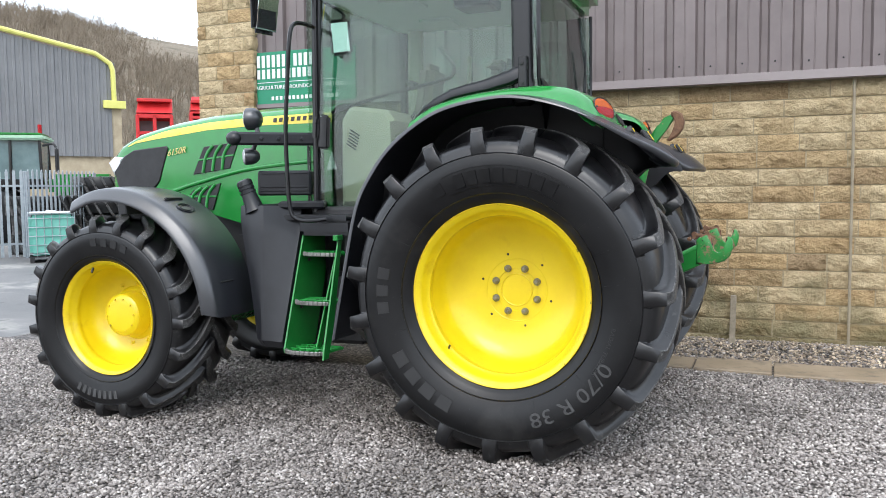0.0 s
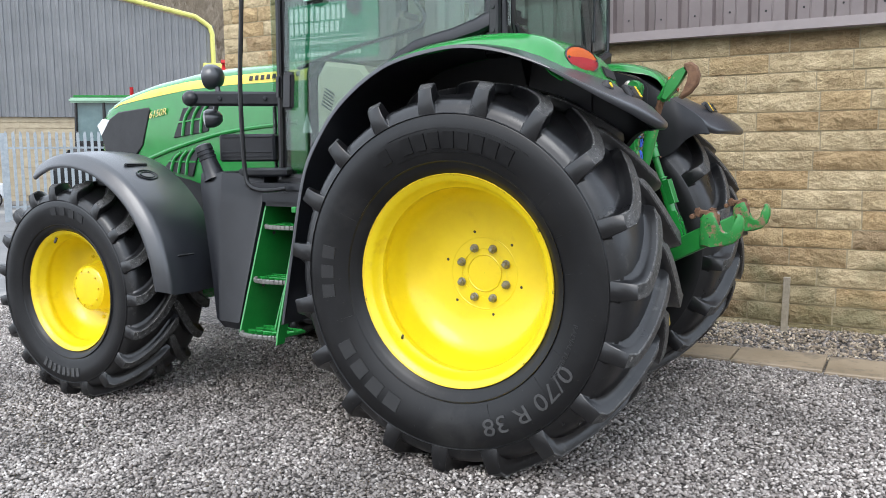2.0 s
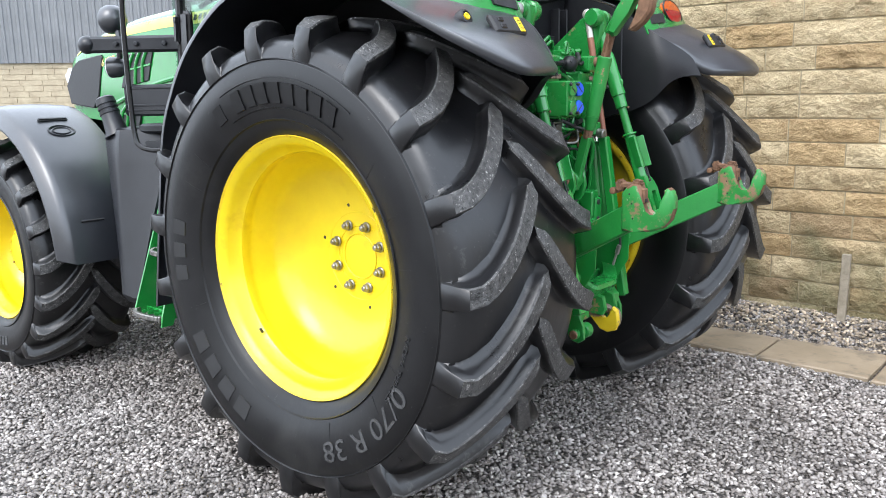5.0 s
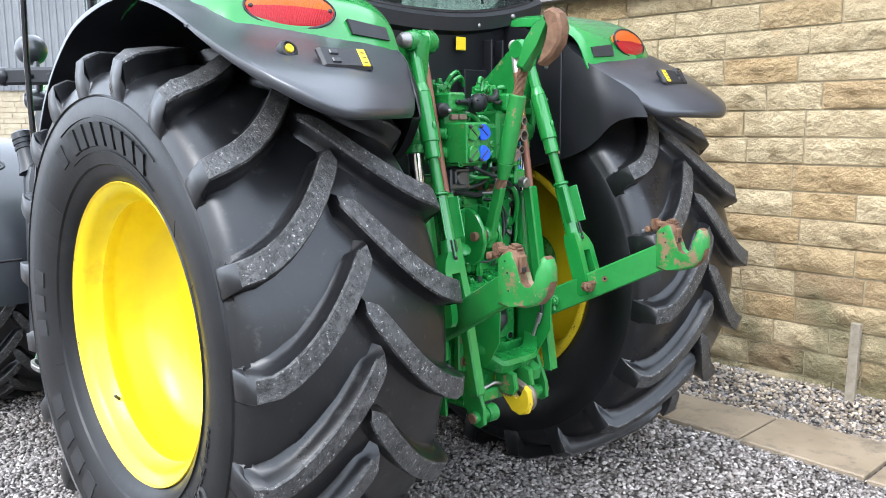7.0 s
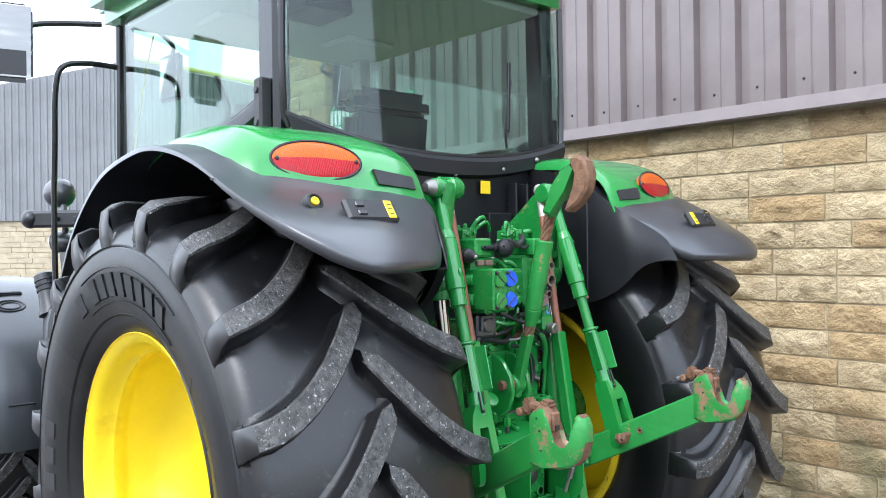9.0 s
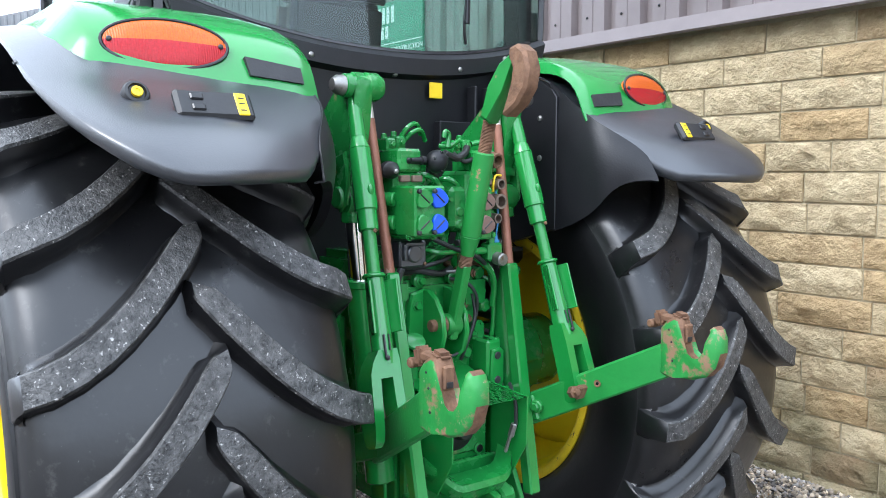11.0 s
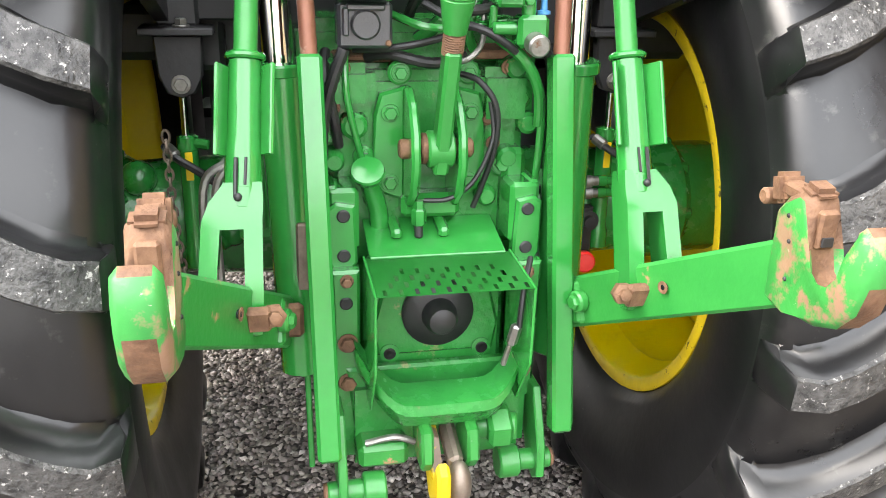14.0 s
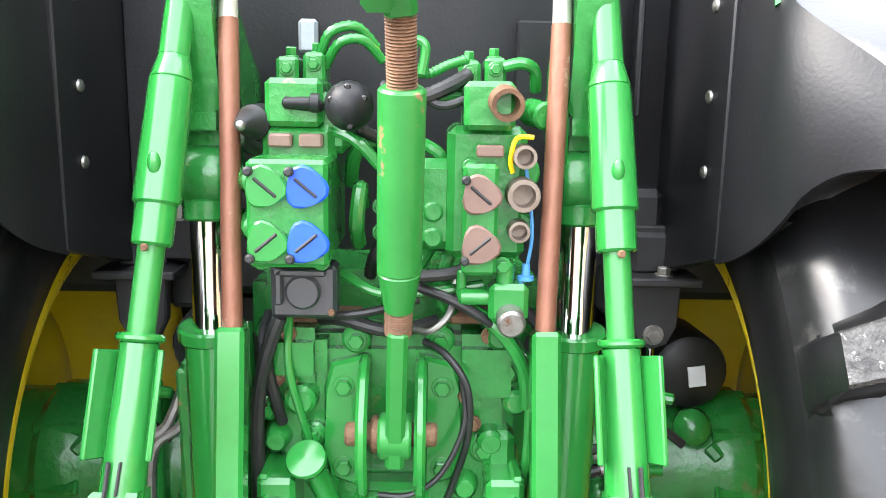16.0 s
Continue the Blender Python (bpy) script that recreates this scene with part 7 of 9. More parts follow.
cap(v2, 0.129, 1.489, 0.468, M_BROWN, 40)
for c_, s_, vv in (((0.452, 0.142, 1.625), (0.012, 0.04, 0.018), v2), ((0.42, -0.165, 1.635), (0.05, 0.035, 0.02), v1), ((0.42, -0.12, 1.635), (0.05, 0.035, 0.02), v1)):
    bm = bmesh.new()
    block(bm, c_, s_, 0.003)
    part("type_plate", bm, M_BROWN, vv, "small brown type plate")


def coupling(p, r, depth, parent, material=M_STEEL, d=(1, 0, 0)):
    bm = bmesh.new()
    turned(bm, p, d, [(0, r * 1.05), (depth * 0.5, r * 1.05), (depth * 0.55, r), (depth, r), (depth * 1.01, r * 0.72), (depth * 0.4, r * 0.68), (depth * 0.38, 0.001)], 24)
    return part("coupling", bm, material, parent, "bare metal hydraulic coupling")


for y, x, z in ((-0.165, 0.335, 1.735), (-0.125, 0.33, 1.742), (0.115, 0.30, 1.735), (0.155, 0.305, 1.74)):
    bm = bmesh.new()
    block(bm, (x, y, z), (0.07, 0.034, 0.045), 0.005)
    hexbolt(bm, (x + 0.035, y, z + 0.005), (1, 0, 0), 0.009, 0.008)
    hexbolt(bm, (x - 0.01, y, z + 0.022), (0, 0, 1), 0.009, 0.014)
    part("pilot_valve", bm, M_IRON, v1 if y < 0 else v2)
for y, z, x in ((-0.185, 1.466, 0.49), (-0.10, 1.466, 0.49), (0.115, 1.60, 0.44), (0.165, 1.455, 0.45), (-0.02, 1.535, 0.40), (-0.02, 1.495, 0.40), (0.03, 1.57, 0.40)):
    bm = bmesh.new()
    hexbolt(bm, (x, y, z), (1, 0, 0), 0.010, 0.014)
    part("plug_screw", bm, M_IRON, v1 if y < 0 else v2)
coupling((0.43, 0.158, 1.70), 0.024, 0.055, v2, M_RUST, (0.96, 0.1, -0.15))
coupling((0.42, 0.192, 1.562), 0.024, 0.05, v2, M_OLDSTEEL)
coupling((0.42, 0.192, 1.618), 0.017, 0.05, v2, M_OLDSTEEL)
coupling((0.42, 0.188, 1.507), 0.016, 0.04, v2, M_OLDSTEEL)
bm = bmesh.new()
turned(bm, (0.40, -0.20, 1.662), (0.92, -0.22, -0.06), [(0, 0.026), (0.03, 0.026), (0.034, 0.022), (0.05, 0.018), (0.07, 0.009), (0.072, 0.001)], 20)
cone = part("plug_cone", bm, M_DARK, v1, "dark conical coupling plug")
bm = bmesh.new()
ball(bm, (0.467, -0.216, 1.657), 0.008)
part("plug_tip", bm, M_STEEL, cone)
bm = bmesh.new()
rod(bm, (0.36, 0.19, 1.51), (0.425, 0.19, 1.51), 0.024)
rod(bm, (0.36, 0.19, 1.60), (0.425, 0.19, 1.59), 0.03)
part("coupling_body", bm, M_IRON, v2)
bm = bmesh.new()
ball(bm, (0.46, -0.062, 1.687), 0.036)
turned(bm, (0.455, -0.105, 1.69), (0, -1, 0), [(0, 0.014), (0.012, 0.014), (0.014, 0.009), (0.03, 0.009), (0.05, 0.007)], 14)
rod(bm, (0.45, -0.10, 1.685), (0.44, -0.16, 1.69), 0.009)
jb = part("ball_cap", bm, M_PANEL, v1, "black rubber ball cap")
# solid black pegs give the shade of small holes in the cap
for dy, dz in ((0.026, 0.012), (-0.026, 0.010), (0.004, -0.032), (0.0, 0.03)):
    bm = bmesh.new()
    rod(bm, (0.474, -0.062 + dy * 0.88, 1.687 + dz * 0.88), (0.4862, -0.062 + dy * 0.88, 1.687 + dz * 0.88), 0.005, seg=10)
    part("cap_hole", bm, M_BLACK, jb)
SEAT["tractor"] = Matrix.Translation((0.018, 0.0, 0.026))
bm = bmesh.new()
block(bm, (0.43, -0.134, 1.393), (0.055, 0.10, 0.082), 0.006)
rod(bm, (0.45, -0.134, 1.395), (0.47, -0.134, 1.395), 0.027, seg=24)
block(bm, (0.46, -0.134, 1.425), (0.02, 0.07, 0.012), 0.003)
block(bm, (0.462, -0.17, 1.40), (0.02, 0.012, 0.05), 0.003)
sk = part("trailer_socket", bm, M_PLASTIC, tractor, "black seven-pin trailer socket")
bm = bmesh.new()
rod(bm, (0.455, -0.092, 1.362), (0.462, -0.092, 1.362), 0.006, seg=8)
part("socket_screw", bm, M_RUST, sk)
bm = bmesh.new()
block(bm, (0.46, 0.175, 1.385), (0.05, 0.06, 0.06), 0.008)
rod(bm, (0.46, 0.17, 1.41), (0.46, 0.17, 1.445), 0.014)
rod(bm, (0.46, 0.10, 1.39), (0.46, 0.15, 1.39), 0.013)
rod(bm, (0.45, 0.105, 1.37), (0.45, 0.105, 1.43), 0.008)
tv = part("trailer_brake_valve", bm, M_GREEN, tractor, "green trailer brake valve")
bm = bmesh.new()
rod(bm, (0.48, 0.177, 1.366), (0.518, 0.177, 1.362), 0.021, seg=22)
part("valve_knob", bm, M_STEEL, tv, "bare metal knob")

# filler funnel
bm = bmesh.new()
tube(bm, [(0.40, -0.10, 0.98), (0.41, -0.105, 1.03), (0.43, -0.12, 1.08), (0.45, -0.13, 1.108)], 0.02, 14)
turned(bm, (0.448, -0.129, 1.105), (0.62, -0.12, 0.75), [(0, 0.02), (0.012, 0.028), (0.028, 0.033), (0.033, 0.031), (0.036, 0.0)], 24)
part("filler_tube", bm, M_GREEN, tractor, "green oil filler tube with a cap")
# hoses and pipes
hoses = [
    ([(0.36, -0.12, 1.74), (0.38, -0.10, 1.78), (0.37, -0.06, 1.79), (0.35, -0.03, 1.76)], 0.0072, M_GREEN),
    ([(0.36, -0.11, 1.73), (0.385, -0.085, 1.765), (0.38, -0.05, 1.77), (0.36, -0.02, 1.74)], 0.0072, M_GREEN),
    ([(0.38, 0.02, 1.725), (0.39, 0.05, 1.722), (0.385, 0.08, 1.735), (0.37, 0.11, 1.745)], 0.0072, M_GREEN),
    ([(0.36, 0.17, 1.735), (0.37, 0.195, 1.74), (0.36, 0.215, 1.73), (0.34, 0.22, 1.70)], 0.0095, M_GREEN),
    ([(0.46, -0.02, 1.70), (0.455, 0.03, 1.685), (0.44, 0.075, 1.70), (0.41, 0.11, 1.72)], 0.011, M_HOSE),
    ([(0.44, 0.12, 1.37), (0.455, 0.17, 1.33), (0.44, 0.205, 1.27), (0.42, 0.215, 1.2)], 0.011, M_GREEN),
    ([(0.41, -0.02, 1.43), (0.44, 0.04, 1.40), (0.46, 0.10, 1.38), (0.45, 0.17, 1.33), (0.42, 0.21, 1.27)], 0.008, M_HOSE),
    ([(0.40, -0.15, 1.345), (0.43, -0.09, 1.35), (0.44, -0.03, 1.36), (0.42, 0.04, 1.375)], 0.007, M_HOSE),
    ([(0.38, -0.2, 1.34), (0.42, -0.205, 1.30), (0.42, -0.19, 1.22), (0.40, -0.18, 1.16)], 0.009, M_HOSE),
    ([(0.41, 0.03, 1.325), (0.44, 0.06, 1.33), (0.43, 0.09, 1.36), (0.40, 0.10, 1.42)], 0.006, M_STEEL),
    ([(0.36, -0.07, 1.55), (0.40, -0.06, 1.60), (0.40, -0.03, 1.62), (0.36, -0.01, 1.58)], 0.012, M_GREEN),
    ([(0.34, 0.02, 1.60), (0.40, 0.03, 1.62), (0.41, 0.07, 1.60), (0.38, 0.09, 1.55)], 0.010, M_GREEN),
    ([(0.38, 0.03, 1.50), (0.41, 0.0, 1.48), (0.40, -0.03, 1.44), (0.36, -0.04, 1.40)], 0.010, M_HOSE),
    ([(0.45, -0.172, 1.352), (0.44, -0.20, 1.27), (0.43, -0.215, 1.17), (0.42, -0.215, 1.0)], 0.011, M_HOSE),
    ([(0.46, 0.03, 1.42), (0.44, 0.10, 1.425), (0.42, 0.145, 1.46), (0.41, 0.16, 1.52)], 0.0095, M_HOSE),
    ([(0.40, 0.05, 1.30), (0.44, 0.085, 1.29), (0.455, 0.118, 1.24), (0.44, 0.12, 1.15), (0.41, 0.09, 1.03)], 0.006, M_HOSE),
    ([(0.40, -0.08, 1.41), (0.44, -0.02, 1.39), (0.43, 0.06, 1.39), (0.42, 0.14, 1.40)], 0.008, M_GREEN),
    ([(0.40, -0.165, 1.36), (0.42, -0.165, 1.26), (0.41, -0.14, 1.15), (0.40, -0.115, 1.06)], 0.007, M_GREEN),
    ([(0.40, -0.13, 1.645), (0.45, -0.06, 1.625), (0.45, -0.02, 1.585)], 0.009, M_GREEN),
    ([(0.38, -0.05, 1.52), (0.43, -0.05, 1.55), (0.44, -0.055, 1.50), (0.40, -0.055, 1.46)], 0.012, M_GREEN),
    ([(0.36, 0.10, 1.33), (0.40, 0.07, 1.38), (0.40, 0.09, 1.45), (0.36, 0.10, 1.5)], 0.011, M_GREEN),
    ([(0.40, 0.025, 1.75), (0.40, 0.03, 1.77), (0.40, 0.045, 1.76), (0.40, 0.04, 1.72)], 0.008, M_GREEN),
    ([(0.38, 0.0, 1.70), (0.42, 0.04, 1.69), (0.41, 0.10, 1.69)], 0.010, M_GREEN),
    ([(0.43, -0.05, 1.66), (0.44, -0.05, 1.64), (0.42, -0.02, 1.625), (0.38, 0.0, 1.63)], 0.009, M_HOSE),
    ([(0.44, 0.03, 1.70), (0.45, 0.07, 1.675), (0.44, 0.12, 1.69)], 0.007, M_HOSE),
    ([(0.40, 0.20, 1.36), (0.42, 0.23, 1.33), (0.40, 0.245, 1.25), (0.38, 0.25, 1.1)], 0.010, M_HOSE),
    ([(0.38, 0.18, 1.30), (0.42, 0.215, 1.27), (0.42, 0.22, 1.15), (0.40, 0.215, 1.02)], 0.008, M_GREEN),
    ([(0.47, 0.20, 0.99), (0.48, 0.21, 0.93), (0.50, 0.19, 0.86), (0.52, 0.175, 0.78)], 0.007, M_HOSE),
    ([(0.36, -0.22, 1.60), (0.40, -0.235, 1.62), (0.39, -0.225, 1.655)], 0.012, M_STEEL),
    ([(0.36, -0.12, 1.325), (0.40, -0.08, 1.335), (0.41, 0.0, 1.32), (0.38, 0.07, 1.33)], 0.010, M_HOSE),
    ([(0.30, 0.26, 1.10), (0.33, 0.30, 1.08), (0.33, 0.36, 1.09)], 0.009, M_HOSE),
    ([(0.30, 0.26, 1.03), (0.33, 0.30, 1.035), (0.33, 0.36, 1.05)], 0.009, M_HOSE),
    ([(0.24, -0.36, 1.30), (0.22, -0.40, 1.24), (0.2, -0.38, 1.15)], 0.010, M_HOSE),
    ([(0.12, 0.36, 1.35), (0.16, 0.34, 1.28), (0.15, 0.33, 1.2)], 0.010, M_HOSE),
    ([(0.36, -0.02, 1.36), (0.39, 0.02, 1.40), (0.37, 0.06, 1.46)], 0.014, M_GREEN),
    ([(0.30, -0.26, 1.3), (0.33, -0.25, 1.2), (0.32, -0.25, 1.0)], 0.014, M_GREEN),
]
for pts, r, m in hoses:
    bm = bmesh.new()
    tube(bm, pts, r, 10, n=10, ridge=0.0012 if (m is M_HOSE and r > 0.0085) or r == 0.0072 else 0.0)
    part("hose" if m is M_HOSE else "pipe", bm, m, tractor)
bm = bmesh.new()
tube(bm, [(0.45, 0.195, 1.60), (0.452, 0.205, 1.54), (0.45, 0.21, 1.48), (0.448, 0.203, 1.43)], 0.003, 6)
turned(bm, (0.448, 0.203, 1.415), (0, 0, 1), [(0, 0.013), (0.006, 0.013), (0.007, 0.007), (0.025, 0.006)], 12)
part("blue_cord", bm, mat("pale_blue_cord", (0.05, 0.22, 0.5), (0.07, 0.27, 0.55), 20, 0.5), tractor, "pale blue cord with a plug")
bm = bmesh.new()
tube(bm, [(0.47, 0.205, 1.632), (0.47, 0.18, 1.63), (0.47, 0.172, 1.60), (0.465, 0.176, 1.58)], 0.004, 6)
part("yellow_cord", bm, M_YPLAST, tractor, "yellow dust cap cord")

# bolted rails either side of the power take-off
for s in (-1, 1):
    bm = bmesh.new()
    plate(bm, [(s * 0.155, 0.95), (s * 0.165, 0.94), (s * 0.205, 0.94), (s * 0.212, 0.955), (s * 0.212, 1.06), (s * 0.195, 1.072), (s * 0.16, 1.065)], 0.458, 0.488, 0.005, "x")
    plate(bm, [(s * 0.155, 0.64), (s * 0.205, 0.64), (s * 0.21, 0.945), (s * 0.155, 0.945)], 0.482, 0.517, 0.006, "x")
    block(bm, (0.40, s * 0.2, 0.85), (0.14, 0.02, 0.5), 0.005)
    rl = part("hitch_rail", bm, M_GREEN, tractor, "green bolted hitch rail")
    for z, x in ((1.046, 0.488), (0.966, 0.488), (0.879, 0.517)):
        bm = bmesh.new()
        rod(bm, (x - 0.005, s * 0.182, z), (x + 0.004, s * 0.182, z), 0.013, seg=16)
        part("rail_plug", bm, M_DARK, rl)
    for z, x, r in ((0.795, 0.517, 0.015), (0.709, 0.517, 0.015), (0.925, 0.515, 0.010)):
        bm = bmesh.new()
        hexbolt(bm, (x, s * 0.18, z), (1, 0, 0), r, 0.014)
        part("rail_bolt", bm, M_RUST, rl)
    bm = bmesh.new()
    block(bm, (0.425, s * 0.18, 1.033), (0.10, 0.06, 0.125), 0.008)
    part("rail_gusset", bm, M_GREEN, rl)

# switch in front of the top link bracket
bm = bmesh.new()
rod(bm, (0.455, -0.03, 0.985), (0.452, -0.03, 1.012), 0.009, seg=12)
sw = part("switch", bm, M_DARK, tractor, "dark threaded switch")
bm = bmesh.new()
turned(bm, (0.452, -0.03, 1.01), (-0.05, 0, 1), [(0, 0.012), (0.004, 0.015), (0.03, 0.015), (0.034, 0.011), (0.05, 0.011)], 6)
part("switch_body", bm, M_GREEN, sw)
bm = bmesh.new()
tube(bm, [(0.45, -0.02, 1.06), (0.46, 0.03, 1.065), (0.455, 0.08, 1.10), (0.45, 0.115, 1.18), (0.44, 0.11, 1.25)], 0.005, 8)
part("switch_lead", bm, M_HOSE, sw)
# power take-off shield with drilled top
bm = bmesh.new()
cells_x, cells_y = 24, 40
grid = {}
for i in range(cells_x + 1):
    for j in range(cells_y + 1):
        x = 0.505 + 0.165 * i / cells_x
        y = -0.145 + 0.29 * j / cells_y
        grid[i, j] = bm.verts.new((x, y, 0.965 - 0.012 * (i / cells_x)))
for i in range(cells_x):
    for j in range(cells_y):
        row_, off = divmod(i - 8, 4)
        hole_ = 8 <= i < 23 and off < 3 and 8 - 2 * row_ <= j < 33 + 2 * row_ and (j + 2 * (row_ % 2)) % 4 == 0
        if not hole_:
            bm.faces.new((grid[i, j], grid[i + 1, j], grid[i + 1, j + 1], grid[i, j + 1]))
bmesh.ops.solidify(bm, geom=bm.faces[:], thickness=0.004)
for s in (-1, 1):
    plate(bm, [(0.50, 0.968), (0.672, 0.955), (0.668, 0.80), (0.60, 0.69), (0.50, 0.69)], s * 0.143, s * 0.148, 0.001)
block(bm, (0.447, 0, 0.984), (0.135, 0.27, 0.007), 0.002, (0, 16, 0))
for y in (-0.075, 0.02):
    block(bm, (0.43, y, 1.0), (0.07, 0.022, 0.022), 0.006, (0, 10, 0))
sh = part("pto_shield", bm, M_GREEN, tractor, "green guard with a drilled top plate", smooth=False)
bm = bmesh.new()
block(bm, (0.46, 0, 0.80), (0.06, 0.28, 0.30), 0.01)
plate(bm, [(-0.12, 0.75), (0.12, 0.75), (0.13, 0.81), (0.10, 0.93), (-0.10, 0.93), (-0.13, 0.81)], 0.485, 0.498, 0.006, "x")
for y in (-0.095, 0.095):
    turned(bm, (0.49, y, 0.757), (1, 0, 0), [(0, 0.02), (0.012, 0.02), (0.013, 0.01), (0.004, 0.009)], 16)
ph = part("pto_housing", bm, M_IRON, tractor, "green power take-off housing")
# black discs darken the bolt rings' centres in place of shaded recesses
for y in (-0.095, 0.095):
    bm = bmesh.new()
    turned(bm, (0.5025, y, 0.757), (1, 0, 0), [(0, 0.0125), (0.002, 0.0125), (0.0025, 0.009), (0.001, 0.002)], 14)
    part("bolt_recess", bm, M_BLACK, ph)
bm = bmesh.new()
turned(bm, (0.49, 0.002, 0.842), (1, 0, 0), [(0, 0.073), (0.014, 0.073), (0.02, 0.066), (0.026, 0.036), (0.05, 0.033), (0.062, 0.026), (0.068, 0.012), (0.069, 0.001)], 32)
part("pto_cap", bm, M_HOSE, tractor, "black rubber cap over the power take-off shaft")
bm = bmesh.new()
rod(bm, (0.63, 0.125, 0.86), (0.61, 0.11, 0.77), 0.006, seg=8)
rod(bm, (0.632, 0.127, 0.865), (0.622, 0.12, 0.82), 0.011, seg=6)
part("cable_adjuster", bm, M_STEEL, tractor, "rust-flecked steel cable adjuster")
bm = bmesh.new()
tube(bm, [(0.635, 0.13, 0.86), (0.62, 0.14, 0.93), (0.56, 0.17, 0.97)], 0.006, 8)
part("control_cable", bm, M_HOSE, tractor)

# lower hitch frame
bm = bmesh.new()
rows = []
for k in range(21):
    t = -1 + 2 * k / 20
    x = 0.56 + 0.085 * (1 - abs(t) ** 4)
    z = 0.715 + 0.085 * max(0.0, (abs(t) - 0.5) / 0.5) ** 1.6
    rows.append([(x - 0.07, t * 0.17, z + 0.012), (x, t * 0.17, z), (x + 0.004, t * 0.17, z - 0.02), (x - 0.02, t * 0.165, z - 0.055), (x - 0.08, t * 0.16, z - 0.06)])
sheet(bm, rows)
block(bm, (0.44, 0, 0.62), (0.2, 0.38, 0.2), 0.02, seg=2)
plate(bm, [(-0.185, 0.74), (0.185, 0.74), (0.17, 0.60), (0.09, 0.545), (-0.09, 0.545), (-0.17, 0.60)], 0.50, 0.525, 0.006, "x")
lf = part("drawbar_frame", bm, M_IRON, tractor, "green drawbar support frame", angle=40)
for s in (-1, 1):
    bm = bmesh.new()
    c = Vector((0.615 if s < 0 else 0.57, s * 0.205, 0.522))
    plate(bm, [(c.x - 0.10, 0.68), (c.x - 0.02, 0.68), (c.x + 0.035, 0.56), (c.x + 0.038, 0.50), (c.x + 0.01, 0.48), (c.x - 0.03, 0.49), (c.x - 0.09, 0.6)], s * 0.205 - 0.009, s * 0.205 + 0.009, 0.003)
    rod(bm, c + Vector((0, s * 0.03, 0)), c - Vector((0, s * 0.075, 0)), 0.022, seg=18)
    rod(bm, c + Vector((0, -s * 0.04, 0)), c - Vector((0.0, s * 0.085, 0)), 0.034, seg=18)
    part("hitch_arm", bm, M_WORN, lf)
    bm = bmesh.new()
    rod(bm, c + Vector((0, s * 0.026, 0)), c + Vector((0, s * 0.036, 0)), 0.02, seg=14)
    part("pin_end", bm, M_RUST, lf)
    bm = bmesh.new()
    plate(bm, [(0.56, 0.68), (0.655, 0.66), (0.668, 0.60), (0.65, 0.575), (0.60, 0.575), (0.56, 0.60)], s * 0.045 - 0.012, s * 0.045 + 0.012, 0.005)
    part("hook_cheek", bm, M_WORN, lf)
bm = bmesh.new()
rod(bm, (0.575, 0.07, 0.62), (0.60, 0.15, 0.625), 0.028, seg=16)
plate(bm, [(0.56, 0.60), (0.63, 0.60), (0.635, 0.64), (0.60, 0.665), (0.56, 0.665)], 0.085, 0.135, 0.008)
part("hitch_latch", bm, M_WORN, lf)
bm = bmesh.new()
block(bm, (0.55, -0.12, 0.58), (0.1, 0.10, 0.05), 0.01)
part("latch_block", bm, M_WORN, lf)
bm = bmesh.new()
tube(bm, [(0.59, -0.155, 0.61), (0.60, -0.1, 0.625), (0.60, -0.06, 0.61)], 0.007, 8)
part("latch_spring", bm, M_STEEL, lf)
bm = bmesh.new()
hkp = [(0.46, 0.60), (0.56, 0.585), (0.60, 0.54), (0.625, 0.505), (0.665, 0.495), (0.705, 0.51), (0.72, 0.55), (0.712, 0.60), (0.69, 0.615), (0.675, 0.59), (0.672, 0.56), (0.65, 0.55), (0.625, 0.57), (0.60, 0.615), (0.50, 0.64)]
plate(bm, hkp, -0.036, -0.010, 0.006)
ph = part("pickup_hook", bm, mat("yellow_and_rusty_steel", (0.62, 0.42, 0.01), (0.7, 0.5, 0.01), 8, 0.5, bump=0.4,
                                 spots=[((0.24, 0.17, 0.12), 9, 0.55, 0.59)]), tractor, "chipped yellow pick-up hook, rusty inside")
bm = bmesh.new()
ball(bm, (0.675, 0.014, 0.555), 0.04, (0.85, 0.62, 1.25), 20, 14)
beam(bm, (0.56, 0.01, 0.62), (0.66, 0.012, 0.585), 0.03, 0.04, 0.01)
part("hook_tongue", bm, M_OLDSTEEL, ph, "worn bare steel tongue")
# check chain beside the link
bm = bmesh.new()
for k in range(24):
    f_ = k / 23
    c = Vector((0.28 + 0.012 * f_, -0.512 + 0.004 * f_ + 0.042 * f_ ** 3, 1.16 - 0.445 * f_))
    pts = [c + Vector((0.007 * math.cos(t) * (1 if k % 2 else 0.2), 0.0075 * math.cos(t) * (0.2 if k % 2 else 1), 0.0135 * math.sin(t))) for t in [2 * math.pi * i / 10 for i in range(11)]]
    tube(bm, pts, 0.003, 5, n=1)
part("safety_chain", bm, M_OLDSTEEL, tractor, "thin browned chain hanging beside the link")
# worn check bar between the link and the hitch tube
bm = bmesh.new()
beam(bm, (0.485, -0.256, 1.035), (0.488, -0.258, 0.90), 0.03, 0.014, 0.004, up=(1, 0, 0))
part("check_bar", bm, M_OLDSTEEL, tractor, "worn brown flat bar beside the lower link")
# ---------------------------------------------------------------- far yard
SEAT["tractor"] = Matrix()
C0 = Vector((-28.95, 27.05, -0.58))
DW = Vector((-0.584, -0.812, 0.0)).normalized()
FN = Vector((0.812, -0.584, 0.0)).normalized()
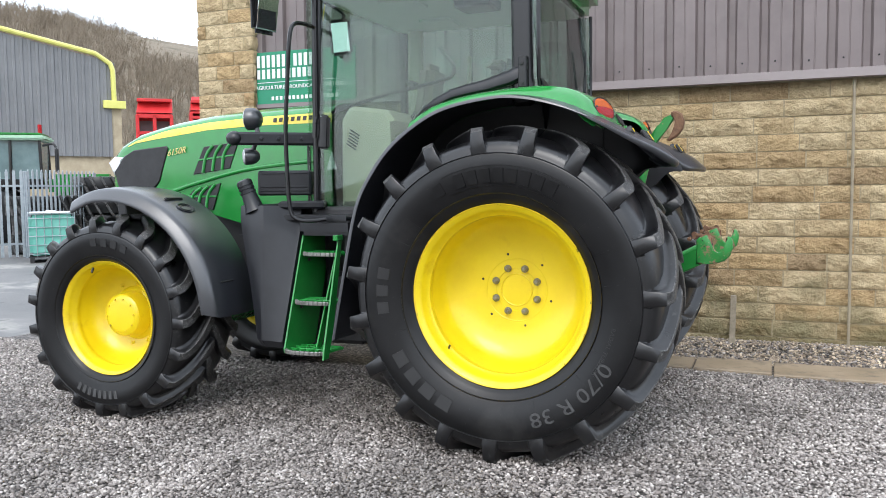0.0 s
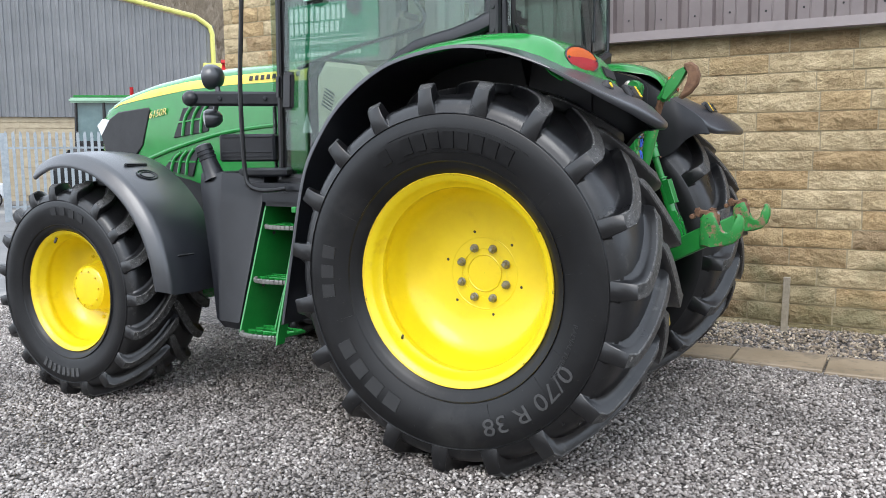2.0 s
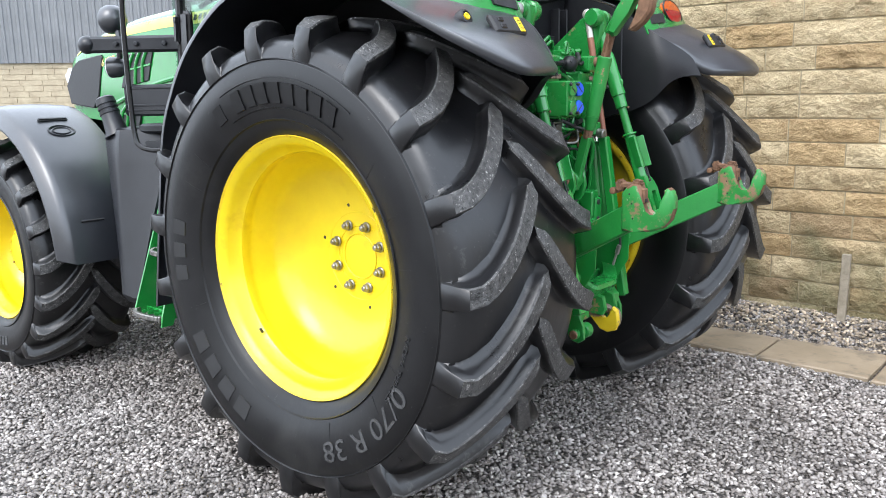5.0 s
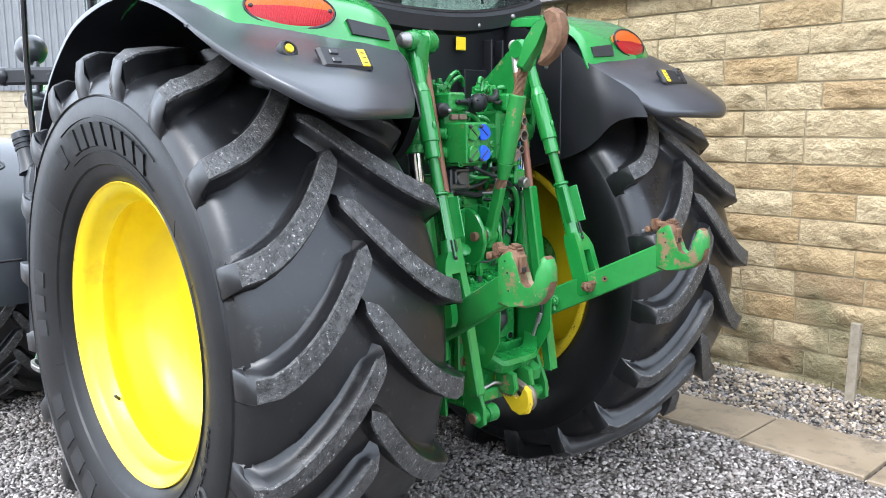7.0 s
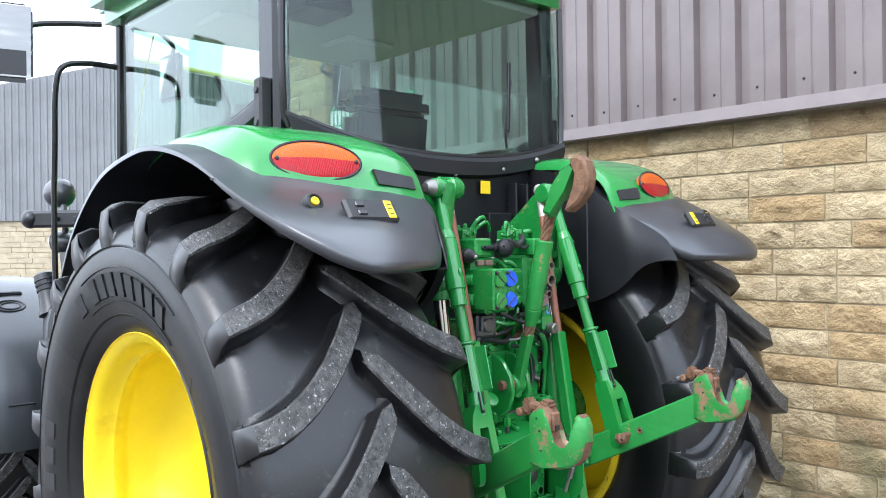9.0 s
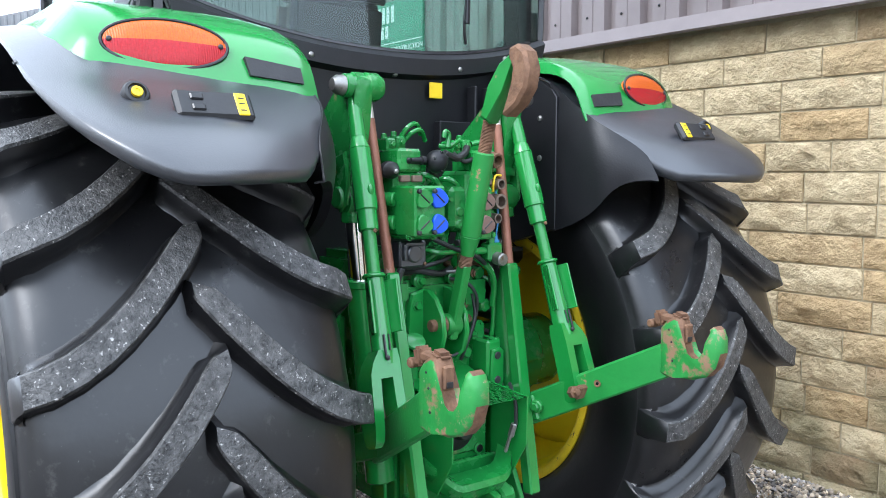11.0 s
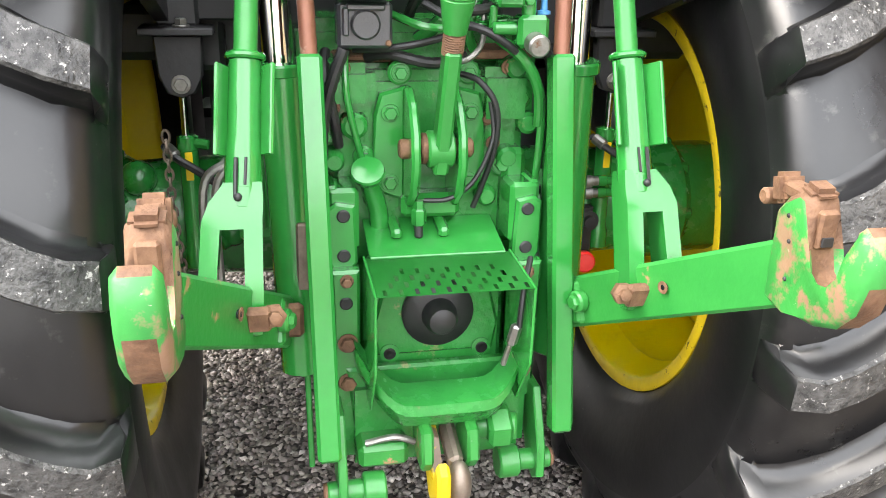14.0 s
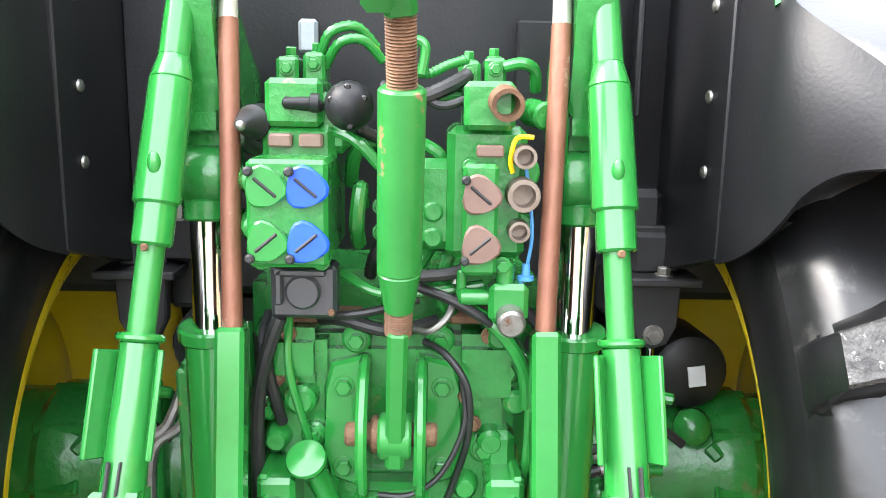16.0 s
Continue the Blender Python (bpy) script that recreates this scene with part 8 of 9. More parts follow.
shed = thing("warehouse", "grey sheet-clad warehouse on a sandstone base with yellow trim", "building")


def on_gable(s_, z, out=0.0):
    return C0 + DW * s_ + FN * out + Vector((0, 0, z))


def eave(s_):
    return 8.6 + 0.205 * s_ if s_ < 16 else 8.6 + 0.205 * (32 - s_)


bm = bmesh.new()
rows = [[], []]
n = 0
s_ = 0.22
while s_ < 32:
    for ds, o in ((0.0, 0.0), (0.17, 0.0), (0.21, 0.05), (0.29, 0.05)):
        rows[0].append(on_gable(s_ + ds, 3.9, o))
        rows[1].append(on_gable(s_ + ds, eave(s_ + ds) - 0.1, o))
    s_ += 0.333
sheet(bm, rows, 0.02)
part("gable_cladding", bm, M_GREYCLAD, shed, "ribbed grey cladding", smooth=False)
bm = bmesh.new()
q = [on_gable(0.0, -0.3, -0.1), on_gable(32, -0.3, -0.1), on_gable(32, 3.95, -0.1), on_gable(0, 3.95, -0.1)]
q2 = [p - FN * 0.4 for p in q]
a, b = [bm.verts.new(p) for p in q], [bm.verts.new(p) for p in q2]
bm.faces.new(a), bm.faces.new(b[::-1])
for k in range(4):
    bm.faces.new((a[k], b[k], b[(k + 1) % 4], a[(k + 1) % 4]))
M_FARSTONE = mat("far_sandstone", (0.34, 0.28, 0.19), (0.46, 0.39, 0.27), 2.5, 0.9, bump=0.6, bscale=8)
part("base_wall", bm, M_FARSTONE, shed, "coursed sandstone base", smooth=False)
bm = bmesh.new()
for row_i in range(15):
    z = 0.13 + 0.26 * row_i
    s0 = 4.0 + 0.4 * (row_i % 2)
    while s0 < 22:
        w = 0.72 + 0.25 * ((row_i * 7 + int(s0 * 3)) % 3) / 2
        p = on_gable(s0 + w / 2, z, -0.09)
        block(bm, p, (0.04, w - 0.03, 0.235), 0.0, (0, 0, math.degrees(math.atan2(FN.y, FN.x))))
        s0 += w
tagged(part("coursed_stone", bm, M_FARSTONE, shed, smooth=False), kind="stuff")
bm = bmesh.new()
pts = [on_gable(16, eave(16) + 0.1, 0.1), on_gable(8, eave(8) + 0.1, 0.1), on_gable(0.9, eave(0.9) + 0.1, 0.1), on_gable(0.5, 8.62, 0.1), on_gable(0.22, 8.42, 0.1), on_gable(0.12, 8.1, 0.1), on_gable(0.1, 6.6, 0.1)]
tube(bm, pts, 0.12, 8, n=1)
beam(bm, on_gable(0.62, 6.45, 0.1), on_gable(-0.42, 6.45, 0.1), 0.3, 0.38, 0.02)
part("verge_trim", bm, M_YTRIM, shed, "pale yellow verge trim and downpipe")
bm = bmesh.new()
q = [on_gable(0, 8.5), on_gable(16, eave(16)), on_gable(32, 8.6)]
r2 = [p - FN * 40 for p in q]
sheet(bm, [q, r2], 0.1)
part("roof", bm, M_GREYCLAD, shed, smooth=False)
bm = bmesh.new()
block(bm, on_gable(0.05, 3.1, -0.35), (0.6, 0.6, 6.6), 0.02, (0, 0, math.degrees(math.atan2(FN.y, FN.x))))
part("corner_pier", bm, M_FARSTONE, shed, "sandstone corner pier")
bm = bmesh.new()
q = [on_gable(0.0, -0.3, -0.5), on_gable(0.0, -0.3, -40), on_gable(0.0, 8.5, -40), on_gable(0.0, 8.5, -0.5)]
bm.faces.new([bm.verts.new(p) for p in q])
bmesh.ops.solidify(bm, geom=bm.faces[:], thickness=0.2)
part("side_cladding", bm, M_GREYCLAD, shed, smooth=False)

# palisade fence
def palisade(p0, p1, height, label):
    p0, p1 = Vector(p0), Vector(p1)
    ln = (p1 - p0).length
    f = thing("palisade_fence", label, "fence", (0, 0, 0))
    d = (p1 - p0).normalized()
    yaw = math.degrees(math.atan2(d.y, d.x))
    for t in (0.0, 1.0):
        p = p0.lerp(p1, t)
        bm = bmesh.new()
        block(bm, (p.x, p.y, p.z + height / 2 - 0.1), (0.1, 0.06, height + 0.1), 0.006, (0, 0, yaw))
        part("post", bm, M_GALV, f)
    for z in (0.35, height - 0.4):
        bm = bmesh.new()
        beam(bm, p0 + Vector((0, 0, z)), p1 + Vector((0, 0, z)), 0.04, 0.05, 0.004)
        part("rail", bm, M_GALV, f)
    n = int(ln / 0.155)
    first = None
    for i in range(n):
        p = p0.lerp(p1, (i + 0.5) / n)
        m = Matrix.Translation(p) @ pose(0, 0, 0, 0, 0, yaw)
        if first is None:
            bm = bmesh.new()
            plate(bm, [(-0.034, 0.04), (0.034, 0.04), (0.034, height - 0.08), (0.012, height), (0.0, height - 0.05), (-0.012, height), (-0.034, height - 0.08)], -0.045, -0.03, 0.002)
            first = part("pale", bm, M_GALV, f)
            first.matrix_local = m
        else:
            same_mesh(first, m, f)


ZF = ground_z(-16, 8)
palisade((-16.8, 7.5, ZF), (-15.41, 9.38, ZF), 2.15, "galvanised steel palisade fence panel beside the far yard")
palisade((-15.41, 9.38, ZF), (-15.88, 12.08, ZF), 2.15, "galvanised palisade fence panel running back to the buildings")

# caged liquid tank
ibc = thing("caged_tank", "caged plastic tank of pale green liquid on a pallet", "tank", (-14.2, 8.99, ground_z(-14.2, 8.99)))
ibc.rotation_euler = (0, 0, radians(-42))
bm = bmesh.new()
block(bm, (0, 0, 0.62), (1.12, 0.94, 0.92), 0.07, seg=2)
part("bottle", bm, M_WATERY, ibc, "translucent plastic bottle of green liquid")
bm = bmesh.new()
block(bm, (0, 0, 1.115), (1.1, 0.92, 0.05), 0.02)
rod(bm, (0, 0, 1.12), (0, 0, 1.17), 0.11)
part("tank_top", bm, M_WHITE, ibc)
bm = bmesh.new()
for k in range(8):
    x = -0.57 + 1.14 * k / 7
    for y in (-0.48, 0.48):
        rod(bm, (x, y, 0.14), (x, y, 1.12), 0.009, seg=6)
for k in range(7):
    y = -0.48 + 0.96 * k / 6
    for x in (-0.58, 0.58):
        rod(bm, (x, y, 0.14), (x, y, 1.12), 0.009, seg=6)
for z in (0.2, 0.4, 0.6, 0.8, 1.0, 1.12):
    for y in (-0.485, 0.485):
        rod(bm, (-0.58, y, z), (0.58, y, z), 0.009, seg=6)
    for x in (-0.585, 0.585):
        rod(bm, (x, -0.48, z), (x, 0.48, z), 0.009, seg=6)
part("cage", bm, M_GALV, ibc, "galvanised tube cage")
bm = bmesh.new()
for y in (-0.42, 0, 0.42):
    block(bm, (0, y, 0.06), (1.18, 0.1, 0.12), 0.01)
block(bm, (0, 0, 0.13), (1.18, 0.98, 0.02), 0.004)
part("pallet", bm, M_DARK, ibc)

# second tractor behind the fence, cab and tyres in view
t2 = thing("far_tractor", "green tractor with a pale roof rim parked behind the palisade fence", "tractor", (-20.3, 13.43, 0.22))
t2.rotation_euler = (0, 0, radians(38))
bm = bmesh.new()
block(bm, (0, 0, 3.09), (1.8, 1.6, 0.1), 0.045, seg=2)
part("roof", bm, M_GREEN, t2, "green cab roof")
bm = bmesh.new()
block(bm, (0, 0, 2.985), (1.96, 1.76, 0.15), 0.05, seg=2)
part("roof_rim", bm, mat("pale_green_rim", (0.30, 0.48, 0.34), (0.36, 0.55, 0.4), 5, 0.4), t2, "pale green rim with work lamps")
for k in range(4):
    bm = bmesh.new()
    block(bm, (-0.97, -0.6 + 0.4 * k, 3.0), (0.06, 0.16, 0.1), 0.03, seg=2)
    part("work_lamp", bm, M_LENS, t2)
for x in (-0.85, 0.0, 0.85):
    for y in (-0.75, 0.75):
        bm = bmesh.new()
        rod(bm, (x, y, 1.7), (x * 0.95, y * 0.95, 2.95), 0.045, seg=8)
        part("cab_post", bm, M_BLACK, t2)
bm = bmesh.new()
block(bm, (0, 0, 1.6), (1.8, 1.6, 0.3), 0.05)
part("cab_base", bm, M_BLACK, t2)
# blue-green base colour holds part of the sky's reflection
bm = bmesh.new()
block(bm, (0, 0, 2.35), (1.66, 1.42, 1.2), 0.0)
part("cab_glass", bm, mat("dark_cab_glass", (0.09, 0.15, 0.16), (0.15, 0.23, 0.24), 2, 0.04, metal=0.0, rvar=0.02, coat=1.0, spec=1.0), t2, "glossy dark glass with reflected sky partly put into its colour", smooth=False)
bm = bmesh.new()
block(bm, (0.0, 0, 2.05), (0.5, 0.5, 0.7), 0.1, seg=2)
part("seat", bm, M_SEAT, t2)
bm = bmesh.new()
block(bm, (1.9, 0, 1.55), (1.9, 0.85, 0.7), 0.15, seg=2)
part("bonnet", bm, M_GREEN, t2)
bm = bmesh.new()
tube(bm, [(0.9, -0.7, 2.75), (1.2, -0.9, 2.8), (1.3, -0.95, 2.7)], 0.035, 8)
block(bm, (1.32, -0.97, 2.3), (0.1, 0.2, 0.75), 0.04, seg=2)
part("mirror_arm", bm, M_DARK, t2)
bm = bmesh.new()
rod(bm, (0.8, -0.5, 3.12), (0.8, -0.5, 3.4), 0.06, seg=12)
part("beacon", bm, M_LAMPRED, t2)
for x, r in ((-0.6, 0.9), (2.1, 0.7)):
    for s in (-1, 1):
        bm = bmesh.new()
        turned(bm, (x, s * 0.65, r - 0.25), (0, s, 0), [(0, r * 0.55), (0.02, r * 0.9), (0.08, r), (0.45, r), (0.52, r * 0.9), (0.55, r * 0.55)], 36)
        ty = part("tyre", bm, M_RUBBER, t2)
        bm = bmesh.new()
        for k in range(20):
            t = 2 * math.pi * k / 20
            for h in (0, 1):
                p = Vector((x + r * math.cos(t + 0.15 * h), s * (0.78 + 0.26 * h), r - 0.25 + r * math.sin(t + 0.15 * h)))
                block(bm, p, (0.05, 0.26, 0.09), 0.0, (0, -math.degrees(t), (20 if h else -20)))
        tagged(part("tyre_lugs", bm, M_RUBBER, ty), kind="stuff")

bm = bmesh.new()
block(bm, (-0.995, 0.2, 3.0), (0.05, 0.5, 0.11), 0.015)
part("roof_plate", bm, M_YPLAST, t2, "yellow plate on the roof rim")

# farm tyres lying flat behind the fence
def flat_tyre(at, r, label):
    o = thing("spare_tyre", label, "tyre", at, group="spare tyres behind the fence")
    bm = bmesh.new()
    turned(bm, (0, 0, 0), (0, 0, 1), [(0, r * 0.55), (0.02, r * 0.9), (0.08, r * 0.95), (0.42, r * 0.95), (0.48, r * 0.9), (0.5, r * 0.55)], 40)
    part("carcass", bm, M_RUBBER, o)
    first = None
    for k in range(36):
        m = pose(0, 0, 0.12 + 0.26 * (k % 2), 0, 0, 10 * k)
        if first is None:
            bm = bmesh.new()
            block(bm, (r * 0.97, 0, 0), (0.09, 0.06, 0.28), 0.01, (28, 0, 0))
            first = part("lug", bm, M_LUG, o)
            first.matrix_local = m
        else:
            same_mesh(first, m, o)


flat_tyre((-16.4, 10.83, ground_z(-16, 10)), 0.85, "large black farm tyre lying flat behind the fence")
flat_tyre((-16.35, 10.88, ground_z(-16, 10) + 0.5), 0.82, "large black farm tyre lying on another tyre")
flat_tyre((-16.4, 10.78, ground_z(-16, 10) + 1.0), 0.85, "large black farm tyre lying on top of a stack")
flat_tyre((-15.7, 12.28, ground_z(-16, 11.6)), 0.8, "worn black farm tyre lying flat by the bonnet")
flat_tyre((-15.75, 12.33, ground_z(-16, 11.6) + 0.5), 0.8, "worn black farm tyre lying on another tyre")
flat_tyre((-15.7, 12.28, ground_z(-16, 11.6) + 1.0), 0.8, "worn black farm tyre lying on another tyre")
flat_tyre((-15.72, 12.3, ground_z(-16, 11.6) + 1.5), 0.8, "worn black farm tyre lying on top of a stack")

# white car by the warehouse
def car(at, yaw, label):
    c = thing("parked_car", label, "car", at)
    c.rotation_euler = (0, 0, yaw)
    st = [(-2.25, 0.55, 0.85, 0.72), (-2.15, 0.4, 0.98, 0.84), (-1.5, 0.32, 1.02, 0.9), (-0.5, 0.3, 0.98, 0.91), (0.9, 0.3, 0.95, 0.91), (1.7, 0.32, 0.88, 0.88), (2.2, 0.4, 0.72, 0.8), (2.32, 0.5, 0.62, 0.7)]
    bm = bmesh.new()
    rows = []
    for x, z0, z1, w in st:
        rows.append([(x, -w * 0.9, z0), (x, -w, (z0 + z1) / 2), (x, -w * 0.93, z1 - 0.05), (x, -w * 0.7, z1), (x, w * 0.7, z1), (x, w * 0.93, z1 - 0.05), (x, w, (z0 + z1) / 2), (x, w * 0.9, z0), (x, -w * 0.9, z0)])
    g = sheet(bm, rows)
    bm.faces.new(g[0][:-1]), bm.faces.new(g[-1][:-1][::-1])
    bmesh.ops.remove_doubles(bm, verts=bm.verts, dist=1e-4)
    part("body", bm, M_WHITE, c, "glossy white body", angle=50)
    bm = bmesh.new()
    rows = []
    for x, z, w in ((-1.75, 1.0, 0.7), (-1.1, 1.36, 0.6), (-0.3, 1.44, 0.6), (0.35, 1.4, 0.6), (1.05, 0.97, 0.72)):
        rows.append([(x, -w - 0.1 * (z < 1.1), 0.96), (x, -w, z), (x, w, z), (x, w + 0.1 * (z < 1.1), 0.96)])
    sheet(bm, rows)
    part("glasshouse", bm, M_BLACK, c, "dark glass cabin", angle=30)
    bm = bmesh.new()
    rows = []
    for x, z, w in ((-1.1, 1.375, 0.56), (-0.3, 1.455, 0.56), (0.35, 1.415, 0.56)):
        rows.append([(x, -w, z), (x, 0, z + 0.02), (x, w, z)])
    sheet(bm, rows, 0.02)
    part("roof", bm, M_WHITE, c)
    bm = bmesh.new()
    block(bm, (2.3, 0, 0.66), (0.06, 0.7, 0.24), 0.05, seg=2)
    block(bm, (2.31, 0, 0.42), (0.05, 1.2, 0.12), 0.03)
    part("grille", bm, M_DARK, c)
    for s in (-1, 1):
        bm = bmesh.new()
        block(bm, (2.18, s * 0.62, 0.7), (0.16, 0.26, 0.13), 0.04, (0, 0, s * 25), seg=2)
        part("headlamp", bm, M_LENS, c)
        for x in (-1.4, 1.4):
            bm = bmesh.new()
            rod(bm, (x, s * 0.66, 0.32), (x, s * 0.89, 0.32), 0.33, seg=28, cap=0.04)
            w = part("wheel", bm, M_RUBBER, c)
            bm = bmesh.new()
            rod(bm, (x, s * 0.84, 0.32), (x, s * 0.9, 0.32), 0.22, seg=20, cap=0.02)
            part("hubcap", bm, M_STEEL, w)
    return c


car((-31.44, 14.66, ground_z(-31.44, 14.66)), math.atan2(-0.985, 0.17), "white saloon car parked by the warehouse wall")

# red steel hoppers standing behind the bonnet's line
for k, (px_, py_, w_) in enumerate(((-15.76, 14.41, 0.95), (-14.76, 15.3, 0.6))):
    rc = thing("red_hopper", "red steel hopper with barred openings", "hopper", (px_, py_, ground_z(px_, py_)), group="red hoppers")
    rc.rotation_euler = (0, 0, radians(42))
    top = 4.3 - ground_z(px_, py_) + 0.1 * k
    bm = bmesh.new()
    block(bm, (0, 0, top - 0.5), (w_ * 1.04, 0.66, 0.08), 0.02)
    block(bm, (0, 0.25, top / 2 - 0.25), (w_, 0.2, top - 0.5), 0.02)
    for x in (-w_ / 2, 0, w_ / 2):
        block(bm, (x, -0.1, top / 2 - 0.25), (0.1, 0.5, top - 0.5), 0.01)
    for j in range(9):
        block(bm, (0, -0.15, 0.5 + 0.48 * j), (w_, 0.4, 0.09), 0.01)
    body = part("body", bm, M_REDMETAL, rc, "red painted steel frame")
    bm = bmesh.new()
    lo_ = [bm.verts.new((sx * w_ * 0.53, sy * 0.36, top - 0.44)) for sx, sy in ((-1, -1), (1, -1), (1, 1), (-1, 1))]
    hi_ = [bm.verts.new((sx * w_ * 0.5 + 0.05, 0.16 + sy * 0.14, top)) for sx, sy in ((-1, -1), (1, -1), (1, 1), (-1, 1))]
    skin(bm, lo_, hi_)
    bm.faces.new(hi_), bm.faces.new(lo_[::-1])
    part("sloping_roof", bm, M_REDMETAL, rc, "sloping red roof", smooth=False)
    # grey sheet added in place of the hillside seen between the bars
    bm = bmesh.new()
    block(bm, (0, 0.13, top / 2 - 0.3), (w_ * 0.96, 0.03, top - 0.7), 0.0)
    part("back_sheet", bm, M_GREYCLAD, rc)

# wooded hillside
def hill_h(x, y):
    d = (x + 70) * -0.60 + (y - 70) * 0.80
    base = max(0.0, d + 8) * 0.62
    k = max(0.0, min(1.0, ((x + 70) * 0.80 + (y - 70) * 0.60 + 24) / 44))
    base = (51 - 13 * k * k * (3 - 2 * k)) * (1 - math.exp(-base / 55))
    return base + 5 * noise.noise(Vector((x * 0.02, y * 0.02, 0))) * min(1, base / 10) - 0.5


bm = bmesh.new()
rows = []
for i in range(36):
    rows.append([])
    for j in range(36):
        a = -210 + 420 * j / 35
        b = -14 + 250 * i / 35
        x, y = -70 - 0.60 * b + 0.80 * a, 70 + 0.80 * b + 0.60 * a
        rows[-1].append((x, y, hill_h(x, y)))
sheet(bm, rows)
hill = part("hillside", bm, M_HILL)
tagged(hill, "steep brown winter hillside under bare woodland", "hill", kind="structure")

# the valley goes on round the yard
bm = bmesh.new()
rows = []
for i in range(9):
    t = i / 8
    row = []
    for k in range(73):
        a = 2 * math.pi * k / 72
        rr = 95 + 130 * t
        # ring lowered on one unseen side so the cab door reflects bright sky
        gap = 1 - 0.85 * max(0.0, min(1.0, (a - radians(183)) / radians(6), (radians(249) - a) / radians(5)))
        h = gap * (5 + 52 * t ** 0.8) * (0.75 + 0.35 * noise.noise(Vector((math.cos(a) * 2.2, math.sin(a) * 2.2, 5.0)))) - 6
        row.append((rr * math.cos(a), rr * math.sin(a), h))
    rows.append(row)
sheet(bm, rows)
valley = part("valley_side", bm, M_HILL)
tagged(valley, "brown wooded valley sides round the yard", "hill", kind="structure")

# bare trees on the hill, joined
tv, tf = [], []
hr = random.Random(11)


def twig(p, d, ln, r, depth):
    e = p + d * ln
    b0 = len(tv)
    _, a, b = axes(d)
    for q, rr in ((p, r), (e, r * 0.55)):
        for k in range(3):
            t = 2 * math.pi * k / 3
            tv.append(tuple(q + a * (rr * math.cos(t)) + b * (rr * math.sin(t))))
    for k in range(3):
        tf.append((b0 + k, b0 + (k + 1) % 3, b0 + 3 + (k + 1) % 3, b0 + 3 + k))
    if depth:
        for _ in range(3 if depth > 1 else 4):
            nd = (d + Vector((hr.uniform(-0.75, 0.75), hr.uniform(-0.75, 0.75), hr.uniform(0.0, 0.5)))).normalized()
            twig(p + d * ln * hr.uniform(0.45, 1.0), nd, ln * hr.uniform(0.5, 0.72), r * 0.55, depth - 1)


for k in range(3300):
    b = hr.uniform(-5, 150)
    a = hr.uniform(-50, 42)
    x, y = -70 - 0.60 * b + 0.80 * a, 70 + 0.80 * b + 0.60 * a
    h = hr.uniform(2.4, 4.0)
    twig(Vector((x, y, hill_h(x, y) - 0.3)), Vector((hr.uniform(-0.1, 0.1), hr.uniform(-0.1, 0.1), 1)).normalized(), h, hr.uniform(0.08, 0.17), 3)
me = bpy.data.meshes.new("bare_woodland")
me.from_pydata(tv, [], tf)
me.materials.append(M_TWIG)
wood = new("bare_woodland", me)
tagged(wood, "dense bare brown winter trees on the hillside", "trees", kind="stuff")
# ---------------------------------------------------------------- stones of the wall, one by one
def stone_mesh(name, seed):
    """A rock-faced block one unit wide and high, face towards -y."""
    r = random.Random(seed)
    bm = bmesh.new()
    nx, nz = 6, 4
    g = {}
    for i in range(nx + 1):
        for j in range(nz + 1):
            u, v = i / nx - 0.5, j / nz - 0.5
            edge = i in (0, nx) or j in (0, nz)
            bulge = 0.0 if edge else 0.012 + r.uniform(-0.012, 0.012)
            ju, jv = (0, 0) if edge else (r.uniform(-0.05, 0.05), r.uniform(-0.08, 0.08))
            g[i, j] = bm.verts.new((u + ju, -0.012 - bulge, v + jv))
    for i in range(nx):
        for j in range(nz):
            q = (g[i, j], g[i + 1, j], g[i + 1, j + 1], g[i, j + 1])
            if r.random() < 0.5:
                bm.faces.new(q[:3]), bm.faces.new((q[0], q[2], q[3]))
            else:
                bm.faces.new((q[0], q[1], q[3])), bm.faces.new(q[1:])
    rim = [g[i, 0] for i in range(nx + 1)] + [g[nx, j] for j in range(1, nz + 1)] + [g[i, nz] for i in range(nx - 1, -1, -1)] + [g[0, j] for j in range(nz - 1, 0, -1)]
    back = [bm.verts.new((v.co.x, 0.03, v.co.z)) for v in rim]
    for k in range(len(rim)):
        bm.faces.new((rim[k], rim[(k + 1) % len(rim)], back[(k + 1) % len(back)], back[k]))
    bmesh.ops.recalc_face_normals(bm, faces=bm.faces)
    me = bpy.data.meshes.new(name)
    bm.to_mesh(me)
    bm.free()
    me.materials.append(M_STONE)
    me.polygons.foreach_set("use_smooth", [True] * len(me.polygons))
    me.set_sharp_from_angle(angle=radians(17))
    return me


STONES = [stone_mesh("stone", 40 + k) for k in range(12)]
sr = random.Random(3)


def lay(parent, x0, x1, z0, z1, h, y, wmin, wmax, yaw=0.0, origin=None):
    """Courses of stones with mortar joints, as children of a wall."""
    z, k = z0, 0
    while z + h * 0.5 < z1:
        hh = h * (1 if z + h < z1 else (z1 - z) / h)
        x = x0 - sr.uniform(0.0, wmax * 0.9)
        while x < x1:
            w = sr.uniform(wmin, wmax)
            a, b = max(x, x0), min(x + w, x1)
            if b - a > 0.05:
                o = new("stone", sr.choice(STONES))
                o.parent = parent
                m = Matrix.Translation(((a + b) / 2, y, z + hh / 2))
                if yaw:
                    m = origin @ m
                o.matrix_local = m @ Matrix.Diagonal((b - a - 0.011, sr.uniform(0.7, 1.25), hh - 0.011, 1)) @ pose(0, 0, 0, 0, sr.choice((0, 180)), 0)
            x += w
        z += h
        k += 1


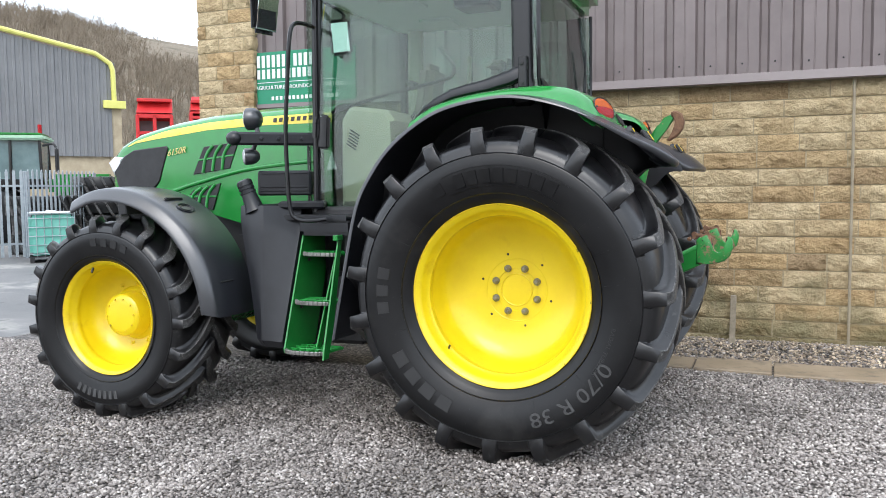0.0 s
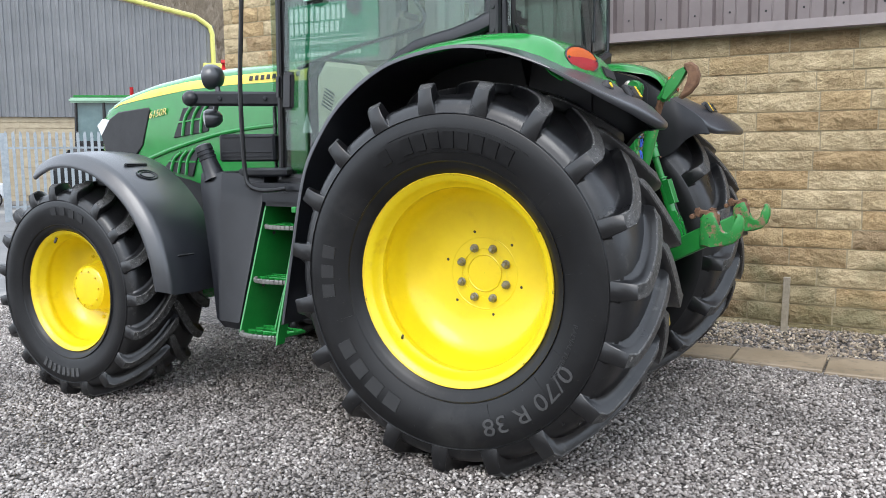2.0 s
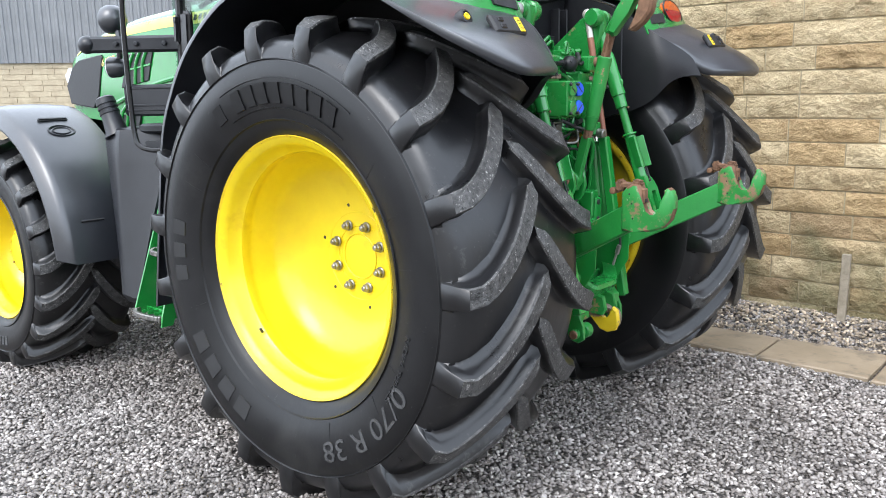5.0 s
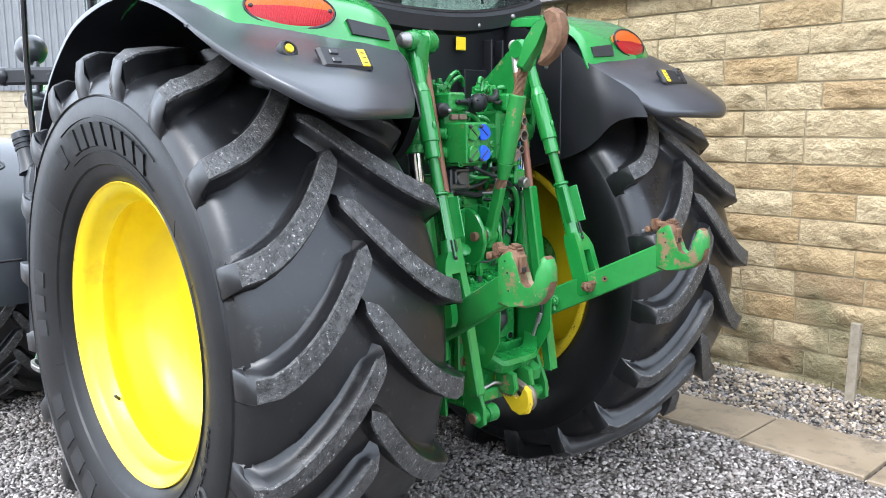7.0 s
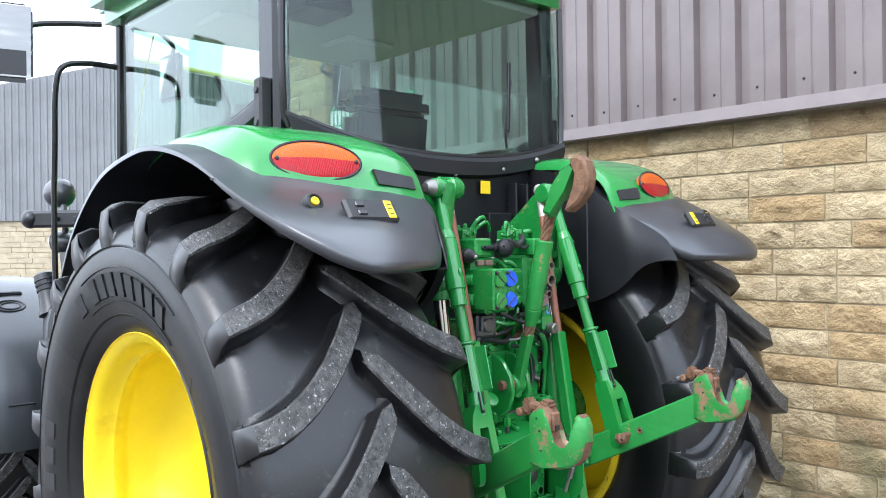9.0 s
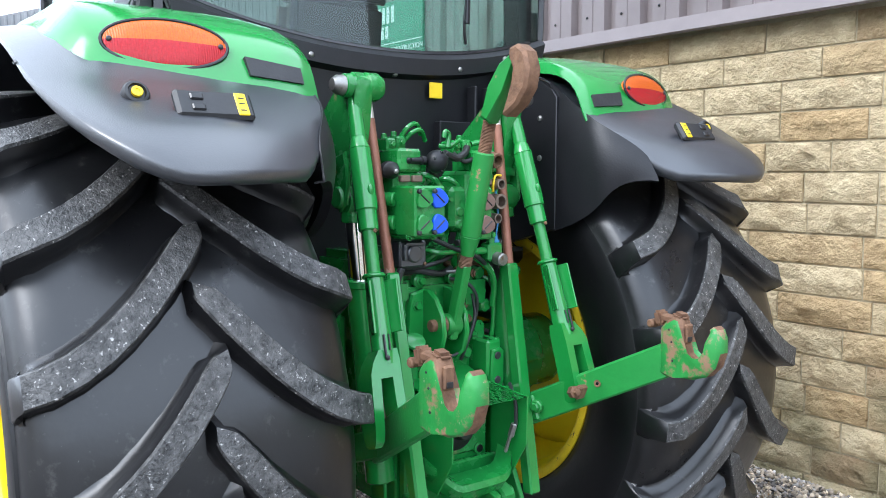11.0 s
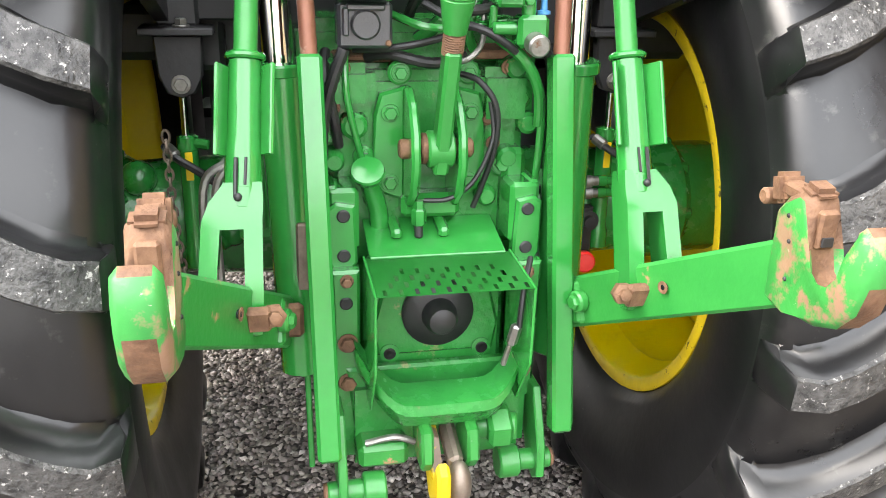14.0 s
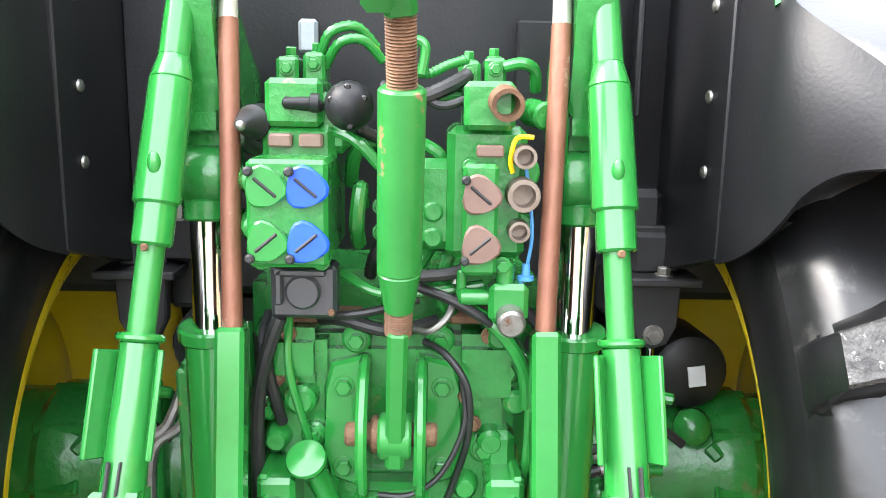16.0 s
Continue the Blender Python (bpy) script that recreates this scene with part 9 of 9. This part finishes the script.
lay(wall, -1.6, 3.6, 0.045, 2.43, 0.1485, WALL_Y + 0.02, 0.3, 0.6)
lay(pier, -4.565, -3.835, 2.0, 4.1, 0.15, 2.12, 0.24, 0.42)
side = Matrix.Translation((-3.85, 2.11, 0)) @ pose(0, 0, 0, 0, 0, 90)
lay(pier, 0.0, 0.22, 2.0, 4.1, 0.15, 0.0, 0.2, 0.3, 90, side)

# ---------------------------------------------------------------- loose stones on the gravel
gr = np.random.default_rng(4)
oct_v = np.array([(1, 0, 0), (-1, 0, 0), (0, 1, 0), (0, -1, 0), (0, 0, 1), (0, 0, -1)], float)
oct_f = np.array([(0, 2, 4), (2, 1, 4), (1, 3, 4), (3, 0, 4), (2, 0, 5), (1, 2, 5), (3, 1, 5), (0, 3, 5)])


def scatter(name, n, xr, yr, smin, smax, label, keep, material=M_PEBBLE):
    P = np.column_stack([gr.uniform(*xr, n), gr.uniform(*yr, n)])
    P = P[[keep(x, y) for x, y in P]]
    n = len(P)
    z = np.array([gravel_z(x, y) for x, y in P])
    s = gr.uniform(smin, smax, n)
    sc = s[:, None] * np.column_stack([gr.uniform(0.7, 1.3, n), gr.uniform(0.6, 1.1, n), gr.uniform(0.45, 0.8, n)])
    V = oct_v[None] * (1 + gr.uniform(-0.3, 0.3, (n, 6, 3)) * 0.8) + gr.uniform(-0.22, 0.22, (n, 6, 3))
    V = V * sc[:, None, :]
    a, t = gr.uniform(0, 2 * np.pi, n), gr.uniform(-0.6, 0.6, n)
    ca, sa, ct, st = np.cos(a), np.sin(a), np.cos(t), np.sin(t)
    x1, z1 = V[..., 0] * ct[:, None] + V[..., 2] * st[:, None], -V[..., 0] * st[:, None] + V[..., 2] * ct[:, None]
    x2, y2 = x1 * ca[:, None] - V[..., 1] * sa[:, None], x1 * sa[:, None] + V[..., 1] * ca[:, None]
    V = np.stack([x2 + P[:, 0, None], y2 + P[:, 1, None], z1 + (z + s * gr.uniform(0.05, 0.5, n))[:, None]], axis=-1).reshape(-1, 3)
    Fc = (oct_f[None] + (np.arange(n) * 6)[:, None, None]).reshape(-1, 3)
    me = bpy.data.meshes.new(name)
    me.vertices.add(len(V))
    me.vertices.foreach_set("co", V.ravel())
    me.loops.add(Fc.size)
    me.loops.foreach_set("vertex_index", Fc.ravel())
    me.polygons.add(len(Fc))
    me.polygons.foreach_set("loop_start", np.arange(0, Fc.size, 3))
    me.polygons.foreach_set("loop_total", np.full(len(Fc), 3))
    me.update(calc_edges=True)
    me.materials.append(material)
    ob = new(name, me)
    return tagged(ob, label, "gravel", kind="stuff")


def off_flags(x, y):
    near = 1.56 - 0.05 * (x - 0.3)
    inside = near + 0.04 < y < 1.95 + 0.02 * x - 0.03 and -2.6 < x < 3.6
    if inside:
        return gr.random() < 0.04
    far = min(2.9 - x, x + 6.7, y + 4.8) / 0.8
    return gr.random() < far + 0.05


scatter("loose_gravel", 88000, (-1.6, 2.9), (-3.2, 2.3), 0.009, 0.0165, "loose grey crushed stones lying behind the tractor", off_flags)
scatter("loose_gravel", 92000, (-6.7, -1.45), (-4.8, 0.8), 0.009, 0.017, "loose grey crushed stones lying beside the tractor", off_flags)
scatter("loose_gravel", 22000, (-1.6, 3.0), (-4.8, -3.1), 0.009, 0.017, "loose grey crushed stones out in the open yard", off_flags)
scatter("pale_shingle", 9000, (-1.8, 3.6), (1.8, 2.25), 0.011, 0.02, "pale buff pebbles banked along the foot of the wall", lambda x, y: y > 1.96 + 0.02 * x + gr.normal() * 0.03, M_SHINGLE)
